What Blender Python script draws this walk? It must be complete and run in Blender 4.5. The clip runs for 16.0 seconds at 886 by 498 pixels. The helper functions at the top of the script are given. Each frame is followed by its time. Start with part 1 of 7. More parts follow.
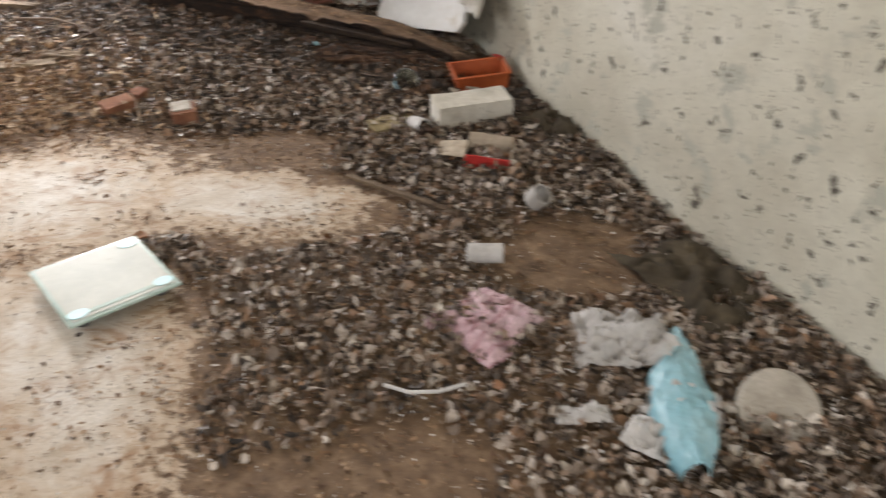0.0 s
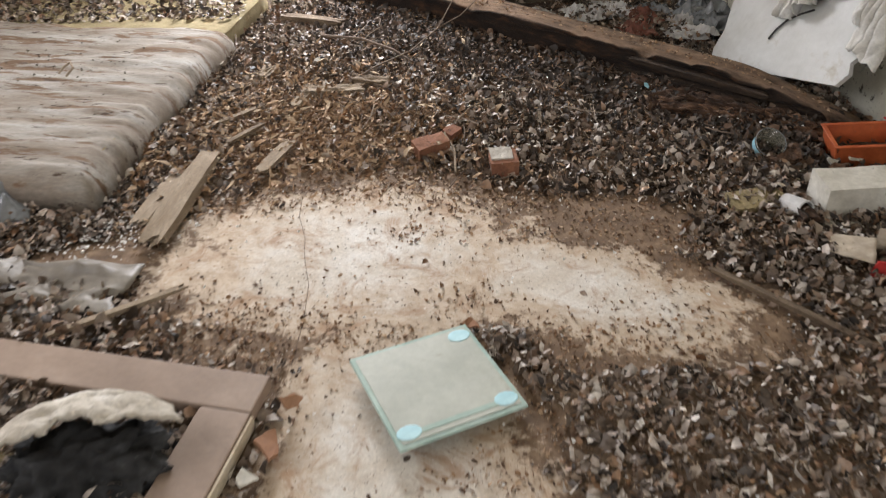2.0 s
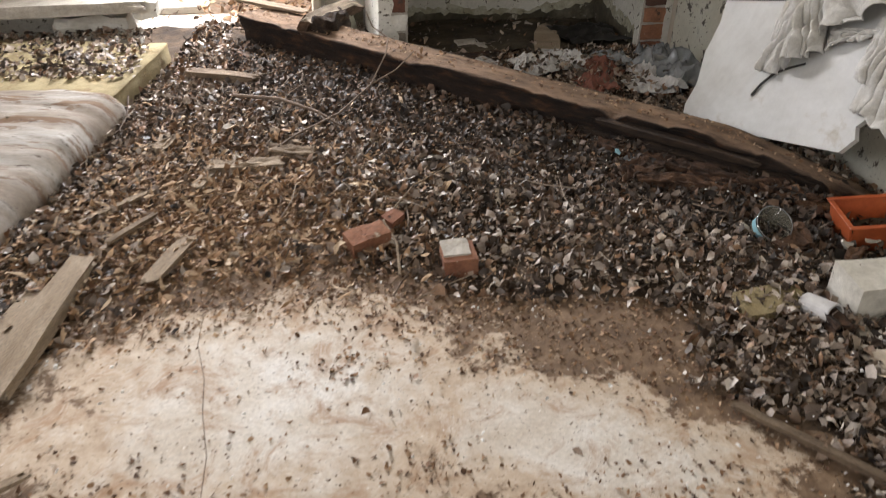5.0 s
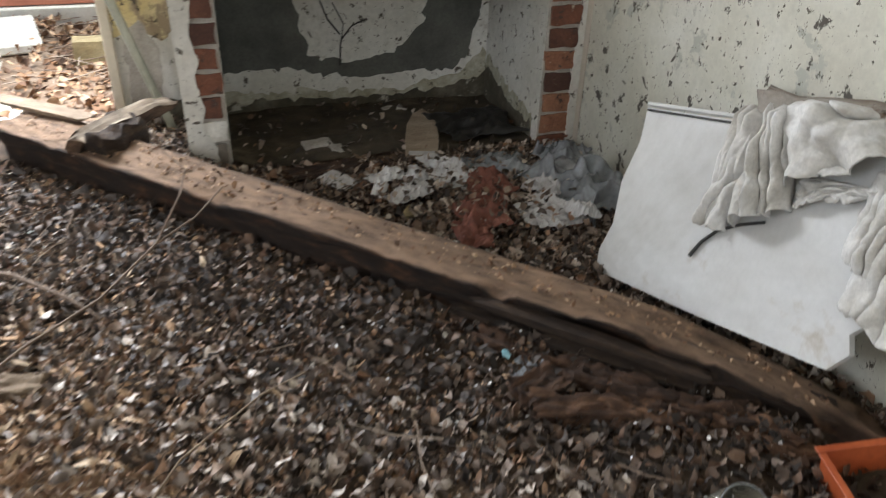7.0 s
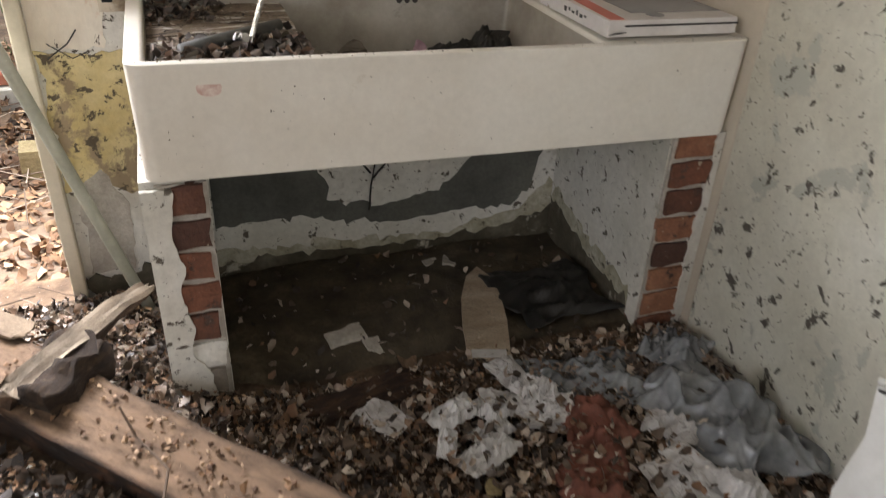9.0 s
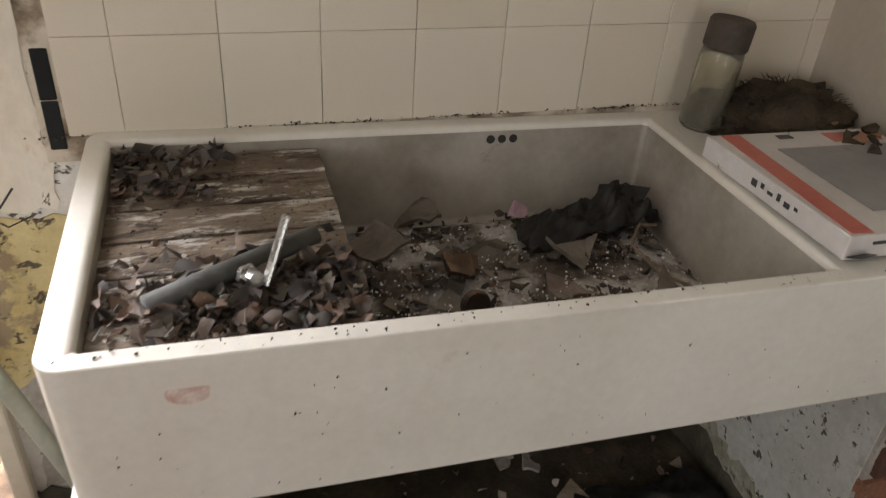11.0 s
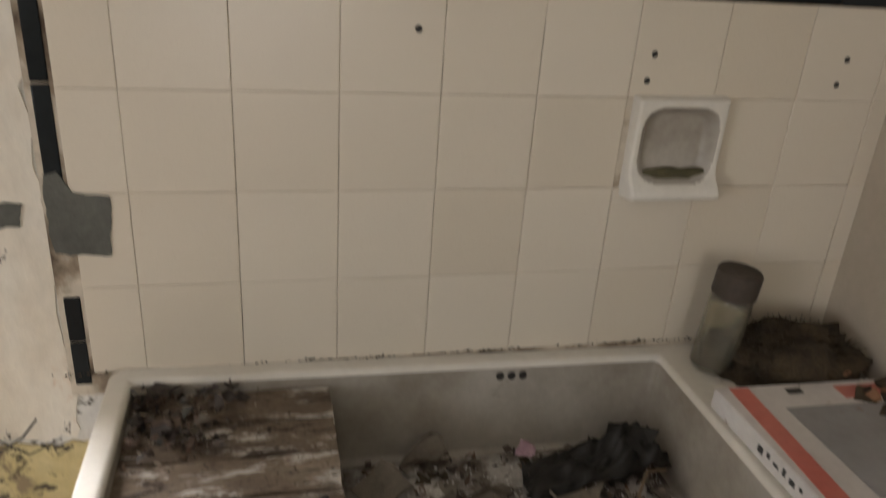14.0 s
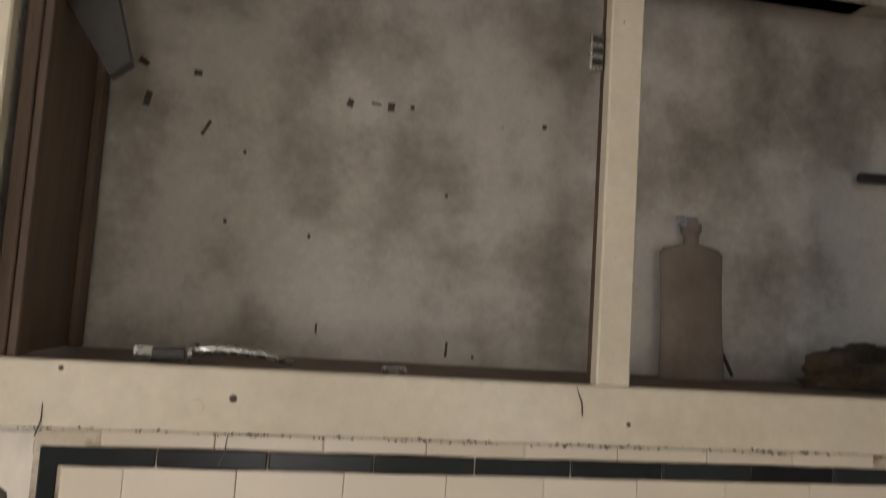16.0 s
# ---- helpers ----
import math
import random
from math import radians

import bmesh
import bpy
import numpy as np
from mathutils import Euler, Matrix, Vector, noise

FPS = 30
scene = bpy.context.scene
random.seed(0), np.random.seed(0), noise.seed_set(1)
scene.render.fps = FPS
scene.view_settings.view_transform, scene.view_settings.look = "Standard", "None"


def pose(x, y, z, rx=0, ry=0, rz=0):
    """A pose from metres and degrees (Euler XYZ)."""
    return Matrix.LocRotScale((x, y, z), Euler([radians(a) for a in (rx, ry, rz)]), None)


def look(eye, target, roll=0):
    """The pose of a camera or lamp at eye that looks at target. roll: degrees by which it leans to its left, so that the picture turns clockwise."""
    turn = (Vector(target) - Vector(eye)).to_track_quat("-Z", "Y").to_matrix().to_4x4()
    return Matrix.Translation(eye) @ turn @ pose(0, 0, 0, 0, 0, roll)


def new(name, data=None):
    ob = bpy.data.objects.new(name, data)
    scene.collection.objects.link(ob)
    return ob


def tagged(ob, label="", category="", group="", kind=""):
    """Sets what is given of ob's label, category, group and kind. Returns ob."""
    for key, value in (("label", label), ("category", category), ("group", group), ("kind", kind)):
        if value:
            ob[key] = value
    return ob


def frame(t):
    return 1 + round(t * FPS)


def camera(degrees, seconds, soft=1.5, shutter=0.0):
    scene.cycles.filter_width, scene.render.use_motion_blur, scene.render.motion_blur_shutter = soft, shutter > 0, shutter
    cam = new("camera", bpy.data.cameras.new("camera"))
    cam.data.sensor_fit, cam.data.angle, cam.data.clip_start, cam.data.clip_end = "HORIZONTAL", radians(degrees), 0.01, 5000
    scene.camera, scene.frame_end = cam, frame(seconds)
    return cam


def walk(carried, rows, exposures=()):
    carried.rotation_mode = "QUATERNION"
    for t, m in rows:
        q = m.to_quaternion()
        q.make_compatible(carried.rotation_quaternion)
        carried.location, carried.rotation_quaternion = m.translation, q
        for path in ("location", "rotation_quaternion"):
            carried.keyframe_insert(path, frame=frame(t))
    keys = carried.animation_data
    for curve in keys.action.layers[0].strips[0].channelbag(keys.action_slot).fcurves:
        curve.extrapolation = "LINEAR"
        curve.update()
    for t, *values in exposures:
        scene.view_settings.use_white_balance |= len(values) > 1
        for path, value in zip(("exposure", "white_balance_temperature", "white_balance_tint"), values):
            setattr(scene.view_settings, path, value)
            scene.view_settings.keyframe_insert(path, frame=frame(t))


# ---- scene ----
cam = camera(60.2, 16.0, 1.1, 0.5)
PATH = [
    (0, (0.02, 0.08, 1.253), (0.694, 1.586, 0.122), 3.0),
    (0.5, (-0.121, 0.226, 1.23), (0.312, 1.814, 0.095), 1.9),
    (1, (-0.256, 0.362, 1.209), (0.005, 1.993, 0.08), 0.9),
    (1.5, (-0.296, 0.467, 1.18), (-0.116, 2.108, 0.05), 0.5),
    (2, (-0.253, 0.696, 1.17), (-0.068, 2.339, 0.046), 0.4),
    (2.5, (-0.239, 0.916, 1.128), (-0.003, 2.554, 0.005), 0.6),
    (3, (-0.3, 1.024, 1.064), (0.008, 2.648, -0.063), 1.2),
    (3.2, (-0.312, 1.021, 1.045), (0.019, 2.637, -0.085), 1.5),
    (5.3, (-0.15, 1.303, 1.101), (0.212, 2.969, 0.056), 1.6),
    (5.5, (-0.104, 1.374, 1.112), (0.266, 3.04, 0.069), 1.7),
    (6, (0.009, 1.604, 1.138), (0.416, 3.264, 0.099), 1.7),
    (6.5, (0.1, 1.852, 1.166), (0.565, 3.501, 0.134), 1.6),
    (7, (0.25, 2.098, 1.126), (0.789, 3.726, 0.097), 1.9),
    (7.5, (0.329, 2.336, 1.13), (0.923, 3.947, 0.105), 2.1),
    (8, (0.282, 2.623, 1.149), (0.906, 4.222, 0.123), 2.4),
    (8.5, (0.262, 2.83, 1.23), (0.876, 4.428, 0.196), 2.4),
    (9, (0.279, 3.039, 1.28), (0.873, 4.645, 0.246), 2.8),
    (9.5, (0.305, 3.218, 1.309), (0.871, 4.816, 0.249), 3.2),
    (10, (0.325, 3.499, 1.313), (0.861, 5.104, 0.248), 3.3),
    (10.2, (0.331, 3.597, 1.325), (0.863, 5.2, 0.253), 3.5),
    (12.5, (0.491, 3.887, 1.407), (1.022, 5.514, 0.373), 4.7),
    (13, (0.46, 3.894, 1.475), (0.989, 5.528, 0.449), 5.0),
    (13.5, (0.462, 3.877, 1.512), (0.929, 5.551, 0.522), 4.6),
    (14, (0.446, 3.866, 1.561), (0.884, 5.639, 0.747), 4.1),
    (14.2, (0.426, 3.862, 1.577), (0.895, 5.673, 0.87), 4.3),
    (14.5, (0.436, 3.861, 1.61), (0.885, 5.72, 1.026), 3.9),
    (15, (0.433, 3.862, 1.682), (0.877, 5.775, 1.307), 4.1),
    (15.5, (0.447, 3.858, 1.682), (0.859, 5.812, 1.576), 3.7),
    (16, (0.459, 3.841, 1.692), (0.829, 5.798, 1.871), 3.6),
]
walk(cam, [(t, look(eye, target, roll)) for t, eye, target, roll in PATH], [(0, 0.18, 6700, 10), (1.5, 0.08, 6450, 9), (3, 0.02, 6450, 9), (5.5, 0.05, 6500, 10), (6.5, 0.1, 6250, 8), (7, 0.2, 6050, 6), (8, 0.18, 6350, 9.5), (10, 0.08, 6400, 10.5), (12.5, 0.03, 6300, 12), (13.5, 0.0, 6400, 11), (14.5, -0.12, 6450, 11), (16, 0.28, 6500, 11)])

# ---- world, sun, daylight in the openings ----
world = bpy.data.worlds.new("daylight")
scene.world = world
world.use_nodes = True
sky = world.node_tree.nodes.new("ShaderNodeTexSky")
sky.sky_type, sky.sun_disc = "NISHITA", False
sky.sun_elevation, sky.sun_rotation = radians(52), radians(78)
background = world.node_tree.nodes["Background"]
background.inputs["Strength"].default_value = 0.15
world.node_tree.links.new(sky.outputs[0], background.inputs["Color"])

sun = new("sun", bpy.data.lights.new("sun", "SUN"))
sun.data.energy, sun.data.angle, sun.data.color = 5.0, radians(0.6), (1.0, 0.95, 0.86)
sun.matrix_basis = look((3.4, 5.7, 4.6), (0, 5, 0))


def daylight(name, eye, target, width, height, watts, colour):
    lamp = new(name, bpy.data.lights.new(name, "AREA"))
    lamp.data.shape, lamp.data.size, lamp.data.size_y = "RECTANGLE", width, height
    lamp.data.energy, lamp.data.color = watts, colour
    lamp.matrix_basis = look(eye, target)
    return lamp


# lamp at an assumed west window, never in view, added for light from the left
daylight("window_daylight", (-2.62, 2.35, 1.55), (0, 2.6, 0.9), 1.3, 1.1, 34, (1.0, 0.96, 0.97))
daylight("rear_daylight", (0.35, -1.22, 1.15), (0.35, 2, 1.0), 1.0, 1.7, 31, (1.0, 0.95, 0.92))
daylight("doorway_daylight", (-0.48, 5.45, 1.5), (-0.45, 3.6, 0.4), 0.8, 1.05, 135, (0.99, 0.97, 1.0))


# ---- materials ----
def wire(tree, a, b):
    tree.links.new(a, b)


def ramp_node(tree, stops):
    r = tree.nodes.new("ShaderNodeValToRGB")
    el = r.color_ramp.elements
    while len(el) < len(stops):
        el.new(0.5)
    for e, (p, c) in zip(el, stops):
        e.position, e.color = p, (*c, 1)
    return r


def noise_node(tree, vec, scale, detail=6, rough=0.6, warp=0.0):
    n = tree.nodes.new("ShaderNodeTexNoise")
    n.inputs["Scale"].default_value, n.inputs["Detail"].default_value = scale, detail
    n.inputs["Roughness"].default_value, n.inputs["Distortion"].default_value = rough, warp
    wire(tree, vec, n.inputs["Vector"])
    return n.outputs["Fac"]


def mix_node(tree, fac, a, b, mode="MIX"):
    m = tree.nodes.new("ShaderNodeMix")
    m.data_type, m.blend_type = "RGBA", mode
    for sock, v in ((m.inputs[0], fac), (m.inputs[6], a), (m.inputs[7], b)):
        if isinstance(v, (int, float)):
            sock.default_value = v
        elif isinstance(v, tuple):
            sock.default_value = (*v, 1)
        else:
            wire(tree, v, sock)
    return m.outputs[2]


def math_node(tree, op, a, b=0.0, clamp=False):
    m = tree.nodes.new("ShaderNodeMath")
    m.operation, m.use_clamp = op, clamp
    for sock, v in ((m.inputs[0], a), (m.inputs[1], b)):
        if isinstance(v, (int, float)):
            sock.default_value = v
        else:
            wire(tree, v, sock)
    return m.outputs[0]


def mat(name, stops, scale=4, fine=70, fine_amount=0.35, rough=0.8, bump=0.25, stretch=(1, 1, 1), spots=(), pick=None, metal=0.0, spread=0.5, sheen=0.0, through_light=0.0, lit_dust=None):
    """A worn surface: a colour ramp over broad noise, fine grain, spots (colour, scale, threshold, softness), random shade per piece."""
    m = bpy.data.materials.new(name)
    m.use_nodes = True
    t = m.node_tree
    bsdf = t.nodes["Principled BSDF"]
    tc = t.nodes.new("ShaderNodeTexCoord")
    mp = t.nodes.new("ShaderNodeMapping")
    mp.inputs["Scale"].default_value = stretch
    wire(t, tc.outputs["Object"], mp.inputs["Vector"])
    vec = mp.outputs[0]
    if pick == "object":
        oi = t.nodes.new("ShaderNodeObjectInfo")
        add = t.nodes.new("ShaderNodeVectorMath")
        add.operation = "ADD"
        comb = t.nodes.new("ShaderNodeCombineXYZ")
        wire(t, math_node(t, "MULTIPLY", oi.outputs["Random"], 37.0), comb.inputs[0])
        wire(t, math_node(t, "MULTIPLY", oi.outputs["Random"], 91.0), comb.inputs[1])
        wire(t, vec, add.inputs[0]), wire(t, comb.outputs[0], add.inputs[1])
        vec = add.outputs[0]
    broad = noise_node(t, vec, scale, 7, 0.62)
    grain = noise_node(t, vec, fine, 4, 0.7)
    if pick == "island":
        geo = t.nodes.new("ShaderNodeNewGeometry")
        drive = math_node(t, "ADD", math_node(t, "MULTIPLY", geo.outputs["Random Per Island"], 0.8), math_node(t, "MULTIPLY", broad, 0.2))
    elif pick == "object":
        drive = math_node(t, "ADD", math_node(t, "MULTIPLY", oi.outputs["Random"], spread), math_node(t, "MULTIPLY", broad, 1 - spread))
    else:
        drive = broad
    r = ramp_node(t, stops)
    wire(t, drive, r.inputs[0])
    gr = ramp_node(t, [(0.25, (1 - fine_amount,) * 3), (0.75, (1 + 0.3 * fine_amount,) * 3)])
    wire(t, grain, gr.inputs[0])
    col = mix_node(t, 1.0, r.outputs[0], gr.outputs[0], "MULTIPLY")
    relief = math_node(t, "ADD", math_node(t, "MULTIPLY", broad, 1.5), math_node(t, "MULTIPLY", grain, 0.5))
    for i, (c, s, thr, soft) in enumerate(spots):
        f = noise_node(t, vec, s, 8, 0.68, 0.3)
        k = ramp_node(t, [(thr, (0, 0, 0)), (min(1.0, thr + soft), (1, 1, 1))])
        wire(t, f, k.inputs[0])
        col = mix_node(t, k.outputs[0], col, c)
        relief = math_node(t, "SUBTRACT", relief, math_node(t, "MULTIPLY", k.outputs[0], 0.4))
    # upward faces turn paler: settled dust, plus lit tops put into the colour
    if lit_dust:
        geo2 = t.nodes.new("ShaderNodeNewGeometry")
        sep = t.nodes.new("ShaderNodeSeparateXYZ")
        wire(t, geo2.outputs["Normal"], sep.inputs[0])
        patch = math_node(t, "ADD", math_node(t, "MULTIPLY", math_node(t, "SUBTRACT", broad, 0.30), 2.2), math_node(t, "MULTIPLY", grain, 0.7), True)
        up = math_node(t, "MULTIPLY", math_node(t, "POWER", math_node(t, "MAXIMUM", sep.outputs[2], 0.0), 3.0), math_node(t, "MULTIPLY", patch, lit_dust[1]), True)
        col = mix_node(t, up, col, lit_dust[0])
    wire(t, col, bsdf.inputs["Base Color"])
    rr = math_node(t, "ADD", math_node(t, "MULTIPLY", grain, 0.25), rough - 0.125, True)
    wire(t, rr, bsdf.inputs["Roughness"])
    bsdf.inputs["Metallic"].default_value = metal
    if sheen:
        bsdf.inputs["Sheen Weight"].default_value = sheen
    if bump:
        b = t.nodes.new("ShaderNodeBump")
        b.inputs["Strength"].default_value, b.inputs["Distance"].default_value = bump, 0.01
        wire(t, relief, b.inputs["Height"])
        wire(t, b.outputs[0], bsdf.inputs["Normal"])
    if through_light:
        bsdf.inputs["Transmission Weight"].default_value = through_light
    return m


def floor_material():
    """Pale screed worn bare in two places, brown earth and rust stains elsewhere."""
    m = mat("bare_concrete", [(0.30, (0.50, 0.42, 0.33)), (0.44, (0.64, 0.58, 0.50)), (0.58, (0.72, 0.68, 0.62)), (0.72, (0.78, 0.76, 0.72))], 5.5, 110, 0.25, 0.85, 0.35)
    t = m.node_tree
    bsdf = t.nodes["Principled BSDF"]
    col = bsdf.inputs["Base Color"].links[0].from_socket
    tc = t.nodes.new("ShaderNodeTexCoord")
    pos = tc.outputs["Object"]

    def island(centre, radii, turn):
        mp = t.nodes.new("ShaderNodeMapping")
        mp.vector_type = "TEXTURE"
        mp.inputs["Location"].default_value = (*centre, 0)
        mp.inputs["Rotation"].default_value = (0, 0, radians(turn))
        mp.inputs["Scale"].default_value = (*radii, 1)
        wire(t, pos, mp.inputs["Vector"])
        ln = t.nodes.new("ShaderNodeVectorMath")
        ln.operation = "LENGTH"
        wire(t, mp.outputs[0], ln.inputs[0])
        return ln.outputs["Value"]

    d = math_node(t, "MINIMUM", island((-0.30, 2.41), (0.51, 0.41), 0), island((0.28, 2.19), (0.44, 0.21), -28))
    d = math_node(t, "MINIMUM", d, island((-0.22, 1.62), (0.29, 0.58), 4))
    ragged_edge = math_node(t, "ADD", math_node(t, "MULTIPLY", math_node(t, "SUBTRACT", noise_node(t, pos, 5.5, 10, 0.72, 0.5), 0.5), 1.7),
                            math_node(t, "MULTIPLY", math_node(t, "SUBTRACT", noise_node(t, pos, 34, 6, 0.75, 0.8), 0.5), 0.7))
    edge = math_node(t, "ADD", d, ragged_edge)
    # chalky white inside, beige dust towards the rim
    dusty = ramp_node(t, [(0.36, (0, 0, 0)), (0.74, (1, 1, 1))])
    wire(t, edge, dusty.inputs[0])
    beige = ramp_node(t, [(0.3, (0.36, 0.27, 0.185)), (0.5, (0.50, 0.40, 0.30)), (0.7, (0.62, 0.54, 0.44))])
    wire(t, noise_node(t, pos, 22, 8, 0.72), beige.inputs[0])
    col = mix_node(t, dusty.outputs[0], col, beige.outputs[0])
    rust = ramp_node(t, [(0.51, (0, 0, 0)), (0.64, (0.75, 0.75, 0.75))])
    wire(t, noise_node(t, pos, 8, 10, 0.75, 0.9), rust.inputs[0])
    col = mix_node(t, rust.outputs[0], col, (0.33, 0.19, 0.10))
    k = ramp_node(t, [(0.90, (0, 0, 0)), (1.12, (1, 1, 1))])
    wire(t, edge, k.inputs[0])
    soil = ramp_node(t, [(0.3, (0.065, 0.040, 0.024)), (0.5, (0.165, 0.105, 0.062)), (0.7, (0.31, 0.215, 0.135))])
    wire(t, noise_node(t, pos, 15, 10, 0.75), soil.inputs[0])
    col = mix_node(t, k.outputs[0], col, soil.outputs[0])
    for scale, low, high, tone in ((60, 0.63, 0.68, (0.11, 0.070, 0.045)), (120, 0.64, 0.68, (0.07, 0.045, 0.03)), (75, 0.665, 0.70, (0.80, 0.78, 0.74))):
        specks = ramp_node(t, [(low, (0, 0, 0)), (high, (0.85, 0.85, 0.85))])
        wire(t, noise_node(t, pos, scale, 4, 0.7, 0.5), specks.inputs[0])
        col = mix_node(t, specks.outputs[0], col, tone)
    wire(t, col, bsdf.inputs["Base Color"])
    return m


M_floor = floor_material()
M_plaster = mat("flaking_cream_wall_paint", [(0.35, (0.48, 0.455, 0.37)), (0.55, (0.60, 0.585, 0.495)), (0.72, (0.68, 0.67, 0.605))], 1.6, 40, 0.16, 0.75, 0.35,
                spots=[((0.42, 0.42, 0.36), 6, 0.575, 0.03), ((0.085, 0.075, 0.06), 16, 0.60, 0.02), ((0.085, 0.072, 0.055), 40, 0.618, 0.015), ((0.13, 0.11, 0.085), 85, 0.645, 0.02)])
M_gloss = mat("cream_gloss_paint", [(0.35, (0.44, 0.38, 0.30)), (0.65, (0.54, 0.48, 0.39))], 1.4, 50, 0.08, 0.4, 0.05, spots=[((0.16, 0.13, 0.09), 34, 0.70, 0.02)])
M_whitewash = mat("mouldy_whitewash", [(0.35, (0.55, 0.53, 0.46)), (0.55, (0.68, 0.66, 0.60)), (0.75, (0.75, 0.74, 0.70))], 2.5, 50, 0.2, 0.85, 0.35,
                  spots=[((0.30, 0.27, 0.21), 5, 0.60, 0.10), ((0.10, 0.085, 0.065), 26, 0.60, 0.02), ((0.09, 0.075, 0.055), 60, 0.635, 0.02)])
M_pale_coat = mat("pale_cream_coat", [(0.35, (0.66, 0.58, 0.46)), (0.55, (0.76, 0.71, 0.61)), (0.75, (0.80, 0.77, 0.70))], 3.5, 50, 0.12, 0.7, 0.2, (1, 1, 0.5), spots=[((0.58, 0.34, 0.19), 6, 0.62, 0.10), ((0.10, 0.08, 0.06), 24, 0.66, 0.02)])
M_yellow = mat("yellowed_plaster", [(0.35, (0.52, 0.40, 0.16)), (0.55, (0.66, 0.56, 0.30)), (0.75, (0.70, 0.64, 0.44))], 3, 50, 0.2, 0.8, 0.35,
               spots=[((0.30, 0.23, 0.14), 7, 0.50, 0.05), ((0.10, 0.08, 0.05), 26, 0.56, 0.03)])
M_cement = mat("bare_grey_cement", [(0.35, (0.085, 0.085, 0.075)), (0.65, (0.15, 0.15, 0.13))], 5, 90, 0.3, 0.9, 0.3)
M_mortar = mat("old_mortar", [(0.35, (0.34, 0.31, 0.26)), (0.65, (0.52, 0.48, 0.42))], 12, 120, 0.3, 0.95, 0.4)
M_grout = mat("dirty_grout", [(0.38, (0.10, 0.07, 0.045)), (0.47, (0.36, 0.29, 0.21)), (0.54, (0.62, 0.55, 0.44))], 7, 60, 0.2, 0.9, 0.2)
M_tile = mat("cream_glazed_tile", [(0.3, (0.655, 0.585, 0.47)), (0.7, (0.695, 0.63, 0.52))], 1.6, 500, 0.02, 0.30, 0.0, pick="object", spread=0.5)
M_black_tile = mat("black_glazed_tile", [(0.3, (0.008, 0.010, 0.011)), (0.7, (0.020, 0.024, 0.026))], 8, 60, 0.2, 0.22, 0.05, pick="object")
M_black_tile.node_tree.nodes["Principled BSDF"].inputs["Specular IOR Level"].default_value = 0.25
M_brick = mat("red_brick", [(0.25, (0.085, 0.04, 0.028)), (0.5, (0.22, 0.088, 0.05)), (0.75, (0.36, 0.175, 0.10))], 16, 110, 0.4, 0.92, 0.6, pick="object", spread=0.6,
              spots=[((0.07, 0.045, 0.036), 20, 0.58, 0.06), ((0.48, 0.40, 0.30), 26, 0.63, 0.05)])
M_ceramic = mat("white_fireclay_glaze", [(0.35, (0.66, 0.62, 0.54)), (0.6, (0.76, 0.73, 0.66)), (0.75, (0.80, 0.78, 0.72))], 2.2, 60, 0.08, 0.34, 0.05,
                spots=[((0.22, 0.16, 0.10), 34, 0.725, 0.03), ((0.45, 0.38, 0.28), 7, 0.66, 0.12)])
M_wood_drain = mat("scrubbed_pine_slat", [(0.3, (0.085, 0.058, 0.038)), (0.5, (0.20, 0.148, 0.10)), (0.72, (0.38, 0.31, 0.235))], 6, 80, 0.5, 0.85, 0.6, (1, 3, 3), pick="object", spread=0.2,
                   spots=[((0.56, 0.52, 0.46), 9, 0.53, 0.07), ((0.06, 0.042, 0.028), 11, 0.55, 0.06), ((0.05, 0.035, 0.025), 40, 0.60, 0.03)])
M_paint = mat("chipped_cream_paint", [(0.35, (0.58, 0.52, 0.40)), (0.6, (0.68, 0.62, 0.50)), (0.75, (0.72, 0.68, 0.58))], 3, 40, 0.12, 0.55, 0.15,
              spots=[((0.09, 0.07, 0.05), 30, 0.70, 0.02), ((0.38, 0.30, 0.20), 6, 0.66, 0.08)])
M_dark_wood = mat("varnished_brown_wood", [(0.3, (0.065, 0.04, 0.026)), (0.7, (0.16, 0.10, 0.062))], 3, 50, 0.35, 0.6, 0.25, (6, 6, 0.7))
M_sooty = mat("sooty_grey_plaster", [(0.28, (0.14, 0.125, 0.10)), (0.44, (0.32, 0.29, 0.25)), (0.56, (0.46, 0.43, 0.38)), (0.72, (0.52, 0.49, 0.44))], 3.8, 60, 0.15, 0.9, 0.2,
              spots=[((0.05, 0.04, 0.03), 11, 0.685, 0.03)])
# dark rot and dusty top; the beam's front shade is coloured in too
M_rot = mat("rotten_beam_wood", [(0.34, (0.012, 0.007, 0.005)), (0.52, (0.030, 0.016, 0.009)), (0.64, (0.085, 0.038, 0.017)), (0.80, (0.20, 0.095, 0.04))], 7, 90, 0.5, 0.95, 1.0, (1.6, 4.5, 4.5), lit_dust=((0.27, 0.175, 0.11), 0.92))
M_plank = mat("weathered_splinter_wood", [(0.3, (0.14, 0.095, 0.060)), (0.52, (0.30, 0.225, 0.150)), (0.75, (0.46, 0.37, 0.27))], 6, 90, 0.55, 0.9, 0.7, (1.4, 4, 4), pick="object", spread=0.35)
# the board's lit upper edge and shaded side are put into its colour
M_torn = mat("torn_pale_board", [(0.3, (0.03, 0.017, 0.01)), (0.5, (0.085, 0.048, 0.027)), (0.66, (0.20, 0.125, 0.075)), (0.8, (0.36, 0.26, 0.17))], 5, 90, 0.5, 0.95, 0.9, (1.6, 4, 4), lit_dust=((0.50, 0.42, 0.32), 0.9))
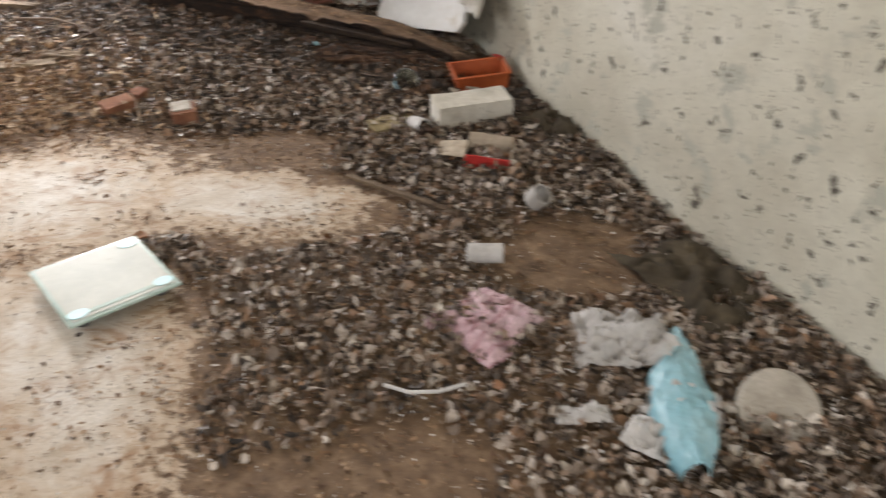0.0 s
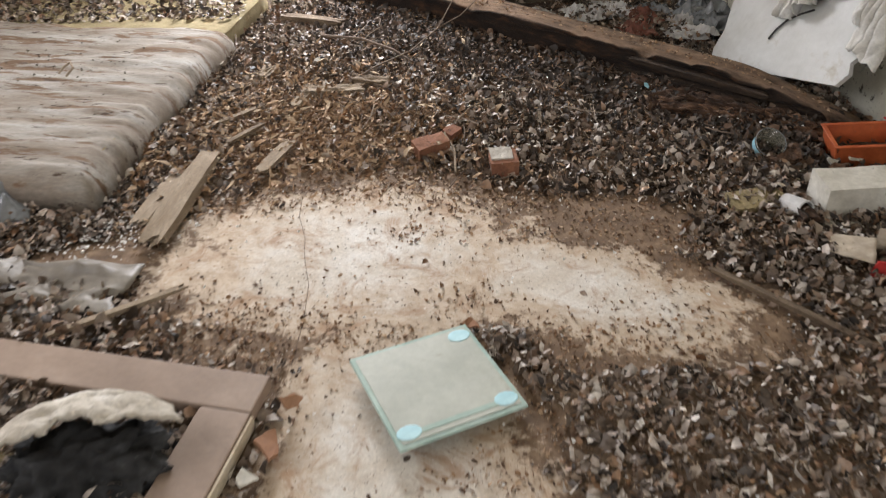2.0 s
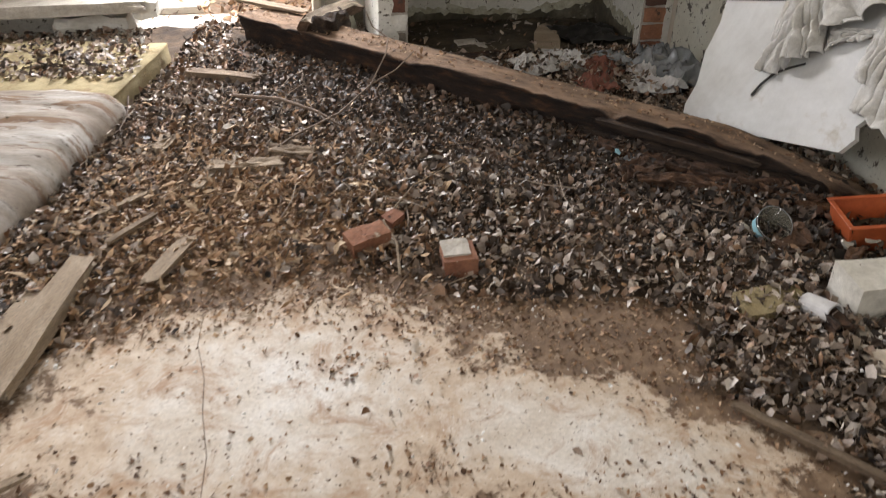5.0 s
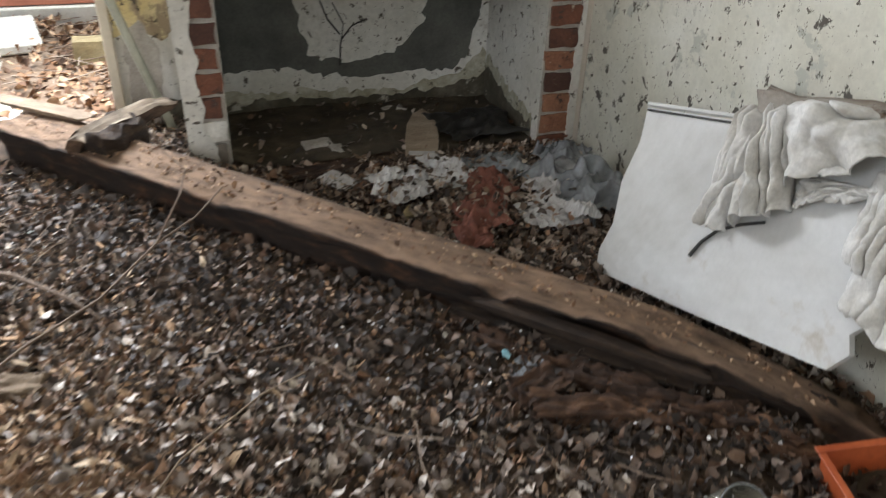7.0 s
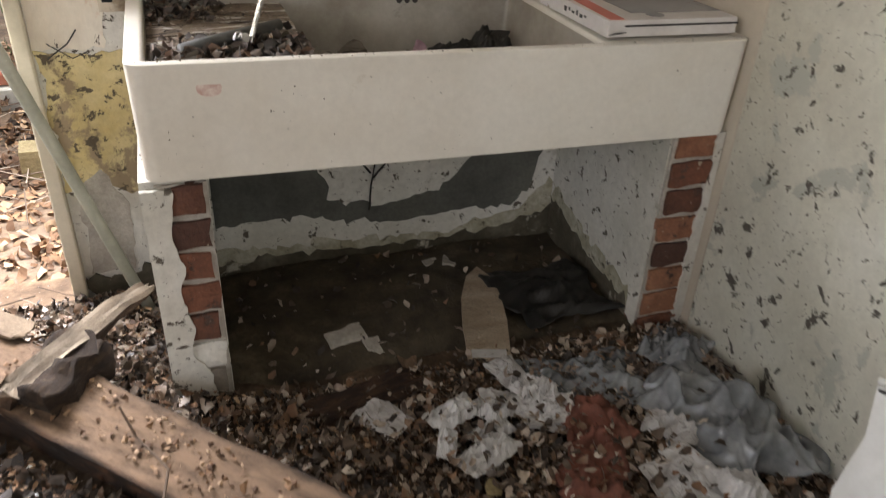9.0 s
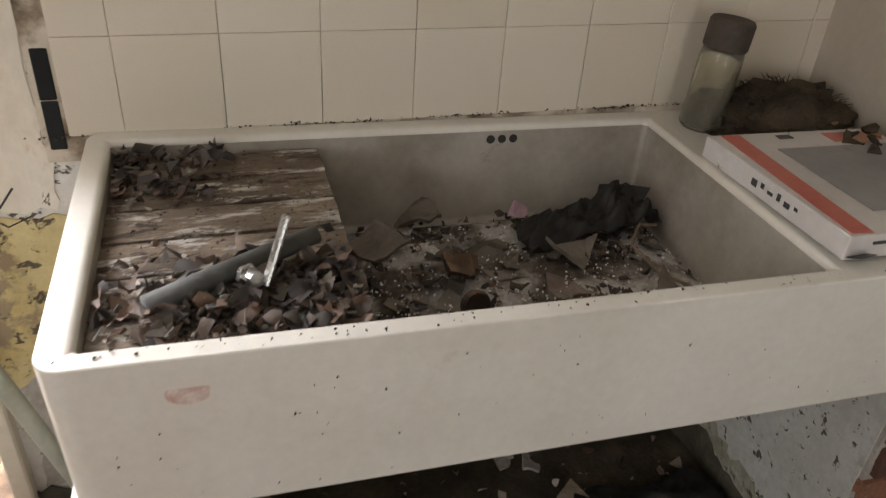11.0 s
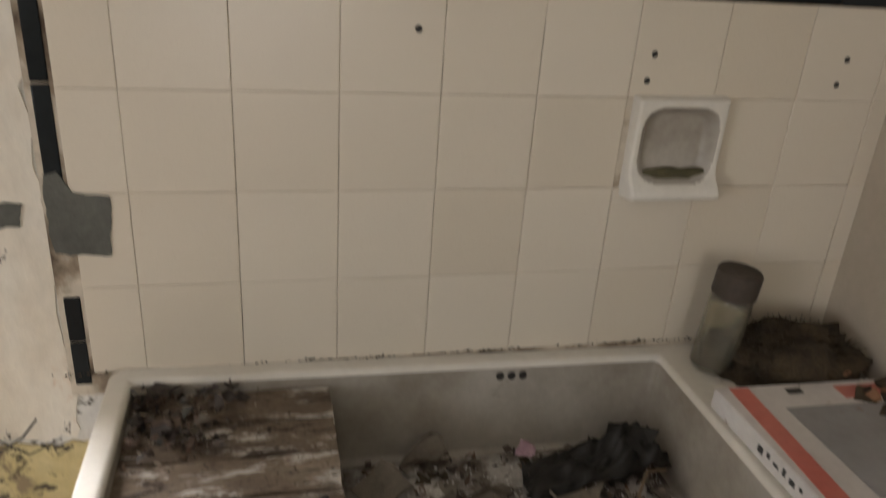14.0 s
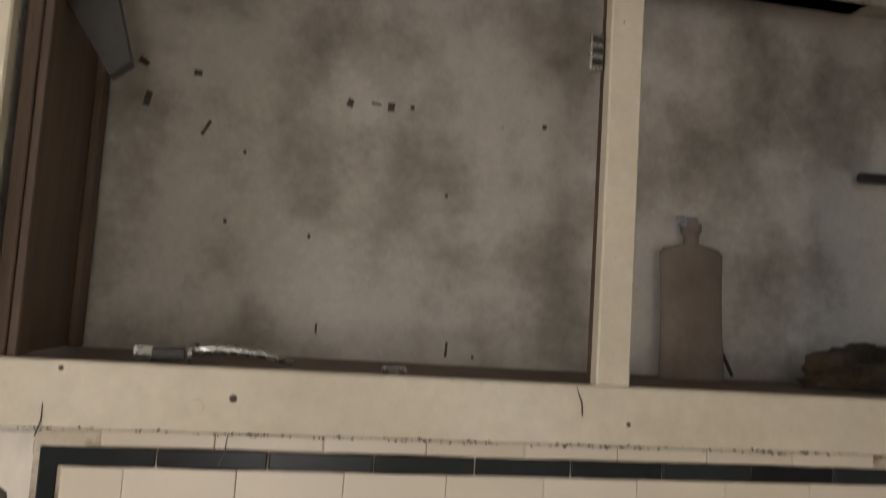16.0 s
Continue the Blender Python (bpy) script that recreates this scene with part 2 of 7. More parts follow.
M_laminate = mat("stained_white_board", [(0.35, (0.42, 0.41, 0.38)), (0.55, (0.55, 0.55, 0.535)), (0.75, (0.63, 0.635, 0.63))], 2.4, 40, 0.1, 0.5, 0.1, spots=[((0.36, 0.31, 0.23), 4.5, 0.60, 0.16), ((0.13, 0.11, 0.08), 40, 0.72, 0.02)])
M_black_edge = mat("dark_rubber", [(0.3, (0.012, 0.012, 0.012)), (0.7, (0.05, 0.045, 0.04))], 10, 80, 0.3, 0.6, 0.1)
M_cloth = mat("dirty_white_cloth", [(0.3, (0.30, 0.27, 0.22)), (0.46, (0.54, 0.52, 0.475)), (0.62, (0.72, 0.71, 0.69))], 5, 90, 0.25, 0.9, 0.35, sheen=0.2)
M_mattress = mat("stained_mattress_cover", [(0.3, (0.14, 0.10, 0.068)), (0.46, (0.27, 0.225, 0.18)), (0.60, (0.37, 0.34, 0.30)), (0.75, (0.47, 0.455, 0.43))], 3.4, 70, 0.35, 0.9, 0.5, (0.6, 3.0, 1), spots=[((0.16, 0.10, 0.06), 6, 0.54, 0.05), ((0.075, 0.05, 0.035), 14, 0.60, 0.03), ((0.06, 0.045, 0.035), 45, 0.67, 0.03)])
M_foam = mat("yellow_foam_rubber", [(0.3, (0.22, 0.165, 0.08)), (0.7, (0.43, 0.36, 0.20))], 9, 130, 0.4, 0.95, 0.6, spots=[((0.22, 0.155, 0.08), 7, 0.55, 0.08), ((0.30, 0.22, 0.11), 14, 0.58, 0.06)])
M_glass = bpy.data.materials.new("greenish_glass")
M_glass.use_nodes = True
g_bsdf = M_glass.node_tree.nodes["Principled BSDF"]
g_bsdf.inputs["Base Color"].default_value = (0.80, 0.93, 0.88, 1)
g_bsdf.inputs["Transmission Weight"].default_value = 0.75
g_bsdf.inputs["Roughness"].default_value = 0.28
M_glass_edge = mat("pale_green_glass_edge", [(0.3, (0.34, 0.47, 0.42)), (0.7, (0.50, 0.62, 0.57))], 20, 60, 0.1, 0.2, 0.0)
M_scale_pan = mat("frosted_white_film", [(0.3, (0.37, 0.39, 0.335)), (0.7, (0.52, 0.545, 0.48))], 5, 50, 0.12, 0.5, 0.05, spots=[((0.34, 0.33, 0.27), 12, 0.62, 0.12)])
M_blue_pad = mat("pale_blue_plastic", [(0.3, (0.40, 0.70, 0.78)), (0.7, (0.55, 0.80, 0.85))], 9, 60, 0.1, 0.4, 0.0)
M_frame = mat("mauve_brown_painted_frame", [(0.3, (0.25, 0.18, 0.135)), (0.6, (0.35, 0.26, 0.20)), (0.8, (0.42, 0.33, 0.265))], 5, 60, 0.15, 0.6, 0.15, spots=[((0.16, 0.11, 0.08), 25, 0.68, 0.04)])
M_frame_edge = mat("split_bare_wood_edge", [(0.3, (0.45, 0.36, 0.24)), (0.7, (0.68, 0.60, 0.46))], 14, 90, 0.3, 0.9, 0.4)
M_block = mat("dirty_white_block", [(0.3, (0.48, 0.45, 0.38)), (0.55, (0.68, 0.65, 0.58)), (0.75, (0.76, 0.74, 0.68))], 8, 80, 0.2, 0.9, 0.4, spots=[((0.16, 0.13, 0.10), 22, 0.62, 0.05)])
M_orange = mat("terracotta_plastic", [(0.3, (0.36, 0.07, 0.02)), (0.7, (0.52, 0.13, 0.04))], 9, 70, 0.2, 0.5, 0.08, spots=[((0.24, 0.13, 0.08), 20, 0.64, 0.06)])
M_red = mat("red_plastic", [(0.3, (0.48, 0.03, 0.03)), (0.7, (0.62, 0.06, 0.05))], 9, 70, 0.2, 0.5, 0.08)
M_red_cloth = mat("red_rag", [(0.3, (0.10, 0.036, 0.024)), (0.55, (0.20, 0.075, 0.05)), (0.8, (0.31, 0.15, 0.11))], 9, 90, 0.4, 0.95, 0.5)
M_pink = mat("pink_cloth", [(0.3, (0.45, 0.28, 0.33)), (0.6, (0.62, 0.42, 0.50)), (0.8, (0.72, 0.58, 0.62))], 12, 90, 0.3, 0.9, 0.4)
M_striped = mat("pink_striped_cloth", [(0.3, (0.58, 0.38, 0.42)), (0.6, (0.70, 0.52, 0.57)), (0.8, (0.78, 0.66, 0.69))], 12, 90, 0.3, 0.9, 0.4)


def stripes(m, tone, across, width):
    """Woven stripes across the cloth's own length."""
    t = m.node_tree
    bsdf = t.nodes["Principled BSDF"]
    col = bsdf.inputs["Base Color"].links[0].from_socket
    wave = t.nodes.new("ShaderNodeTexWave")
    wave.wave_type, wave.bands_direction = "BANDS", "Y"
    wave.inputs["Scale"].default_value, wave.inputs["Distortion"].default_value = across, 1.2
    wire(t, t.nodes.new("ShaderNodeTexCoord").outputs["Object"], wave.inputs["Vector"])
    k = ramp_node(t, [(1 - width, (0, 0, 0)), (1 - width * 0.6, (1, 1, 1))])
    wire(t, wave.outputs["Fac"], k.inputs[0])
    wire(t, mix_node(t, k.outputs[0], col, tone), bsdf.inputs["Base Color"])


stripes(M_striped, (0.40, 0.22, 0.25), 9, 0.07)
M_paper = mat("grubby_white_paper", [(0.3, (0.36, 0.34, 0.32)), (0.55, (0.58, 0.57, 0.56)), (0.8, (0.74, 0.74, 0.74))], 9, 60, 0.15, 0.8, 0.2, pick="object", spread=0.2, spots=[((0.28, 0.22, 0.16), 12, 0.64, 0.08)])
M_plastic = mat("cloudy_plastic_sheet", [(0.3, (0.20, 0.21, 0.22)), (0.55, (0.38, 0.40, 0.42)), (0.75, (0.62, 0.64, 0.66))], 9, 50, 0.2, 0.16, 0.2, through_light=0.4)
M_blue_bag = mat("light_blue_plastic_bag", [(0.3, (0.22, 0.48, 0.58)), (0.7, (0.42, 0.66, 0.74))], 9, 60, 0.2, 0.35, 0.3)
M_black_bag = mat("black_plastic_bag", [(0.3, (0.006, 0.0055, 0.005)), (0.7, (0.017, 0.015, 0.012))], 8, 60, 0.3, 0.5, 0.3)
M_char = mat("charred_black_fibre", [(0.3, (0.012, 0.012, 0.013)), (0.6, (0.045, 0.045, 0.047)), (0.8, (0.12, 0.12, 0.12))], 12, 90, 0.5, 0.95, 0.9, spots=[((0.5, 0.47, 0.42), 9, 0.64, 0.04)])
M_fleece = mat("scorched_white_fleece", [(0.3, (0.40, 0.34, 0.26)), (0.55, (0.66, 0.61, 0.53)), (0.75, (0.76, 0.73, 0.68))], 7, 110, 0.3, 0.95, 0.6)
M_leaf = mat("dry_leaf", [(0.10, (0.022, 0.014, 0.009)), (0.30, (0.070, 0.046, 0.030)), (0.46, (0.15, 0.105, 0.072)), (0.56, (0.21, 0.105, 0.050)), (0.68, (0.27, 0.205, 0.155)), (0.80, (0.40, 0.325, 0.255)), (0.90, (0.62, 0.54, 0.45))], 30, 160, 0.3, 0.48, 0.2, pick="island")
M_pale_leaf = mat("pale_dry_leaf", [(0.10, (0.05, 0.035, 0.025)), (0.28, (0.16, 0.118, 0.088)), (0.46, (0.29, 0.225, 0.175)), (0.56, (0.31, 0.18, 0.10)), (0.68, (0.41, 0.34, 0.285)), (0.80, (0.54, 0.47, 0.405)), (0.92, (0.74, 0.68, 0.61))], 30, 160, 0.3, 0.5, 0.2, pick="island")
M_bits = mat("leaf_bits", [(0.08, (0.035, 0.022, 0.014)), (0.28, (0.12, 0.075, 0.043)), (0.45, (0.22, 0.145, 0.088)), (0.6, (0.30, 0.235, 0.175)), (0.75, (0.40, 0.27, 0.155)), (0.92, (0.66, 0.58, 0.49))], 30, 160, 0.3, 0.5, 0.2, pick="island")
M_rust_leaf = mat("crumbled_brown_leaf", [(0.1, (0.075, 0.038, 0.02)), (0.4, (0.19, 0.10, 0.05)), (0.65, (0.33, 0.195, 0.105)), (0.92, (0.52, 0.37, 0.235))], 30, 160, 0.3, 0.75, 0.2, pick="island")
M_flake = mat("paint_flake", [(0.1, (0.55, 0.52, 0.48)), (0.6, (0.80, 0.79, 0.77))], 30, 160, 0.1, 0.7, 0.0, pick="island")
M_twig = mat("dry_twig", [(0.1, (0.10, 0.065, 0.045)), (0.5, (0.22, 0.16, 0.115)), (0.95, (0.42, 0.35, 0.28))], 30, 160, 0.3, 0.85, 0.2, pick="island")
M_soil = mat("dark_leaf_mould", [(0.3, (0.028, 0.021, 0.012)), (0.55, (0.078, 0.060, 0.036)), (0.75, (0.17, 0.135, 0.085))], 9, 90, 0.4, 0.95, 0.8)
M_dirt = mat("grey_sink_grit", [(0.32, (0.04, 0.031, 0.023)), (0.43, (0.13, 0.105, 0.082)), (0.50, (0.31, 0.28, 0.245)), (0.60, (0.60, 0.58, 0.545))], 9, 90, 0.4, 0.95, 0.7)
M_metal = mat("tarnished_steel", [(0.3, (0.32, 0.31, 0.29)), (0.7, (0.62, 0.61, 0.58))], 9, 70, 0.2, 0.28, 0.05, metal=0.95)
M_pipe = mat("grey_green_pipe_paint", [(0.3, (0.27, 0.28, 0.22)), (0.7, (0.42, 0.42, 0.34))], 6, 60, 0.15, 0.5, 0.1, spots=[((0.66, 0.63, 0.54), 9, 0.62, 0.04)])
M_lead = mat("dusty_grey_pipe", [(0.3, (0.045, 0.045, 0.040)), (0.7, (0.115, 0.112, 0.10))], 9, 70, 0.3, 0.7, 0.2)
M_box_grey = mat("grey_print_card", [(0.3, (0.26, 0.25, 0.25)), (0.7, (0.36, 0.355, 0.36))], 6, 60, 0.12, 0.55, 0.03, spots=[((0.24, 0.17, 0.12), 10, 0.64, 0.06)])
M_box_white = mat("white_printed_card", [(0.3, (0.58, 0.54, 0.51)), (0.7, (0.74, 0.71, 0.69))], 6, 60, 0.1, 0.5, 0.03, spots=[((0.30, 0.21, 0.14), 14, 0.64, 0.06)])
M_box_red = mat("red_print_band", [(0.3, (0.52, 0.12, 0.09)), (0.7, (0.66, 0.24, 0.19))], 8, 60, 0.15, 0.5, 0.03)
M_card = mat("weathered_buff_card", [(0.3, (0.33, 0.27, 0.20)), (0.6, (0.50, 0.43, 0.34)), (0.8, (0.60, 0.54, 0.45))], 9, 70, 0.2, 0.85, 0.2, spots=[((0.20, 0.14, 0.09), 16, 0.62, 0.06)])
M_film = mat("dull_taupe_plastic_film", [(0.3, (0.11, 0.09, 0.068)), (0.55, (0.20, 0.175, 0.142)), (0.75, (0.30, 0.275, 0.235))], 7, 60, 0.2, 0.5, 0.2)
M_ink = mat("black_print", [(0.3, (0.02, 0.02, 0.02)), (0.7, (0.06, 0.055, 0.05))], 9, 60, 0.1, 0.5, 0.0)
M_jar = bpy.data.materials.new("grimy_jar_glass")
M_jar.use_nodes = True
j_bsdf = M_jar.node_tree.nodes["Principled BSDF"]
j_bsdf.inputs["Base Color"].default_value = (0.80, 0.76, 0.62, 1)
j_bsdf.inputs["Transmission Weight"].default_value = 0.9
j_bsdf.inputs["Roughness"].default_value = 0.12
M_lid = mat("rusty_dark_lid", [(0.3, (0.03, 0.024, 0.018)), (0.7, (0.085, 0.062, 0.045))], 12, 80, 0.3, 0.7, 0.3)
M_scourer = mat("rotted_fibre_mat", [(0.3, (0.03, 0.022, 0.013)), (0.6, (0.085, 0.06, 0.032)), (0.8, (0.14, 0.09, 0.04))], 14, 100, 0.5, 0.95, 0.9)
M_bottle = mat("dusty_brown_rubber", [(0.3, (0.13, 0.10, 0.078)), (0.6, (0.20, 0.16, 0.125)), (0.8, (0.26, 0.22, 0.18))], 7, 60, 0.15, 0.85, 0.1)
M_cream_pot = mat("cream_plastic_pot", [(0.3, (0.38, 0.36, 0.16)), (0.7, (0.58, 0.56, 0.30))], 9, 60, 0.15, 0.5, 0.05)
M_paving = mat("sunny_concrete_paving", [(0.35, (0.48, 0.46, 0.41)), (0.65, (0.66, 0.64, 0.58))], 3, 60, 0.2, 0.9, 0.3, pick="object", spread=0.3)
M_earth = mat("earth_and_leaf_ground", [(0.3, (0.10, 0.07, 0.045)), (0.5, (0.22, 0.15, 0.10)), (0.7, (0.30, 0.23, 0.17))], 5, 60, 0.5, 0.95, 0.8)
M_grass = mat("grass_blade", [(0.1, (0.05, 0.09, 0.025)), (0.9, (0.13, 0.19, 0.06))], 20, 90, 0.2, 0.7, 0.0, pick="island")
M_fence = mat("dark_weathered_fence", [(0.3, (0.045, 0.038, 0.03)), (0.7, (0.11, 0.092, 0.075))], 5, 60, 0.3, 0.9, 0.3, pick="object", spread=0.5)
M_red_paint = mat("faded_red_oxide_paint", [(0.3, (0.40, 0.13, 0.075)), (0.7, (0.55, 0.22, 0.14))], 5, 60, 0.15, 0.7, 0.1)
M_ceiling = mat("ceiling_plaster", [(0.35, (0.55, 0.52, 0.46)), (0.65, (0.70, 0.68, 0.63))], 2, 40, 0.15, 0.9, 0.2)
M_tan_shard = mat("broken_terracotta_and_pot", [(0.1, (0.26, 0.115, 0.055)), (0.9, (0.44, 0.26, 0.16))], 20, 90, 0.2, 0.8, 0.1, pick="object", spread=0.5)
M_grime = mat("grimy_broken_crock", [(0.3, (0.06, 0.047, 0.034)), (0.5, (0.135, 0.112, 0.085)), (0.72, (0.26, 0.225, 0.18))], 12, 70, 0.4, 0.85, 0.4, pick="object", spread=0.4, lit_dust=((0.26, 0.235, 0.20), 0.4))
M_grime_red = mat("faded_reddish_card", [(0.3, (0.10, 0.055, 0.042)), (0.7, (0.20, 0.12, 0.095))], 12, 70, 0.4, 0.85, 0.3, lit_dust=((0.30, 0.275, 0.24), 0.5))
M_moss_dirt = mat("olive_soap_dirt", [(0.3, (0.05, 0.045, 0.02)), (0.6, (0.12, 0.105, 0.05)), (0.8, (0.24, 0.21, 0.12))], 14, 80, 0.4, 0.85, 0.4)
M_mould = mat("dark_wall_mould", [(0.3, (0.05, 0.043, 0.028)), (0.5, (0.095, 0.082, 0.055)), (0.7, (0.19, 0.17, 0.125))], 7, 60, 0.4, 0.95, 0.4, spots=[((0.45, 0.42, 0.34), 9, 0.60, 0.05)])
M_rosy = mat("rusty_pink_stain", [(0.35, (0.58, 0.36, 0.30)), (0.6, (0.70, 0.60, 0.53))], 60, 60, 0.2, 0.4, 0.0)
M_damp_shade = mat("damp_shaded_whitewash", [(0.3, (0.28, 0.255, 0.165)), (0.5, (0.44, 0.41, 0.31)), (0.7, (0.58, 0.55, 0.46))], 11, 60, 0.35, 0.9, 0.3, spots=[((0.10, 0.085, 0.055), 24, 0.58, 0.06)])
M_dark_rot = mat("damp_dark_rotten_wood", [(0.3, (0.012, 0.008, 0.006)), (0.55, (0.05, 0.03, 0.018)), (0.8, (0.13, 0.08, 0.045))], 9, 80, 0.5, 0.95, 1.0, (1.5, 6, 6))
M_bark = mat("dry_bark_chip", [(0.1, (0.13, 0.07, 0.036)), (0.35, (0.31, 0.18, 0.092)), (0.6, (0.47, 0.31, 0.18)), (0.9, (0.64, 0.50, 0.35))], 30, 160, 0.35, 0.85, 0.3, pick="island")
M_red_wood = mat("red_brown_rotten_wood", [(0.34, (0.028, 0.015, 0.009)), (0.52, (0.10, 0.05, 0.026)), (0.66, (0.20, 0.105, 0.055)), (0.82, (0.34, 0.20, 0.115))], 9, 90, 0.6, 0.95, 1.0, (1.6, 5, 5), pick="object", spread=0.2)
# glaze of the hollows: dirt film, with their shade mixed into the colour
M_ceramic_grimy_shade = mat("grimy_shaded_glaze", [(0.32, (0.22, 0.185, 0.14)), (0.52, (0.40, 0.365, 0.31)), (0.72, (0.55, 0.52, 0.46))], 3.5, 60, 0.12, 0.4, 0.05, spots=[((0.17, 0.125, 0.08), 9, 0.62, 0.12)])
M_dark_leaf = mat("darker_leaf", [(0.05, (0.018, 0.013, 0.010)), (0.35, (0.055, 0.042, 0.034)), (0.6, (0.105, 0.078, 0.060)), (0.78, (0.15, 0.085, 0.05)), (0.95, (0.27, 0.235, 0.20))], 30, 160, 0.3, 0.7, 0.2, pick="island")
M_humus = mat("brown_crumbled_humus", [(0.3, (0.028, 0.019, 0.012)), (0.5, (0.085, 0.055, 0.033)), (0.7, (0.20, 0.135, 0.082))], 8, 120, 0.5, 0.95, 0.9)



def dusty_drift(m, centre, radii, stops):
    """Dry tan dust lying over part of the leaf mould."""
    t = m.node_tree
    bsdf = t.nodes["Principled BSDF"]
    col = bsdf.inputs["Base Color"].links[0].from_socket
    pos = t.nodes.new("ShaderNodeTexCoord").outputs["Object"]
    mp = t.nodes.new("ShaderNodeMapping")
    mp.vector_type = "TEXTURE"
    mp.inputs["Location"].default_value, mp.inputs["Scale"].default_value = (*centre, 0), (*radii, 1)
    wire(t, pos, mp.inputs["Vector"])
    ln = t.nodes.new("ShaderNodeVectorMath")
    ln.operation = "LENGTH"
    wire(t, mp.outputs[0], ln.inputs[0])
    d = math_node(t, "ADD", ln.outputs["Value"], math_node(t, "MULTIPLY", math_node(t, "SUBTRACT", noise_node(t, pos, 6, 9, 0.72, 0.4), 0.5), 2.0))
    k = ramp_node(t, [(0.65, (1, 1, 1)), (1.15, (0, 0, 0))])
    wire(t, d, k.inputs[0])
    tan = ramp_node(t, stops)
    wire(t, noise_node(t, pos, 26, 8, 0.75), tan.inputs[0])
    wire(t, mix_node(t, k.outputs[0], col, tan.outputs[0]), bsdf.inputs["Base Color"])


dusty_drift(M_humus, (0.55, 1.35), (1.0, 0.75), [(0.3, (0.10, 0.062, 0.036)), (0.5, (0.21, 0.14, 0.086)), (0.7, (0.36, 0.265, 0.18))])
dusty_drift(M_humus, (-0.42, 3.14), (0.50, 0.50), [(0.3, (0.14, 0.08, 0.042)), (0.5, (0.32, 0.20, 0.11)), (0.7, (0.50, 0.36, 0.23))])


# ---- building helpers ----
def part(name, bm, material, parent=None, label="", smooth=False):
    me = bpy.data.meshes.new(name)
    if smooth:
        for f in bm.faces:
            f.smooth = True
    bm.to_mesh(me)
    bm.free()
    me.materials.append(material)
    ob = new(name, me)
    if parent:
        ob.parent = parent
    return tagged(ob, label)


def even_faces(ob):
    ob.modifiers.new("even_faces", "WEIGHTED_NORMAL").keep_sharp = True
    return ob


def thing(name, m, label, category, group=""):
    ob = new(name)
    ob.empty_display_size = 0.05
    ob.matrix_basis = m
    return tagged(ob, label, category, group)


def block(bm, size, centre, turn=(0, 0, 0), bevel=0.0, segments=1):
    made = bmesh.ops.create_cube(bm, size=1.0, matrix=pose(*centre, *turn) @ Matrix.Diagonal((*size, 1)))["verts"]
    if bevel:
        edges = {e for v in made for e in v.link_edges}
        bmesh.ops.bevel(bm, geom=list(edges), offset=bevel, segments=segments, affect="EDGES", profile=0.5, clamp_overlap=True)
    return bm


def boxed(size, centre=(0, 0, 0), turn=(0, 0, 0), bevel=0.0, segments=1):
    return block(bmesh.new(), size, centre, turn, bevel, segments)


def span(bm, lo, hi):
    return block(bm, [b - a for a, b in zip(lo, hi)], [(a + b) / 2 for a, b in zip(lo, hi)])


def ragged(bm, amount, freq, seed=0.0):
    for v in bm.verts:
        v.co += noise.noise_vector(v.co * freq + Vector((seed, seed * 1.7, -seed))) * amount
    return bm


def lump(size, cuts, amount, freq, seed=0.0, centre=(0, 0, 0), turn=(0, 0, 0)):
    """A broken or worn block: a cut-up cube pushed about by noise."""
    bm = bmesh.new()
    bmesh.ops.create_cube(bm, size=1.0)
    bmesh.ops.subdivide_edges(bm, edges=bm.edges[:], cuts=cuts, use_grid_fill=True)
    for v in bm.verts:
        v.co = Vector([a * b for a, b in zip(v.co, size)])
    ragged(bm, amount, freq, seed)
    bmesh.ops.transform(bm, matrix=pose(*centre, *turn), verts=bm.verts)
    return bm


def sheet(nx, ny, place):
    bm = bmesh.new()
    grid = [[bm.verts.new(place(i / nx, j / ny)) for i in range(nx + 1)] for j in range(ny + 1)]
    for j in range(ny):
        for i in range(nx):
            bm.faces.new((grid[j][i], grid[j][i + 1], grid[j + 1][i + 1], grid[j + 1][i]))
    return bm


def thick(ob, t, offset=0.0):
    s = ob.modifiers.new("thickness", "SOLIDIFY")
    s.thickness, s.offset = t, offset
    return ob


def lathe(profile, n=28, turn=None, closed=True):
    """A turned shape from (radius, height) pairs."""
    bm = bmesh.new()
    rings = []
    for r, z in profile:
        rings.append([bm.verts.new((r * math.cos(2 * math.pi * k / n), r * math.sin(2 * math.pi * k / n), z)) for k in range(n)])
    for a, b in zip(rings, rings[1:]):
        for k in range(n):
            bm.faces.new((a[k], a[(k + 1) % n], b[(k + 1) % n], b[k]))
    if closed:
        bm.faces.new(rings[0][::-1])
        bm.faces.new(rings[-1])
    else:
        for k in range(n):
            bm.faces.new((rings[-1][k], rings[-1][(k + 1) % n], rings[0][(k + 1) % n], rings[0][k]))
    bmesh.ops.recalc_face_normals(bm, faces=bm.faces)
    if turn:
        bmesh.ops.transform(bm, matrix=turn, verts=bm.verts)
    return bm


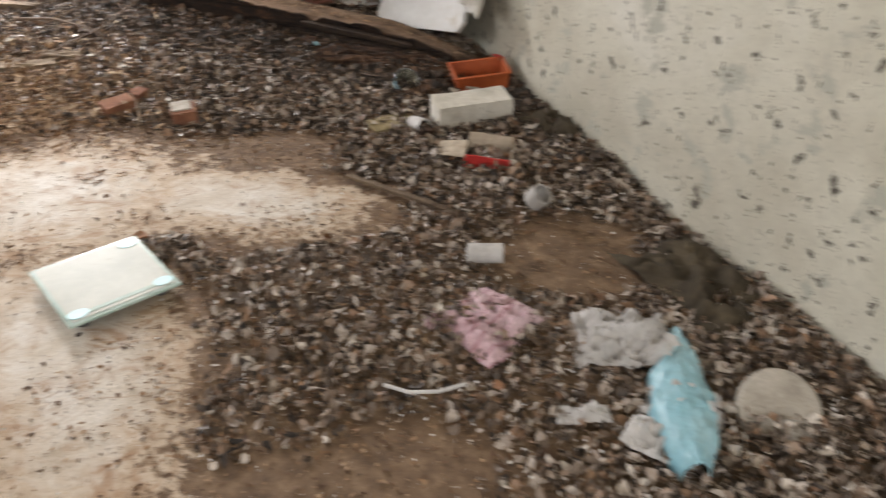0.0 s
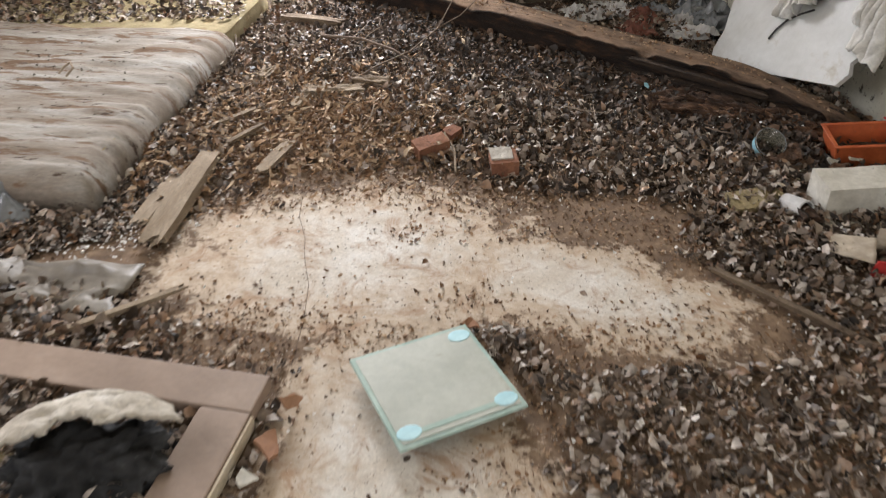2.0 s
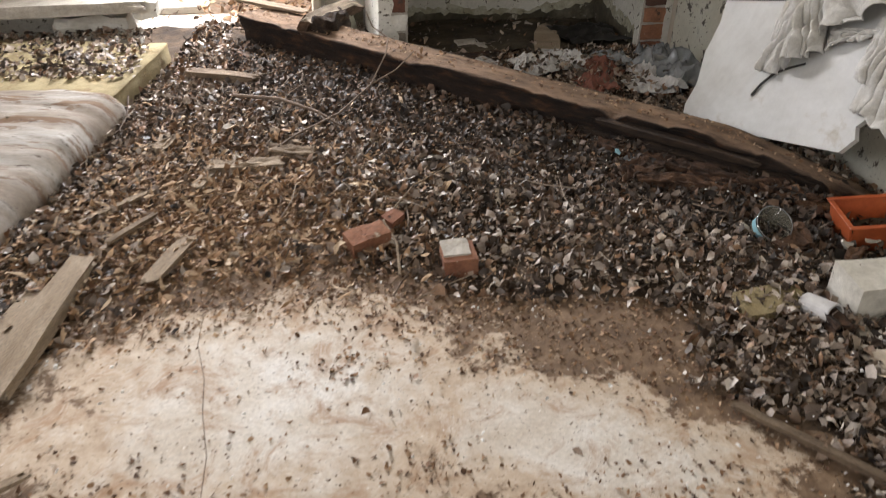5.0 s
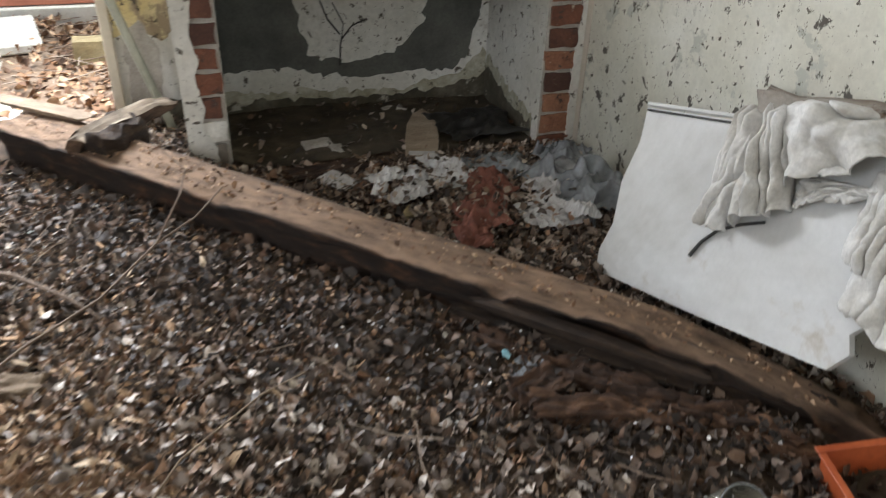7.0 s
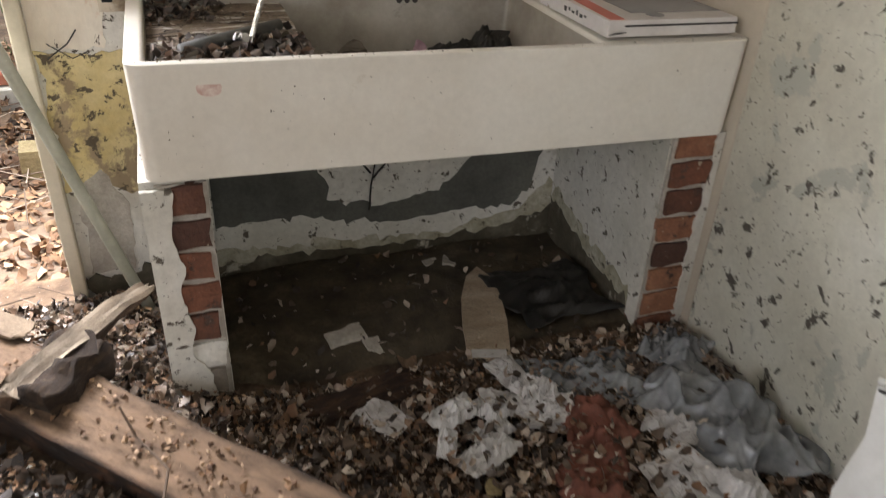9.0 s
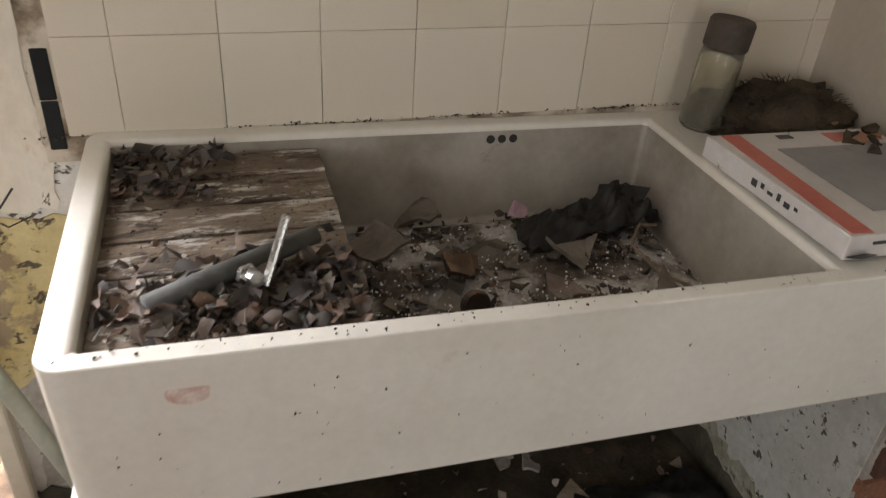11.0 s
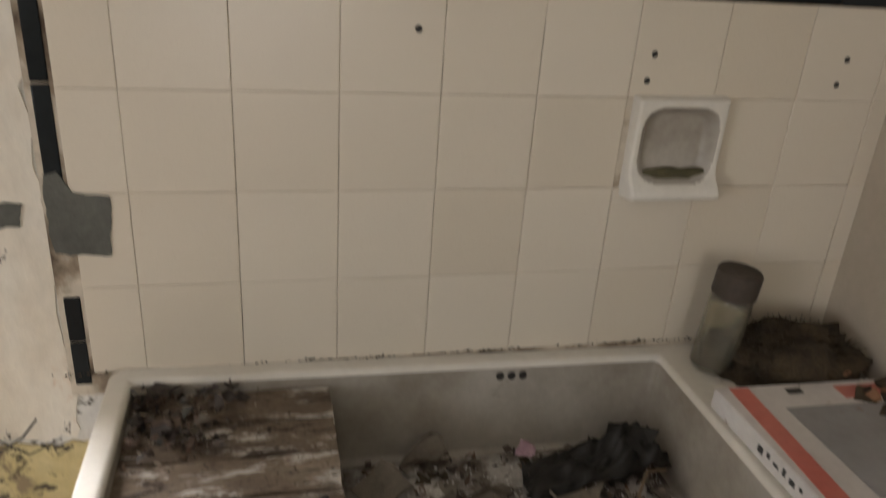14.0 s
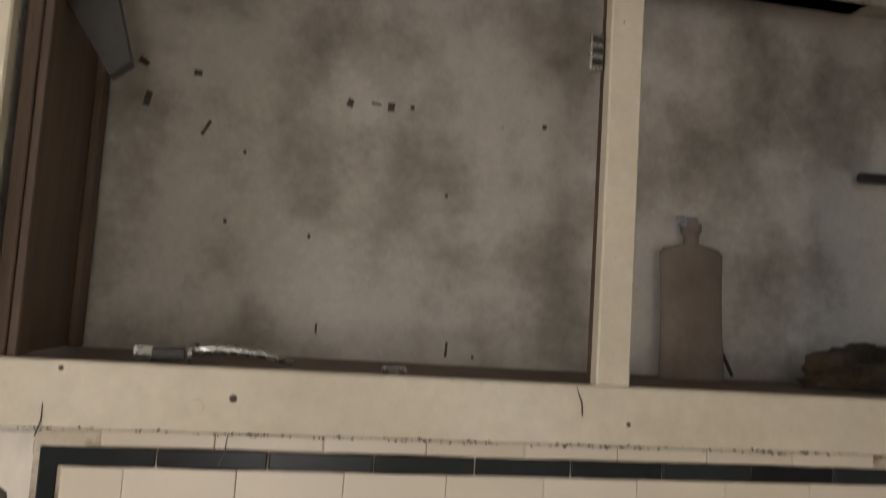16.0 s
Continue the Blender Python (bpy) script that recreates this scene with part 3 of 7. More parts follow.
def tube(points, radius, n=8, taper=1.0, bm=None):
    bm = bm or bmesh.new()
    pts = [Vector(p) for p in points]
    rings = []
    for i, p in enumerate(pts):
        d = (pts[min(i + 1, len(pts) - 1)] - pts[max(i - 1, 0)]).normalized()
        q = d.to_track_quat("Z", "Y")
        r = radius * (1 + (taper - 1) * i / max(1, len(pts) - 1))
        rings.append([bm.verts.new(p + q @ Vector((r * math.cos(2 * math.pi * k / n), r * math.sin(2 * math.pi * k / n), 0))) for k in range(n)])
    for a, b in zip(rings, rings[1:]):
        for k in range(n):
            bm.faces.new((a[k], a[(k + 1) % n], b[(k + 1) % n], b[k]))
    bm.faces.new(rings[0][::-1])
    bm.faces.new(rings[-1])
    return bm


def skin(outline, depth, jag, seed, step=0.02):
    """A thin coat with a broken edge, in the x-z plane, its face towards -y."""
    pts = []
    n = len(outline)
    for i in range(n):
        a, b = Vector((*outline[i][:2], 0)), Vector((*outline[(i + 1) % n][:2], 0))
        rough_edge = jag if len(outline[i]) < 3 else 0.0
        k = max(1, int((b - a).length / step))
        for j in range(k):
            p = a.lerp(b, j / k)
            p += noise.noise_vector(p * 28 + Vector((seed, 0, seed))) * rough_edge + noise.noise_vector(p * 90 + Vector((0, seed, 0))) * rough_edge * 0.4
            pts.append(p)
    bm = bmesh.new()
    face = bm.faces.new([bm.verts.new((p.x, 0, p.y)) for p in pts])
    got = bmesh.ops.extrude_face_region(bm, geom=[face])
    for v in got["geom"]:
        if isinstance(v, bmesh.types.BMVert):
            v.co.y -= depth
    bmesh.ops.triangulate(bm, faces=[f for f in bm.faces if len(f.verts) > 4])
    bmesh.ops.recalc_face_normals(bm, faces=bm.faces)
    return bm


def structure(name, bm, material, label):
    ob = part(name, bm, material)
    return tagged(ob, label, kind="structure")


# ---- the room ----
WALL_R, WALL_B, HIGH = 1.51, 5.0, 2.45
bm = bmesh.new()
span(bm, (-2.6, -1.2, -0.1), (WALL_R, 5.16, 0.0))
floor = structure("floor", bm, M_floor, "dirty concrete floor with bare pale patches and brown soil")

bm = bmesh.new()
span(bm, (WALL_R, -1.36, -0.1), (WALL_R + 0.16, WALL_B, HIGH))
wall_east = structure("wall_east", bm, M_plaster, "cream painted wall with flaking grey patches")

bm = bmesh.new()
span(bm, (-2.6, WALL_B, -0.1), (-0.92, 5.16, HIGH))
span(bm, (-0.92, WALL_B, 2.03), (-0.05, 5.16, HIGH))
span(bm, (0.04, WALL_B, 2.38), (WALL_R + 0.16, 5.16, HIGH))
span(bm, (-0.05, WALL_B, -0.1), (0.04, 5.16, HIGH))
span(bm, (0.04, WALL_B, -0.1), (WALL_R + 0.16, 5.16, 1.53))
wall_north = structure("wall_north", bm, M_whitewash, "whitewashed plaster wall with a doorway and a built-in cupboard")

# unseen wall; its window opening is added to let the west lamp in
bm = bmesh.new()
span(bm, (-2.76, -1.36, -0.1), (-2.6, 1.55, HIGH))
span(bm, (-2.76, 3.15, -0.1), (-2.6, 5.16, HIGH))
span(bm, (-2.76, 1.55, -0.1), (-2.6, 3.15, 0.85))
span(bm, (-2.76, 1.55, 2.15), (-2.6, 3.15, HIGH))
structure("wall_west", bm, M_plaster, "unseen cream painted wall with an assumed window opening")

bm = bmesh.new()
span(bm, (-2.6, -1.36, -0.1), (-0.2, -1.2, HIGH))
span(bm, (0.9, -1.36, -0.1), (WALL_R, -1.2, HIGH))
span(bm, (-0.2, -1.36, 2.05), (0.9, -1.2, HIGH))
structure("wall_south", bm, M_plaster, "cream painted wall with a door opening")

bm = bmesh.new()
span(bm, (-2.76, -1.36, HIGH), (WALL_R + 0.16, 5.5, HIGH + 0.12))
structure("ceiling", bm, M_ceiling, "plain plaster ceiling")


# smooth gloss-painted strip of the side wall beside the sink
bm = bmesh.new()
span(bm, (WALL_R - 0.003, 4.405, 0.0), (WALL_R, 4.993, 1.50))
structure("splash_panel", bm, M_gloss, "smooth cream gloss-painted strip of wall beside the sink")

# hairline crack across the bare concrete
structure("floor_crack", tube([(-0.465, 2.84, 0.0), (-0.452, 2.72, 0.0), (-0.457, 2.62, 0.0), (-0.436, 2.50, 0.0), (-0.433, 2.40, 0.0), (-0.418, 2.28, 0.0), (-0.424, 2.14, 0.0), (-0.446, 1.98, 0.0)], 0.0008, 5), M_dark_wood, "fine dark crack in the concrete floor")

# door lining of the doorway
for name, x0, x1, m in (("door_frame_west", -0.965, -0.90, M_paint), ("door_frame_east", -0.07, -0.035, M_paint)):
    bm = boxed((x1 - x0, 0.2, 2.05), ((x0 + x1) / 2, 5.07, 1.025), bevel=0.004)
    structure(name, bm, m, "chipped cream painted timber door lining")

# coats of paint and plaster on the wall between the doorway and the sink
YELLOW = structure("plaster_coat_yellow", skin([(-0.035, 0.34), (0.06, 0.40), (0.12, 0.33), (0.175, 0.36), (0.175, 0.70), (-0.035, 0.71)], 0.004, 0.022, 3.0), M_yellow, "yellowed mildewed plaster coat with a broken edge")
YELLOW.location = (0, WALL_B, 0)
cream = structure("plaster_coat_cream", skin([(-0.033, 0.72), (0.125, 0.715), (0.125, 1.50, 1), (-0.033, 1.50, 1)], 0.0035, 0.012, 13.0), M_pale_coat, "pale cream painted plaster coat with rusty runs")
cream.location = (0, WALL_B, 0)
bare = structure("plaster_coat_brown", skin([(-0.01, 0.10), (0.10, 0.10), (0.11, 0.30), (0.06, 0.42), (-0.01, 0.36)], 0.003, 0.014, 8.0), M_mortar, "bare brown render where the paint has fallen")
bare.location = (0, WALL_B, 0)

# grey cement behind the sink legs, with a whitewashed patch left on it
grey = structure("cement_patch_grey", skin([(0.32, 0.19), (0.56, 0.20), (0.80, 0.145), (1.05, 0.16), (1.22, 0.15), (1.29, 0.22), (1.34, 0.40), (1.35, 0.62, 1), (0.32, 0.62, 1)], 0.003, 0.02, 5.0), M_cement, "bare dark grey cement under broken paint")
grey.location = (0, WALL_B, 0)
white = structure("paint_patch_white", skin([(0.65, 0.235), (0.80, 0.205), (0.98, 0.24), (1.08, 0.33), (1.12, 0.45), (1.13, 0.62, 1), (0.58, 0.62), (0.60, 0.42)], 0.006, 0.022, 6.0), M_whitewash, "patch of old white paint on grey cement")
white.location = (0, WALL_B, 0)

# olive wall foot: damp stain together with the sink's shade as colour
for name, outline, turn in (("damp_stain_back", [(0.30, 0.0, 1), (1.37, 0.0, 1), (1.37, 0.23), (1.24, 0.13), (1.0, 0.085), (0.8, 0.10), (0.5, 0.115), (0.30, 0.11)], pose(0, WALL_B, 0)),
                            ("damp_stain_pier", [(-0.25, 0.0, 1), (0.25, 0.0, 1), (0.25, 0.12), (0.0, 0.15), (-0.25, 0.22)], pose(1.3682, 4.75, 0, 0, 0, -90))):
    darkened = structure(name, skin(outline, 0.0012, 0.03, 17.0, 0.02), M_damp_shade, "olive damp stain and painted sink shade on old whitewash")
    darkened.matrix_basis = turn
for name, outline, place in (("mould_band_back", [(0.30, 0.0, 1), (1.37, 0.0, 1), (1.37, 0.13), (1.20, 0.075), (0.8, 0.06), (0.5, 0.085), (0.30, 0.075)], (0, WALL_B, 0)),
                             ("mould_band_door", [(-0.03, 0.0, 1), (0.17, 0.0, 1), (0.17, 0.12), (0.05, 0.08), (-0.03, 0.10)], (0, WALL_B - 0.004, 0))):
    band = structure(name, skin(outline, 0.0045, 0.028, 9.0, 0.02), M_mould, "dark damp mould along the wall foot")
    band.location = place
side_mould = structure("mould_band_pier", skin([(-0.25, 0.0, 1), (0.25, 0.0, 1), (0.25, 0.09), (0.0, 0.10), (-0.25, 0.16)], 0.002, 0.03, 4.0), M_mould, "dark damp mould along the pier foot")
side_mould.matrix_basis = pose(1.3675, 4.75, 0, 0, 0, -90)

# ---- tiles above the sink ----
T, TX, TZ = 0.1535, 0.2435, 0.842
bm = bmesh.new()
span(bm, (0.125, 4.9938, 0.80), (WALL_R, WALL_B, 1.512))
grout = structure("tile_bed", bm, M_grout, "dirty cream tile grout behind glazed wall tiles")


def tile_mesh(w, h, d=0.0065, bevel=0.0022):
    bm = boxed((w, d, h), bevel=bevel, segments=2)
    for f in bm.faces:
        f.smooth = abs(f.normal.y) < 0.99
    me = bpy.data.meshes.new("wall_tile")
    bm.to_mesh(me)
    bm.free()
    return me


def put_piece(name, me, m, parent, material):
    if not me.materials:
        me.materials.append(material)
    ob = new(name, me)
    ob.parent = parent
    ob.matrix_basis = m
    return ob


def nudge():
    return random.uniform(-0.35, 0.35)


full = tile_mesh(T - 0.0009, T - 0.0004, bevel=0.0012)
first = tile_mesh(TX - 0.163, T - 0.0004, bevel=0.0012)
last_w = WALL_R - (TX + 8 * T)
last = tile_mesh(last_w - 0.002, T - 0.0004, bevel=0.0012)
for r in range(4):
    z = TZ + (r + 0.5) * T
    for c in range(-1, 9):
        if (c, r) == (5, 2):
            continue
        x = TX + (c + 0.5) * T
        me = full
        if c == -1:
            x, me = (TX + 0.163) / 2, first
        if c == 8:
            x, me = TX + 8 * T + last_w / 2, last
        put_piece("wall_tile", me, pose(x, 4.9945 + random.uniform(-0.0004, 0.0004), z, nudge(), 0, nudge()), grout, M_tile)
TOP = TZ + 4 * T
strip = tile_mesh(T - 0.002, 0.026)
for k in range(-1, 9):
    x = 0.286 + (k + 0.5) * T
    if x < WALL_R - T / 2:
        put_piece("border_tile", strip, pose(x, 4.9935, TOP + 0.0145, nudge(), 0, 0), grout, M_black_tile)
short = tile_mesh(WALL_R - (0.286 + 7 * T) - 0.002, 0.026)
put_piece("border_tile", short, pose((WALL_R + 0.286 + 7 * T) / 2, 4.9935, TOP + 0.0145), grout, M_black_tile)
cap = tile_mesh(T - 0.0009, 0.022)
for c in range(0, 8):
    put_piece("cap_tile", cap, pose(0.21 + (c + 0.5) * T, 4.9945, TOP + 0.0405, nudge(), 0, 0), grout, M_tile)
upright = tile_mesh(0.024, T - 0.003)
for z0 in (TOP - 0.147, TOP - 0.147 - T):
    put_piece("border_tile", upright, pose(0.1455, 4.9935, z0 + T / 2), grout, M_black_tile)
upright_low = tile_mesh(0.024, 0.078)
for z0 in (0.822, 0.902):
    put_piece("border_tile", upright_low, pose(0.1455, 4.9935, z0 + 0.039), grout, M_black_tile)
patch = structure("mortar_patch", skin([(0.135, 1.055), (0.215, 1.05), (0.222, 1.145), (0.165, 1.15), (0.145, 1.185), (0.13, 1.18)], 0.009, 0.008, 2.0, 0.01), M_cement, "rough grey mortar patch where a tile is missing")
patch.location = (0, 4.9975, 0)
plug = part("pipe_plug", lathe([(0.012, 0), (0.012, 0.012), (0.006, 0.012), (0.006, 0.006)], 14, pose(0.183, 4.99, 1.108, 90)), M_black_edge, patch)
for x, z in ((0.664, 1.398), (1.045, 1.372), (1.039, 1.33), (1.398, 1.372), (1.39, 1.33)):
    part("screw_hole", lathe([(0.0055, 0), (0.0055, 0.002)], 10, pose(x, 4.9925, z, 90)), M_black_edge, grout)


# ---- recessed soap dish ----
def soap_dish():
    dish = thing("soap_dish", pose(1.105, 4.9965, 1.222), "white glazed ceramic soap dish set into tiled wall", "soap dish")
    W, H = 0.166, 0.172

    def face(u, v):
        """Shallow frame at the top, hollow bowl, lip swelling forward at the foot."""
        x, z = (u - 0.5) * W, (v - 0.5) * H
        rim = 0.024 + 0.026 * math.exp(-((v - 0.07) / 0.13) ** 2) + 0.004 * v
        e = 1 - ((abs(u - 0.5) / 0.43) ** 4 + (abs(v - 0.54) / 0.38) ** 4) ** 0.25
        hollow = max(0.0, min(1.0, 3.6 * e))
        hollow = hollow * hollow * (3 - 2 * hollow)
        y = rim * (1 - hollow) + (0.0055 + 0.014 * max(0.0, 0.5 - v)) * hollow
        side = min(u, 1 - u, v, 1 - v)
        return Vector((x, -y * min(1.0, side / 0.02), z))
    bm = sheet(64, 64, face)
    # the hollow gets the darker glaze, so its shade is partly painted
    for f in bm.faces:
        c = f.calc_center_median()
        f.material_index = int((abs(c.x / W) / 0.42) ** 4 + (abs(c.z / H - 0.04) / 0.37) ** 4 < 1)
    bowl = part("bowl", bm, M_ceramic, dish, smooth=True)
    bowl.data.materials.append(M_ceramic_grimy_shade)
    part("dried_dirt", lump((0.112, 0.020, 0.022), 7, 0.007, 45, 2, (0.003, -0.013, -0.048)), M_moss_dirt, dish, "olive dried soap and dirt", smooth=True)


soap_dish()


# ---- built-in cupboard above the tiles ----
def wall_cupboard():
    cup = thing("wall_cupboard", pose(0, 0, 1.51), "open built-in cupboard with chipped cream frame and sooty back", "cupboard")
    Z = 1.51
    part("bottom_rail", ragged(boxed((1.51 - 0.0, 0.03, 0.092), (0.755, 4.985, 0.046), bevel=0.004, segments=2), 0.0012, 9), M_paint, cup)
    part("post", boxed((0.056, 0.028, 0.80), (0.956, 4.986, 0.492), bevel=0.003), M_paint, cup)
    part("stile", boxed((0.062, 0.03, 0.80), (0.012, 4.985, 0.492), bevel=0.003), M_paint, cup)
    part("top_rail", boxed((1.51, 0.03, 0.08), (0.755, 4.985, 0.932), bevel=0.003), M_paint, cup)
    part("post_batten", ragged(boxed((0.03, 0.02, 0.78), (0.945, 5.011, 0.48), bevel=0.003), 0.0015, 14), M_dark_wood, cup, "dark stained batten")
    part("shelf", boxed((1.75, 0.36, 0.02), (0.932, 5.18, 0.078), bevel=0.002), M_dark_wood, cup)
    part("side_panel", boxed((0.02, 0.36, 0.80), (0.062, 5.18, 0.49), bevel=0.002), M_dark_wood, cup)
    part("side_batten", boxed((0.014, 0.05, 0.80), (0.079, 5.325, 0.49), bevel=0.002), M_dark_wood, cup)
    part("side_batten", boxed((0.014, 0.05, 0.80), (0.079, 5.03, 0.49), bevel=0.002), M_dark_wood, cup)
    part("back_panel", boxed((1.8, 0.02, 0.88), (0.95, 5.37, 0.50)), M_sooty, cup, "sooty grey plaster back with dark stains")
    part("cupboard_top", boxed((1.8, 0.40, 0.02), (0.95, 5.18, 0.95)), M_sooty, cup)
    part("end_panel", boxed((0.02, 0.36, 0.86), (1.84, 5.18, 0.50)), M_sooty, cup)
    # dark wedge-shaped bracket hung high on the side
    bm = bmesh.new()
    face = bm.faces.new([bm.verts.new((x, 5.10, z)) for x, z in ((0.073, 0.84), (0.105, 0.80), (0.175, 0.555), (0.145, 0.53), (0.073, 0.64))])
    got = bmesh.ops.extrude_face_region(bm, geom=[face])
    for v in got["geom"]:
        if isinstance(v, bmesh.types.BMVert):
            v.co.y += 0.03
    bmesh.ops.recalc_face_normals(bm, faces=bm.faces)
    part("bracket", bm, M_ink, cup, "dark wedge-shaped bracket")
    latch = part("latch", boxed((0.022, 0.012, 0.062), (0.912, 4.996, 0.63), bevel=0.002), M_metal, cup, "small pale metal catch")
    for k in range(3):
        part("latch_slot", boxed((0.016, 0.004, 0.01), (0.912, 4.988, 0.612 + 0.019 * k)), M_black_edge, latch)
    for x, z, r in ((0.335, 0.036, 0.012), (0.385, 0.05, 0.006), (0.155, 0.082, 0.004), (0.983, 0.035, 0.004)):
        part("nail_hole", lathe([(r, 0), (r * 0.9, 0.003)], 12, pose(x, 4.972, z, 90)), M_lid if r < 0.01 else M_paint, cup)
    for x, z, w, h, a in ((0.245, 0.62, 0.012, 0.03, 8), (0.335, 0.575, 0.007, 0.032, 28), (0.315, 0.68, 0.014, 0.012, 0), (0.235, 0.69, 0.02, 0.012, 30), (0.555, 0.655, 0.012, 0.016, 20), (0.62, 0.655, 0.014, 0.018, 0), (0.595, 0.66, 0.02, 0.005, 0), (0.655, 0.66, 0.008, 0.01, 0), (0.395, 0.535, 0.006, 0.009, 0),
                          (0.72, 0.485, 0.006, 0.008, 0), (0.505, 0.38, 0.006, 0.01, 0), (0.88, 0.65, 0.01, 0.01, 20), (0.375, 0.395, 0.006, 0.008, 0), (0.735, 0.175, 0.005, 0.03, 5), (0.78, 0.16, 0.005, 0.008, 0), (0.525, 0.20, 0.004, 0.02, 0), (0.18, 0.56, 0.003, 0.02, -12)):
        mark = part("soot_mark", skin([(-w / 2, -h / 2), (w / 2, -h / 2), (w / 2, h / 2), (-w / 2, h / 2)], 0.0012, 0.003, x * 40, 0.004), M_lid, cup)
        mark.matrix_basis = pose(0.54 + (x - 0.555) * 1.25, 5.36, z - 0.055, 0, a, 0)
    part("hook", tube([(0.21, 5.36, 0.79), (0.21, 5.335, 0.785), (0.217, 5.325, 0.777), (0.23, 5.325, 0.777)], 0.010, 8), M_paint, cup)
    part("peg", tube([(1.80, 5.34, 0.56), (1.69, 5.34, 0.555)], 0.012, 8), M_black_edge, cup, "dark wooden peg")


wall_cupboard()
chip = structure("mortar_chip", skin([(0.045, 1.10), (0.09, 1.095), (0.10, 1.135), (0.05, 1.14)], 0.004, 0.010, 12.0, 0.008), M_cement, "grey chip in the cream plaster")
chip.location = (0, WALL_B - 0.0035, 0)


blot = structure("dark_plaster_mark", skin([(0.072, 1.455), (0.083, 1.425), (0.098, 1.418), (0.10, 1.40), (0.078, 1.402), (0.070, 1.425), (0.062, 1.452)], 0.0012, 0.004, 4.0, 0.005), M_lid, "dark branching scar in the cream plaster")
blot.location = (0, WALL_B - 0.0035, 0)
for k, (x0, z0, turn) in enumerate(((0.37, 1.462, 12), (0.905, 1.556, -15), (0.13, 1.50, 6))):
    crack = structure("hairline_crack", skin([(0.0, 0.0), (0.004, 0.02), (0.001, 0.045), (0.0018, 0.045), (0.0062, 0.02), (0.0022, 0.0)], 0.0006, 0.0012, 5.0 + k, 0.004), M_lid, "fine dark hairline crack")
    crack.matrix_basis = pose(x0, 4.9905 if z0 < 1.5 else 4.9695, z0, 0, turn, 0)


# ---- the sink on brick piers ----
SX0, SX1, SY0, SZ0, SZ1 = 0.185, 1.505, 4.425, 0.606, 0.836


def sink():
    s = thing("fireclay_sink", pose((SX0 + SX1) / 2, 4.71, SZ0, 0, 1.0, 0), "long white fireclay sink on two brick piers", "sink")
    ox, oy = -(SX0 + SX1) / 2, -4.71
    h = SZ1 - SZ0
    bm = bmesh.new()

    def ring(x0, x1, y0, y1, z):
        return [bm.verts.new((x + ox, y + oy, z)) for x, y in ((x0, y0), (x1, y0), (x1, y1), (x0, y1))]

    a = ring(SX0 + 0.008, SX1, SY0 + 0.008, 4.993, 0)
    b = ring(SX0, SX1, SY0, 4.993, h)
    c = ring(SX0 + 0.036, 1.135, SY0 + 0.032, 4.955, h)
    d = ring(SX0 + 0.046, 1.122, SY0 + 0.045, 4.935, 0.055)
    bm.faces.new(a[::-1])
    for p, q in ((a, b), (b, c), (c, d)):
        for k in range(4):
            bm.faces.new((p[k], p[(k + 1) % 4], q[(k + 1) % 4], q[k]))
    bm.faces.new(d)
    bmesh.ops.recalc_face_normals(bm, faces=bm.faces)
    upright = [e for e in bm.edges if {v in a for v in e.verts} == {True, False}]
    bmesh.ops.bevel(bm, geom=upright, offset=0.030, segments=6, affect="EDGES", profile=0.5, clamp_overlap=False)

    def outside(v):
        x, y = v.co.x - ox, v.co.y - oy
        return x < SX0 + 0.031 or y < SY0 + 0.031 or x > SX1 - 0.032 or y > 4.962

    rim = [e for e in bm.edges if all(outside(v) and (v.co.z > h - 0.001 or v.co.z < 0.001) for v in e.verts) and abs(e.verts[0].co.z - e.verts[1].co.z) < 0.01 and len(e.link_faces) == 2 and abs(e.calc_face_angle(0.0)) > 0.5]
    bmesh.ops.bevel(bm, geom=rim, offset=0.011, segments=4, affect="EDGES", profile=0.5, clamp_overlap=True)
    bowl = [e for e in bm.edges if all(not outside(v) for v in e.verts) and len(e.link_faces) == 2 and e.calc_face_angle(0.0) > 0.5]
    bmesh.ops.bevel(bm, geom=bowl, offset=0.010, segments=3, affect="EDGES", profile=0.5, clamp_overlap=True)
    bm.normal_update()
    # basin inside takes the darker glaze: grime plus shade below the rim
    for f in bm.faces:
        c0 = f.calc_center_median()
        inside = SX0 + 0.03 < c0.x - ox < 1.14 and SY0 + 0.03 < c0.y - oy < 4.96
        f.material_index = 1 if inside and 0.02 < c0.z < h - 0.012 else 0
    bowl_ob = even_faces(part("basin", bm, M_ceramic, s, smooth=True))
    bowl_ob.data.materials.append(M_ceramic_grimy_shade)
    for x in (0.831, 0.852, 0.873):
        part("overflow_hole", lathe([(0.0075, 0), (0.0075, 0.0015)], 14, pose(x + ox, 4.9515 + oy, 0.812 - SZ0, 85)), M_black_edge, s)
    stain = part("rust_stain", skin([(-0.52 + 0.022 * math.cos(k * 0.628), 0.185 + 0.018 * math.sin(k * 0.628)) for k in range(10)], 0.0008, 0.004, 2.0, 0.004), M_rosy, s, "faint pink rust stain")
    stain.location = (0, SY0 - 4.71 + 0.0022, 0)
    part("waste", lathe([(0.04, 0.056), (0.04, 0.06), (0.03, 0.06), (0.026, 0.057)], 20, pose(0.72 + ox, 4.70 + oy, 0)), M_metal, s, "dull metal waste ring")


sink()


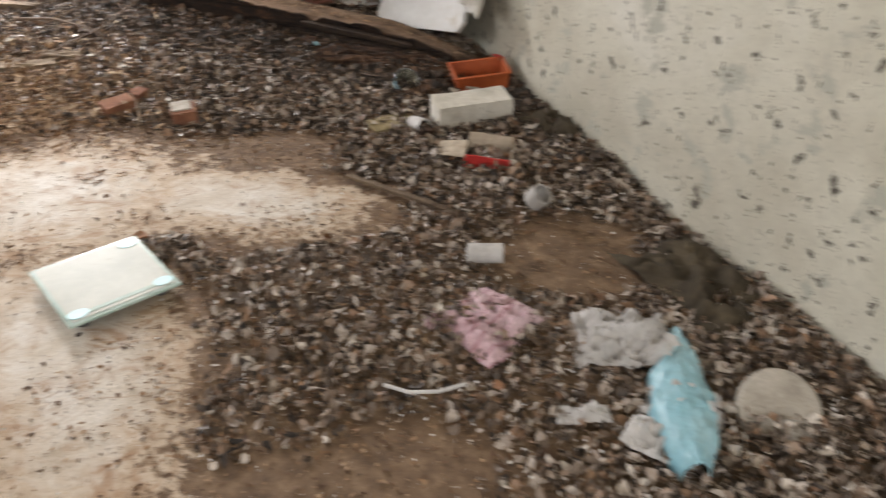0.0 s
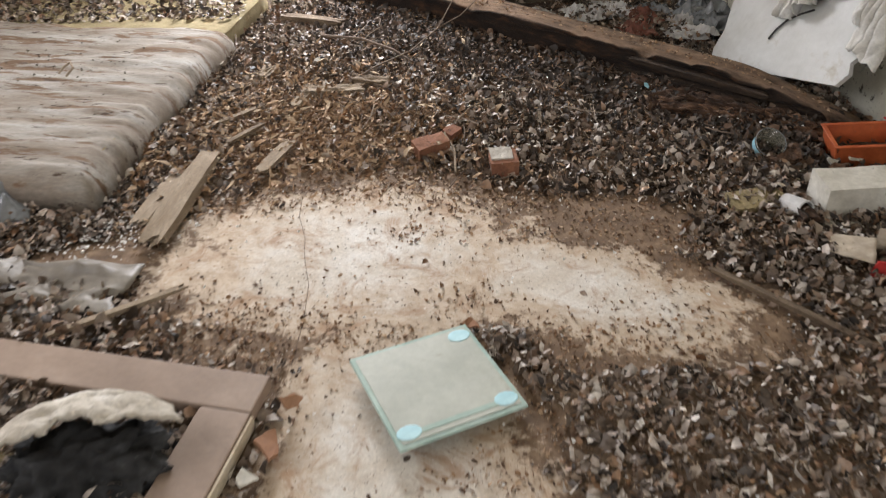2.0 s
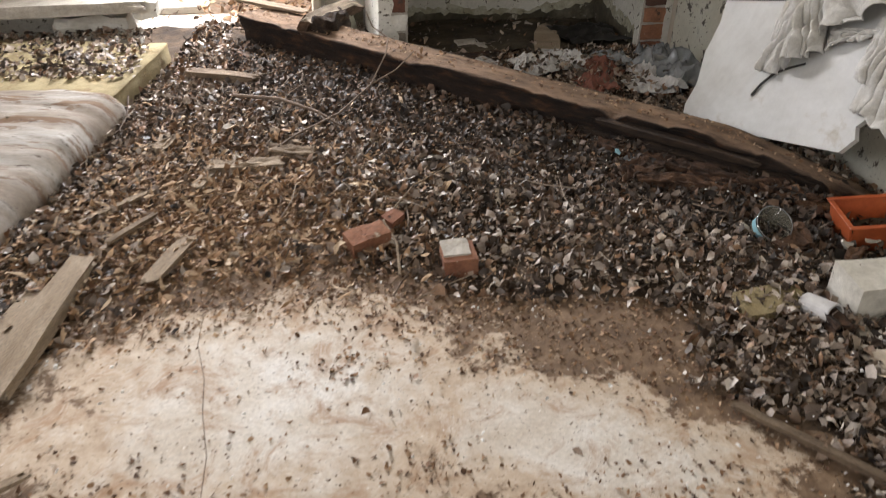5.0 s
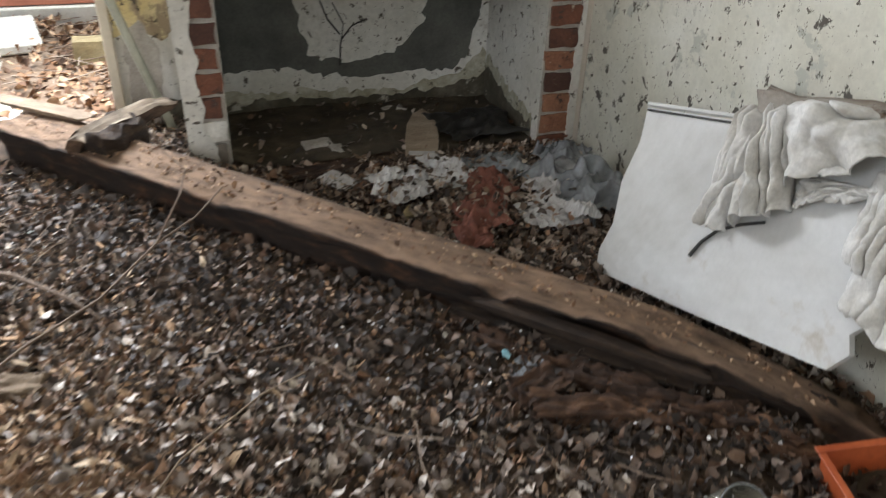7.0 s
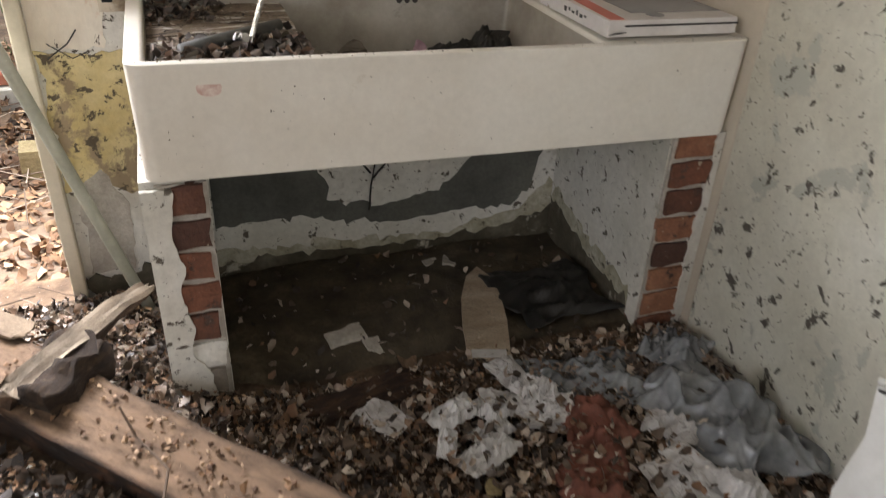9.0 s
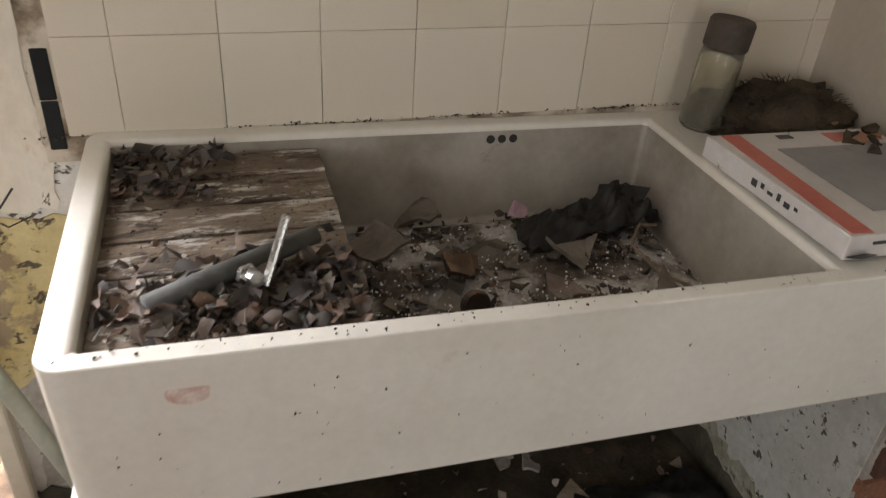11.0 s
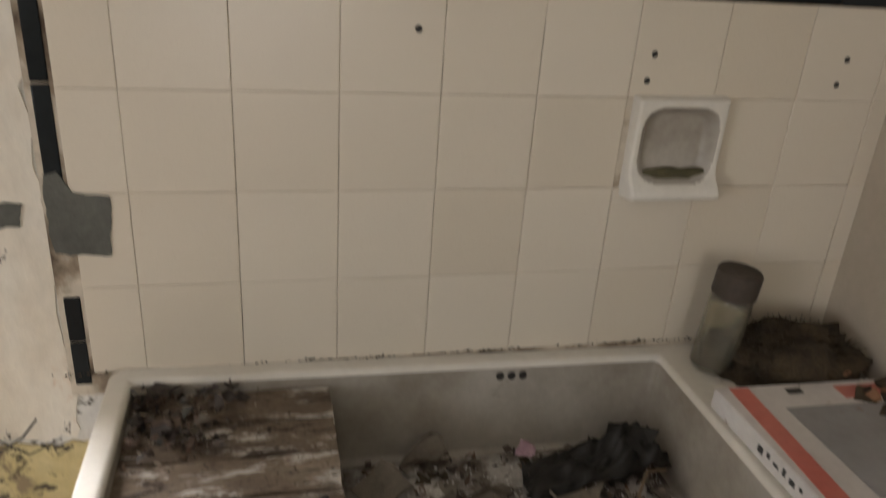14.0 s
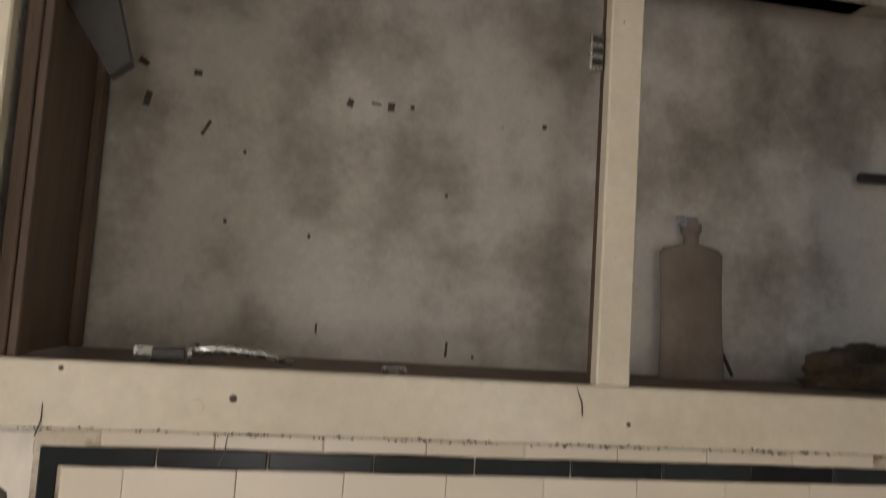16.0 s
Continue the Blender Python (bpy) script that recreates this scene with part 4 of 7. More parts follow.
def draining_board():
    d = thing("draining_board", pose(0.378, 4.70, 0.775), "warped slatted pine draining board, filthy, over the sink", "draining board")
    n = 6
    w = 0.492 / n
    for k in range(n):
        bm = lump((0.312, w - 0.005, 0.03), 5, 0.0025, 25, k * 3.1, (0, -0.246 + (k + 0.5) * w, 0.028 + 0.001 * (k % 2)))
        part("slat", bm, M_wood_drain, d)
    part("end_batten", lump((0.022, 0.49, 0.05), 4, 0.002, 20, 4, (0.148, 0, -0.002)), M_wood_drain, d)
    part("end_batten", lump((0.022, 0.49, 0.05), 4, 0.002, 20, 9, (-0.135, 0, -0.002)), M_wood_drain, d)


draining_board()


def pier(name, x0, x1, bx0, bx1, coat, label):
    """Brick pier with plaster left on part of its front."""
    p = thing(name, pose((x0 + x1) / 2, 4.692, 0), label, "pier")
    ox = -(x0 + x1) / 2
    core = boxed((x1 - x0, 0.545, 0.612), (0, 0.0345, 0.306))
    part("plaster_core", core, M_whitewash, p)
    part("mortar_face", boxed((bx1 - bx0, 0.012, 0.60), ((bx0 + bx1) / 2 + ox, -0.24, 0.305)), M_mortar, p)
    course = 0.0765
    for k in range(8):
        long = k % 2 == 0
        w = (bx1 - bx0) - (0.006 if long else 0.014)
        bm = lump((w, 0.10, 0.063), 3, 0.007, 24, k * 2.3 + x0)
        ob = part("brick", bm, M_grime if x0 < 1 and k < 2 else M_block if x0 < 1 and k == 2 else M_brick, p)
        ob.location = ((bx0 + bx1) / 2 + ox + random.uniform(-0.004, 0.004), -0.205, 0.036 + k * course)
    for i, outline in enumerate(coat):
        c = part("plaster_coat", skin([(q[0] + ox, *q[1:]) for q in outline], 0.012, 0.009, i * 3.3 + x0, 0.012), M_whitewash, p)
        c.location = (0, -0.247, 0)
    return p


pier("sink_pier", 0.178, 0.305, 0.205, 0.303, [[(0.178, 0.0, 1), (0.262, 0.0), (0.268, 0.14), (0.228, 0.20), (0.244, 0.27), (0.222, 0.36), (0.242, 0.42), (0.226, 0.48), (0.236, 0.60, 1), (0.178, 0.60, 1)]],
     "brick pier with broken white plaster carrying the sink")
pier("sink_pier", 1.368, 1.505, 1.371, 1.492, [[(1.476, 0.0), (1.505, 0.0, 1), (1.505, 0.6, 1), (1.482, 0.6), (1.488, 0.5), (1.474, 0.3)]],
     "red brick pier beside the wall carrying the sink")


def solo(name, bm, material, label, category, m=None, group="", smooth=False):
    ob = part(name, bm, material, None, label, smooth)
    if m is not None:
        ob.matrix_basis = m
    return tagged(ob, label, category, group)


def rumple(w, d, h, n, seed, fold=9.0, sharp=1.0):
    """A crumpled sheet lying on the ground: peaked folds, ragged outline."""
    def place(u, v):
        x, y = (u - 0.5) * w, (v - 0.5) * d
        p = Vector((x * fold + seed, y * fold - seed, seed * 0.7))
        ridge = lambda q: (1 - min(1.0, 2.0 * abs(noise.noise(q)))) ** 1.5
        r = 0.55 * ridge(p) * (0.5 + ridge(p * 0.4)) + 0.4 * ridge(p * 2.1 + Vector((3, 1, 0))) + 0.2 * ridge(p * 4.7)
        edge = min(1.0, 4.5 * min(u, 1 - u, v, 1 - v) + 0.12)
        q = noise.noise_vector(Vector((x * 7 + seed, y * 7, seed)))
        rim = 1 - edge
        return Vector((x + q.x * 0.17 * w * (0.4 + rim), y + q.y * 0.17 * d * (0.5 + rim), 0.004 + h * r * (0.3 + 0.7 * edge)))
    return sheet(n, n, place)


def shard(r, seed, t=0.004):
    """A broken flat piece with an uneven outline."""
    rnd = random.Random(seed)
    k = rnd.randint(4, 6)
    bm = bmesh.new()
    bend = rnd.uniform(-0.7, 0.7)
    corner = []
    for i in range(k):
        a = 2 * math.pi * (i + rnd.uniform(-0.38, 0.38)) / k
        q = r * rnd.uniform(0.45, 1.2)
        corner.append(Vector((q * math.cos(a), q * math.sin(a) * 0.8, 0)))
    ring = []
    for i in range(k):
        for t0 in (0.0, 0.35, 0.7):
            p = corner[i].lerp(corner[(i + 1) % k], t0)
            p += Vector((rnd.uniform(-1, 1), rnd.uniform(-1, 1), 0)) * r * 0.06
            p.z = bend * p.x * p.x / r + rnd.uniform(-0.03, 0.03) * r
            ring.append(bm.verts.new(p))
    f = bm.faces.new(ring)
    got = bmesh.ops.extrude_face_region(bm, geom=[f])
    for v in got["geom"]:
        if isinstance(v, bmesh.types.BMVert):
            v.co.z += t
    bmesh.ops.recalc_face_normals(bm, faces=bm.faces)
    return bm


def fractured(length, w, h, seed, cuts=14, split=0.35):
    """A length of split timber along x with a torn, tapering end and long grain ridges."""
    bm = bmesh.new()
    bmesh.ops.create_cube(bm, size=1.0)
    bmesh.ops.subdivide_edges(bm, edges=[e for e in bm.edges if abs(e.verts[0].co.x - e.verts[1].co.x) > 0.5], cuts=cuts)
    bmesh.ops.subdivide_edges(bm, edges=[e for e in bm.edges if abs(e.verts[0].co.x - e.verts[1].co.x) < 0.01], cuts=3, use_grid_fill=True)
    for v in bm.verts:
        u = v.co.x
        end = max(0.0, abs(u) - 0.5 + split) / split if split else 0
        grain = noise.noise(Vector((u * 1.5, v.co.y * 9 + seed, v.co.z * 9)))
        v.co = Vector((u * length + end * grain * 0.35 * length * split, v.co.y * w * (1 - 0.35 * end * abs(grain)), v.co.z * h * (1 - 0.3 * end)))
        v.co += noise.noise_vector(Vector((v.co.x * 6, v.co.y * 40, v.co.z * 40 + seed))) * 0.12 * min(w, h)
    return bm


def crumbled(length, w, h, seed):
    """A decayed chunk, split along its grain into uneven ridges."""
    bm = lump((length, w, h), 9, 0.0, 15, seed)
    for v in bm.verts:
        g = noise.noise(Vector((v.co.x * 14 + seed, v.co.y * 75, v.co.z * 75)))
        k = noise.noise(Vector((v.co.x * 55 + seed, v.co.y * 55, v.co.z * 55)))
        v.co.x *= 1 + 0.30 * g
        v.co.y *= 1 + 0.50 * g + 0.4 * k
        v.co.z *= 1 + 0.65 * g + 0.5 * k
    return bm


# ---- things on the near floor ----
def bathroom_scale():
    s = thing("bathroom_scale", pose(-0.135, 1.861, 0.004, 0, 0, 19.5), "square glass bathroom scale, dusty, lying on bare concrete", "scale")
    part("glass_plate", boxed((0.284, 0.284, 0.008), (0, 0, 0.03), bevel=0.003, segments=2), M_glass_edge, s)
    part("film", boxed((0.262, 0.262, 0.001), (0, 0, 0.0352)), M_scale_pan, s, "dusty frosted weighing surface")
    part("display_strip", boxed((0.262, 0.012, 0.0012), (0, -0.112, 0.0362)), M_glass_edge, s)
    for i, (x, y) in enumerate(((-0.1, -0.1), (0.1, -0.1), (-0.1, 0.1), (0.1, 0.1))):
        if i != 2:
            pad = lathe([(0.026, 0), (0.026, 0.001), (0.024, 0.0016)], 24)
            ob = part("pad", pad, M_blue_pad, s, "pale blue oval pad")
            ob.matrix_basis = pose(x * 1.08, y * 1.08, 0.0358) @ Matrix.Diagonal((1.0, 0.72, 1, 1))
        foot = part("foot", lathe([(0.018, 0), (0.022, 0.004), (0.022, 0.022), (0.016, 0.026)], 16), M_lead, s)
        foot.location = (x, y, 0)
    part("load_bar", boxed((0.03, 0.22, 0.014), (0, 0, 0.018), bevel=0.003), M_lead, s)


bathroom_scale()


def fallen_frame():
    f = thing("fallen_window_frame", pose(-0.478, 1.903, 0.012, 1.0, -0.6, -17.4), "mauve-brown painted timber frame lying on leaf litter", "window frame")
    part("top_rail", boxed((1.25, 0.105, 0.034), (-0.625, -0.0525, 0.02), bevel=0.004, segments=2), M_frame, f)
    part("stile", boxed((0.108, 1.25, 0.034), (-0.054, -0.732, 0.02), bevel=0.004, segments=2), M_frame, f)
    part("rebate", boxed((0.05, 1.2, 0.02), (-0.143, -0.76, 0.008), bevel=0.003), M_frame, f)
    part("rebate", boxed((1.04, 0.012, 0.02), (-0.68, -0.112, 0.008), bevel=0.002), M_rot, f)
    part("split_edge", ragged(boxed((0.007, 1.25, 0.03), (0.0035, -0.735, 0.018), bevel=0.001), 0.002, 30), M_frame_edge, f, "bare splintered wood edge")


fallen_frame()


def charred_heap():
    bm = bmesh.new()
    bmesh.ops.create_icosphere(bm, subdivisions=5, radius=1.0)
    for v in bm.verts:
        n = v.co.normalized()
        k = 1 + 0.30 * noise.noise(n * 1.7 + Vector((3, 1, 5))) + 0.24 * noise.noise(n * 5) + 0.14 * noise.noise(n * 12)
        v.co = Vector((n.x * 0.145 * k, n.y * 0.105 * k, max(-0.01, n.z * 0.085 * k)))
    solo("charred_cushion", bm, M_char, "charred black fibre cushion inside the fallen frame", "cushion", pose(-0.80, 1.70, 0.02, 0, 0, 12), smooth=True)

    def drape(u, v):
        a = math.radians(5 + 165 * u)
        wob = noise.noise(Vector((u * 5, v * 4, 2)))
        r = 0.035 + 0.125 * v * (1 + 0.25 * noise.noise(Vector((u * 7, 0, 1))))
        return Vector((math.cos(a) * r * 1.15, math.sin(a) * r * 0.85, 0.006 + 0.118 * math.sqrt(max(0.0, 1 - (r / 0.19) ** 2)) + 0.014 * wob + 0.010 * noise.noise(Vector((u * 16, v * 11, 0)))))
    ob = solo("fleece_scrap", sheet(40, 14, drape), M_fleece, "scorched white fleece draped over the charred cushion", "cloth", pose(-0.80, 1.695, 0.025, 0, 0, 12), smooth=True)
    thick(ob, 0.008)


charred_heap()

solo("fibreboard_sheet", ragged(boxed((0.34, 0.62, 0.012), bevel=0.003), 0.002, 8), M_foam, "pale cream panel lying inside the fallen frame", "panel", pose(-1.17, 1.50, 0.014, 0, 0, -13))
solo("fibreboard_sheet", ragged(boxed((0.40, 0.20, 0.01), bevel=0.003), 0.002, 8), M_scourer, "dark mossy board inside the fallen frame", "panel", pose(-1.12, 1.92, 0.014, 0, 2, -16))


def mattress():
    m = thing("mattress", pose(-1.56, 3.76, 0, 0, 0, -12), "stained old mattress with torn cover, lying on the floor", "mattress")
    core = bmesh.new()
    bmesh.ops.create_cube(core, size=1.0)
    bmesh.ops.subdivide_edges(core, edges=core.edges[:], cuts=16, use_grid_fill=True)
    for v in core.verts:
        x, y, z = v.co.x * 1.40, v.co.y * 1.80, v.co.z
        sag = 0.012 * noise.noise(Vector((x * 2, y * 2, 0)))
        v.co = Vector((x, y, 0.062 + z * 0.118 + sag)) + noise.noise_vector(Vector((x * 6, y * 6, z * 3))) * 0.008
    part("foam_core", core, M_foam, m, "exposed yellow foam", smooth=True)

    def cover(u, v):
        x = -0.74 + 1.49 * u
        y = -0.97 + 1.25 * v
        fold = 0.007 * math.sin(46 * y + 3.5 * noise.noise(Vector((x * 2.2, y * 3, 1)))) * max(0.0, 0.2 + noise.noise(Vector((x * 2, y * 2, 4))))
        fold += 0.016 * abs(noise.noise(Vector((x * 2.5, y * 13, 0)))) + 0.010 * abs(noise.noise(Vector((x * 6, y * 26, 5))))
        e = min(1.0, (1 - u) / 0.055, v / 0.068)
        z = 0.128 + fold
        if e < 1:
            z = 0.02 + (z - 0.02) * math.sqrt(max(0.0, 1 - (1 - e) ** 2))
        tear = 0.05 * noise.noise(Vector((x * 5, 0, 7))) * v
        return Vector((x + 0.012 * noise.noise(Vector((y * 7, z * 9, 2))), y + tear, z))
    ob = part("cover", sheet(90, 108, cover), M_mattress, m, "wrinkled grey-white cover with brown stains", smooth=True)
    thick(ob, 0.006)


mattress()
solo("curled_strip", tube([(0, 0, 0), (0.02, 0.03, 0.02), (0.005, 0.055, 0.03), (-0.02, 0.05, 0.015), (-0.03, 0.02, 0.004)], 0.004, 7), M_plank, "curled pale bark strip on the mattress", "debris", pose(-1.30, 3.42, 0.142))


def lintel():
    s = thing("fallen_board", pose(-1.52, 4.78, 0.215, 0, -2.0, -3), "pale dusty timber board lying across the mattress end", "board")
    part("plank", fractured(1.5, 0.26, 0.05, 4.0, 14, 0.05), M_mortar, s)
    part("broken_end", lump((0.10, 0.16, 0.07), 4, 0.02, 14, 3, (0.74, -0.02, -0.02)), M_block, s)


lintel()
solo("support_rubble", lump((0.30, 0.22, 0.19), 4, 0.03, 9, 12, (-1.0, 4.80, 0.09)), M_block, "pale rubble under the fallen board", "rubble")

# planks and splinters
for k, (x0, y0, x1, y1, w, h, z, sd, lb) in enumerate((
        (-0.835, 2.47, -0.755, 2.95, 0.07, 0.035, 0.035, 1.0, "short broken weathered plank on the floor"),
        (-0.90, 2.60, -0.83, 2.90, 0.05, 0.02, 0.018, 2.0, "thin grey splintered batten on the floor"),
        (-0.582, 2.85, -0.50, 3.05, 0.045, 0.014, 0.03, 3.0, "small pale split wood piece on leaves"),
        (-0.60, 4.30, -0.34, 4.19, 0.05, 0.03, 0.06, 4.0, "pale weathered stick lying on leaf litter"),
        (-0.50, 3.30, -0.44, 3.46, 0.035, 0.014, 0.05, 5.0, "small orange-brown wood splinter on leaves"),
        (-0.56, 3.52, -0.44, 3.44, 0.03, 0.012, 0.05, 6.0, "small pale wood splinter on leaves"),
        (-0.80, 3.12, -0.62, 3.30, 0.02, 0.012, 0.05, 7.0, "thin split lath on leaves"),
        (-0.70, 3.02, -0.60, 3.15, 0.018, 0.01, 0.05, 7.6, "thin split lath on leaves"),
        (0.62, 2.22, 0.86, 1.90, 0.02, 0.012, 0.02, 8.0, "thin brown lath on the floor"),
        (-1.00, 2.10, -0.72, 2.26, 0.018, 0.012, 0.03, 9.0, "grey branch on soil beside the fallen frame"))):
    L = math.hypot(x1 - x0, y1 - y0)
    solo("wood_splinter", fractured(L, w, h, sd * 3.7, 8, 0.3), M_plank, lb, "wood", pose((x0 + x1) / 2, (y0 + y1) / 2, z, 0, 0, math.degrees(math.atan2(y1 - y0, x1 - x0))), "splinters on the floor")

for k, (x, y, L, w, h, a, z) in enumerate(((1.10, 2.76, 0.12, 0.035, 0.02, 70, 0.05), (1.06, 2.72, 0.10, 0.05, 0.02, 20, 0.045), (0.965, 2.42, 0.11, 0.04, 0.02, 85, 0.05), (1.20, 2.66, 0.08, 0.03, 0.02, 40, 0.04), (0.90, 3.12, 0.20, 0.05, 0.03, -12, 0.05), (0.84, 3.20, 0.12, 0.06, 0.04, 20, 0.05), (1.02, 3.08, 0.16, 0.05, 0.03, -40, 0.045), (0.60, 4.36, 0.26, 0.07, 0.02, 14, 0.05), (1.05, 3.10, 0.17, 0.06, 0.045, -42, 0.05), (1.20, 2.96, 0.15, 0.06, 0.04, -50, 0.05), (0.93, 3.22, 0.14, 0.05, 0.04, -36, 0.05), (1.14, 3.02, 0.13, 0.045, 0.035, -25, 0.06), (0.82, 3.36, 0.12, 0.04, 0.03, -48, 0.05), (1.00, 3.17, 0.10, 0.035, 0.03, -60, 0.045), (1.24, 2.90, 0.11, 0.04, 0.03, -20, 0.045), (1.10, 3.00, 0.08, 0.03, 0.03, 10, 0.045), (0.88, 3.27, 0.09, 0.035, 0.025, -10, 0.045), (0.97, 3.07, 0.07, 0.03, 0.02, 40, 0.04), (0.74, 3.46, 0.09, 0.03, 0.02, -30, 0.045), (-0.36, 3.42, 0.20, 0.04, 0.02, 6, 0.05), (-0.22, 3.50, 0.14, 0.05, 0.02, -15, 0.05), (-0.62, 3.62, 0.12, 0.04, 0.02, 75, 0.05))):
    solo("rotten_wood_piece", crumbled(L, w * 1.15, h * 1.25, 70 + k * 1.9), M_plank if x < 0 else M_red_wood, "crumbling tan wood fragment on litter" if x < 0 else "crumbling red-brown wood fragment on litter", "wood", pose(x, y, z, 5, 3, a), "rotten wood fragments")

# bricks lying loose
solo("broken_brick", lump((0.086, 0.085, 0.052), 3, 0.005, 20, 3), M_brick, "half red brick with mortar on top", "brick", pose(0.178, 2.825, 0.032, 4, -3, -3), "loose bricks")
solo("mortar_crust", lump((0.070, 0.07, 0.007), 3, 0.004, 25, 5), M_mortar, "pale mortar crust on the half brick", "mortar", pose(0.171, 2.835, 0.060, 4, -3, -3))
solo("broken_brick", lump((0.11, 0.06, 0.045), 3, 0.009, 18, 8), M_brick, "broken pinkish red brick lying in leaves", "brick", pose(-0.04, 2.955, 0.034, 6, -8, 18), "loose bricks")
solo("broken_brick", lump((0.05, 0.04, 0.03), 2, 0.006, 24, 18), M_brick, "small red brick fragment in leaves", "brick", pose(0.04, 3.04, 0.04, 6, -8, 40), "loose bricks")


def building_block():
    solo("white_block", lump((0.285, 0.12, 0.115), 7, 0.006, 14, 21), M_block, "dirty white lightweight building block on leaves", "block", pose(1.175, 2.47, 0.066, 3, -2, -3))


building_block()


def planter():
    p = thing("plastic_planter", pose(1.35, 2.765, 0.012, 4, -6, -12), "empty terracotta plastic planter trough on leaves", "planter")
    w, d, h, t = 0.205, 0.13, 0.098, 0.006
    part("side", boxed((w, t, h), (0, -d / 2, h / 2), (7, 0, 0), 0.001), M_orange, p)
    part("side", boxed((w, t, h), (0, d / 2, h / 2), (-7, 0, 0), 0.001), M_orange, p)
    part("side", boxed((t, d, h), (-w / 2, 0, h / 2), (0, -7, 0), 0.001), M_orange, p)
    part("side", boxed((t, d, h), (w / 2, 0, h / 2), (0, 7, 0), 0.001), M_orange, p)
    part("base", boxed((w - 0.008, d - 0.008, t), (0, 0, 0.004)), M_orange, p)
    bm = bmesh.new()
    for sx, sy, cx, cy in ((w + 0.03, 0.014, 0, d / 2 + 0.008), (w + 0.03, 0.014, 0, -d / 2 - 0.008), (0.014, d, w / 2 + 0.008, 0), (0.014, d, -w / 2 - 0.008, 0)):
        block(bm, (sx, sy, 0.005), (cx, cy, h - 0.001), bevel=0.001)
    part("rim", bm, M_orange, p)
    part("soil", lump((w - 0.014, d - 0.014, 0.03), 6, 0.008, 30, 3, (0, 0, 0.018)), M_soil, p, "dry soil and leaf crumbs")


planter()
solo("red_fragment", ragged(boxed((0.06, 0.03, 0.006), bevel=0.002), 0.003, 30), M_red, "small faded red plastic piece", "plastic", pose(1.46, 2.83, 0.12, 10, 20, 30))


def plastic_cup():
    c = thing("plastic_cup", pose(1.035, 2.835, 0.022, 38, -18, 20), "clear plastic cup with blue band, lying in litter", "cup")
    part("wall", lathe([(0.034, 0), (0.036, 0.004), (0.05, 0.085), (0.048, 0.085), (0.034, 0.006)], 28), M_jar, c, smooth=True)
    part("rim", lathe([(0.0495, 0.084), (0.0508, 0.0855), (0.0495, 0.087), (0.0482, 0.0855)], 28, None, False), M_plastic, c)
    ob = part("band", sheet(8, 3, lambda u, v: Vector((math.cos(2.2 + u * 1.2) * (0.0465 + 0.004 * v), math.sin(2.2 + u * 1.2) * (0.0465 + 0.004 * v), 0.052 + 0.026 * v))), M_blue_bag, c, "light blue printed band")
    thick(ob, 0.001)


plastic_cup()
solo("foam_piece", lump((0.16, 0.085, 0.026), 7, 0.010, 14, 31), M_foam, "torn piece of yellow sponge foam", "foam", pose(0.875, 2.515, 0.035, 3, -4, 4))
for k, (x, y, r, L, rz, rx, lb) in enumerate(((0.948, 2.49, 0.027, 0.085, 12, 76, "white cardboard tube lying on leaves"), (0.80, 1.655, 0.028, 0.10, 62, 84, "white plastic cup lying on leaves"), (1.11, 1.85, 0.035, 0.05, 30, 40, "grubby white plastic tub on leaves"))):
    solo("white_tube", lathe([(r * 0.93, 0), (r, 0.002), (r * 1.02, L), (r * 0.85, L), (r * 0.82, 0.01)], 22), M_paper, lb, "tube", pose(x, y, 0.04, rx, 0, rz), smooth=False)


def torn_carton():
    c = thing("torn_carton", pose(1.092, 2.145, 0.022, 6, 3, -30), "torn open carton with one red side, lying on litter", "carton")
    L, D, H, t = 0.15, 0.11, 0.068, 0.004
    for name, size, at, turn, m, lb in (
            ("front_side", (L, t, H), (0, -D / 2, H / 2), (9, 0, 0), M_red, "bright red printed side"), ("back_side", (L, t, H + 0.012), (0, D / 2, H / 2 + 0.006), (-14, 0, 0), M_card, ""),
            ("end_side", (t, D, H), (L / 2, 0, H / 2), (0, 8, 0), M_card, ""), ("base", (L, D, t), (0, 0, 0.003), (0, 0, 0), M_card, "")):
        bm = boxed(size, at, turn)
        bmesh.ops.subdivide_edges(bm, edges=bm.edges[:], cuts=3, use_grid_fill=True)
        part(name, ragged(bm, 0.004, 22, size[0] * 40), m, c, lb)
    flap = sheet(14, 10, lambda u, v: Vector((-L / 2 - 0.11 * u, (v - 0.5) * D * (1 - 0.25 * u) + 0.03 * u, 0.050 - 0.030 * u - 0.020 * u * math.sin(v * 3) + 0.006 * noise.noise(Vector((u * 4, v * 4, 2))))))
    thick(part("flap", flap, M_card, c, "pale bent card flap", smooth=True), 0.003)
    part("liner", rumple(0.11, 0.075, 0.035, 22, 6.0, 22), M_paper, c, "crumpled grey paper").location = (0.012, 0.005, 0.006)


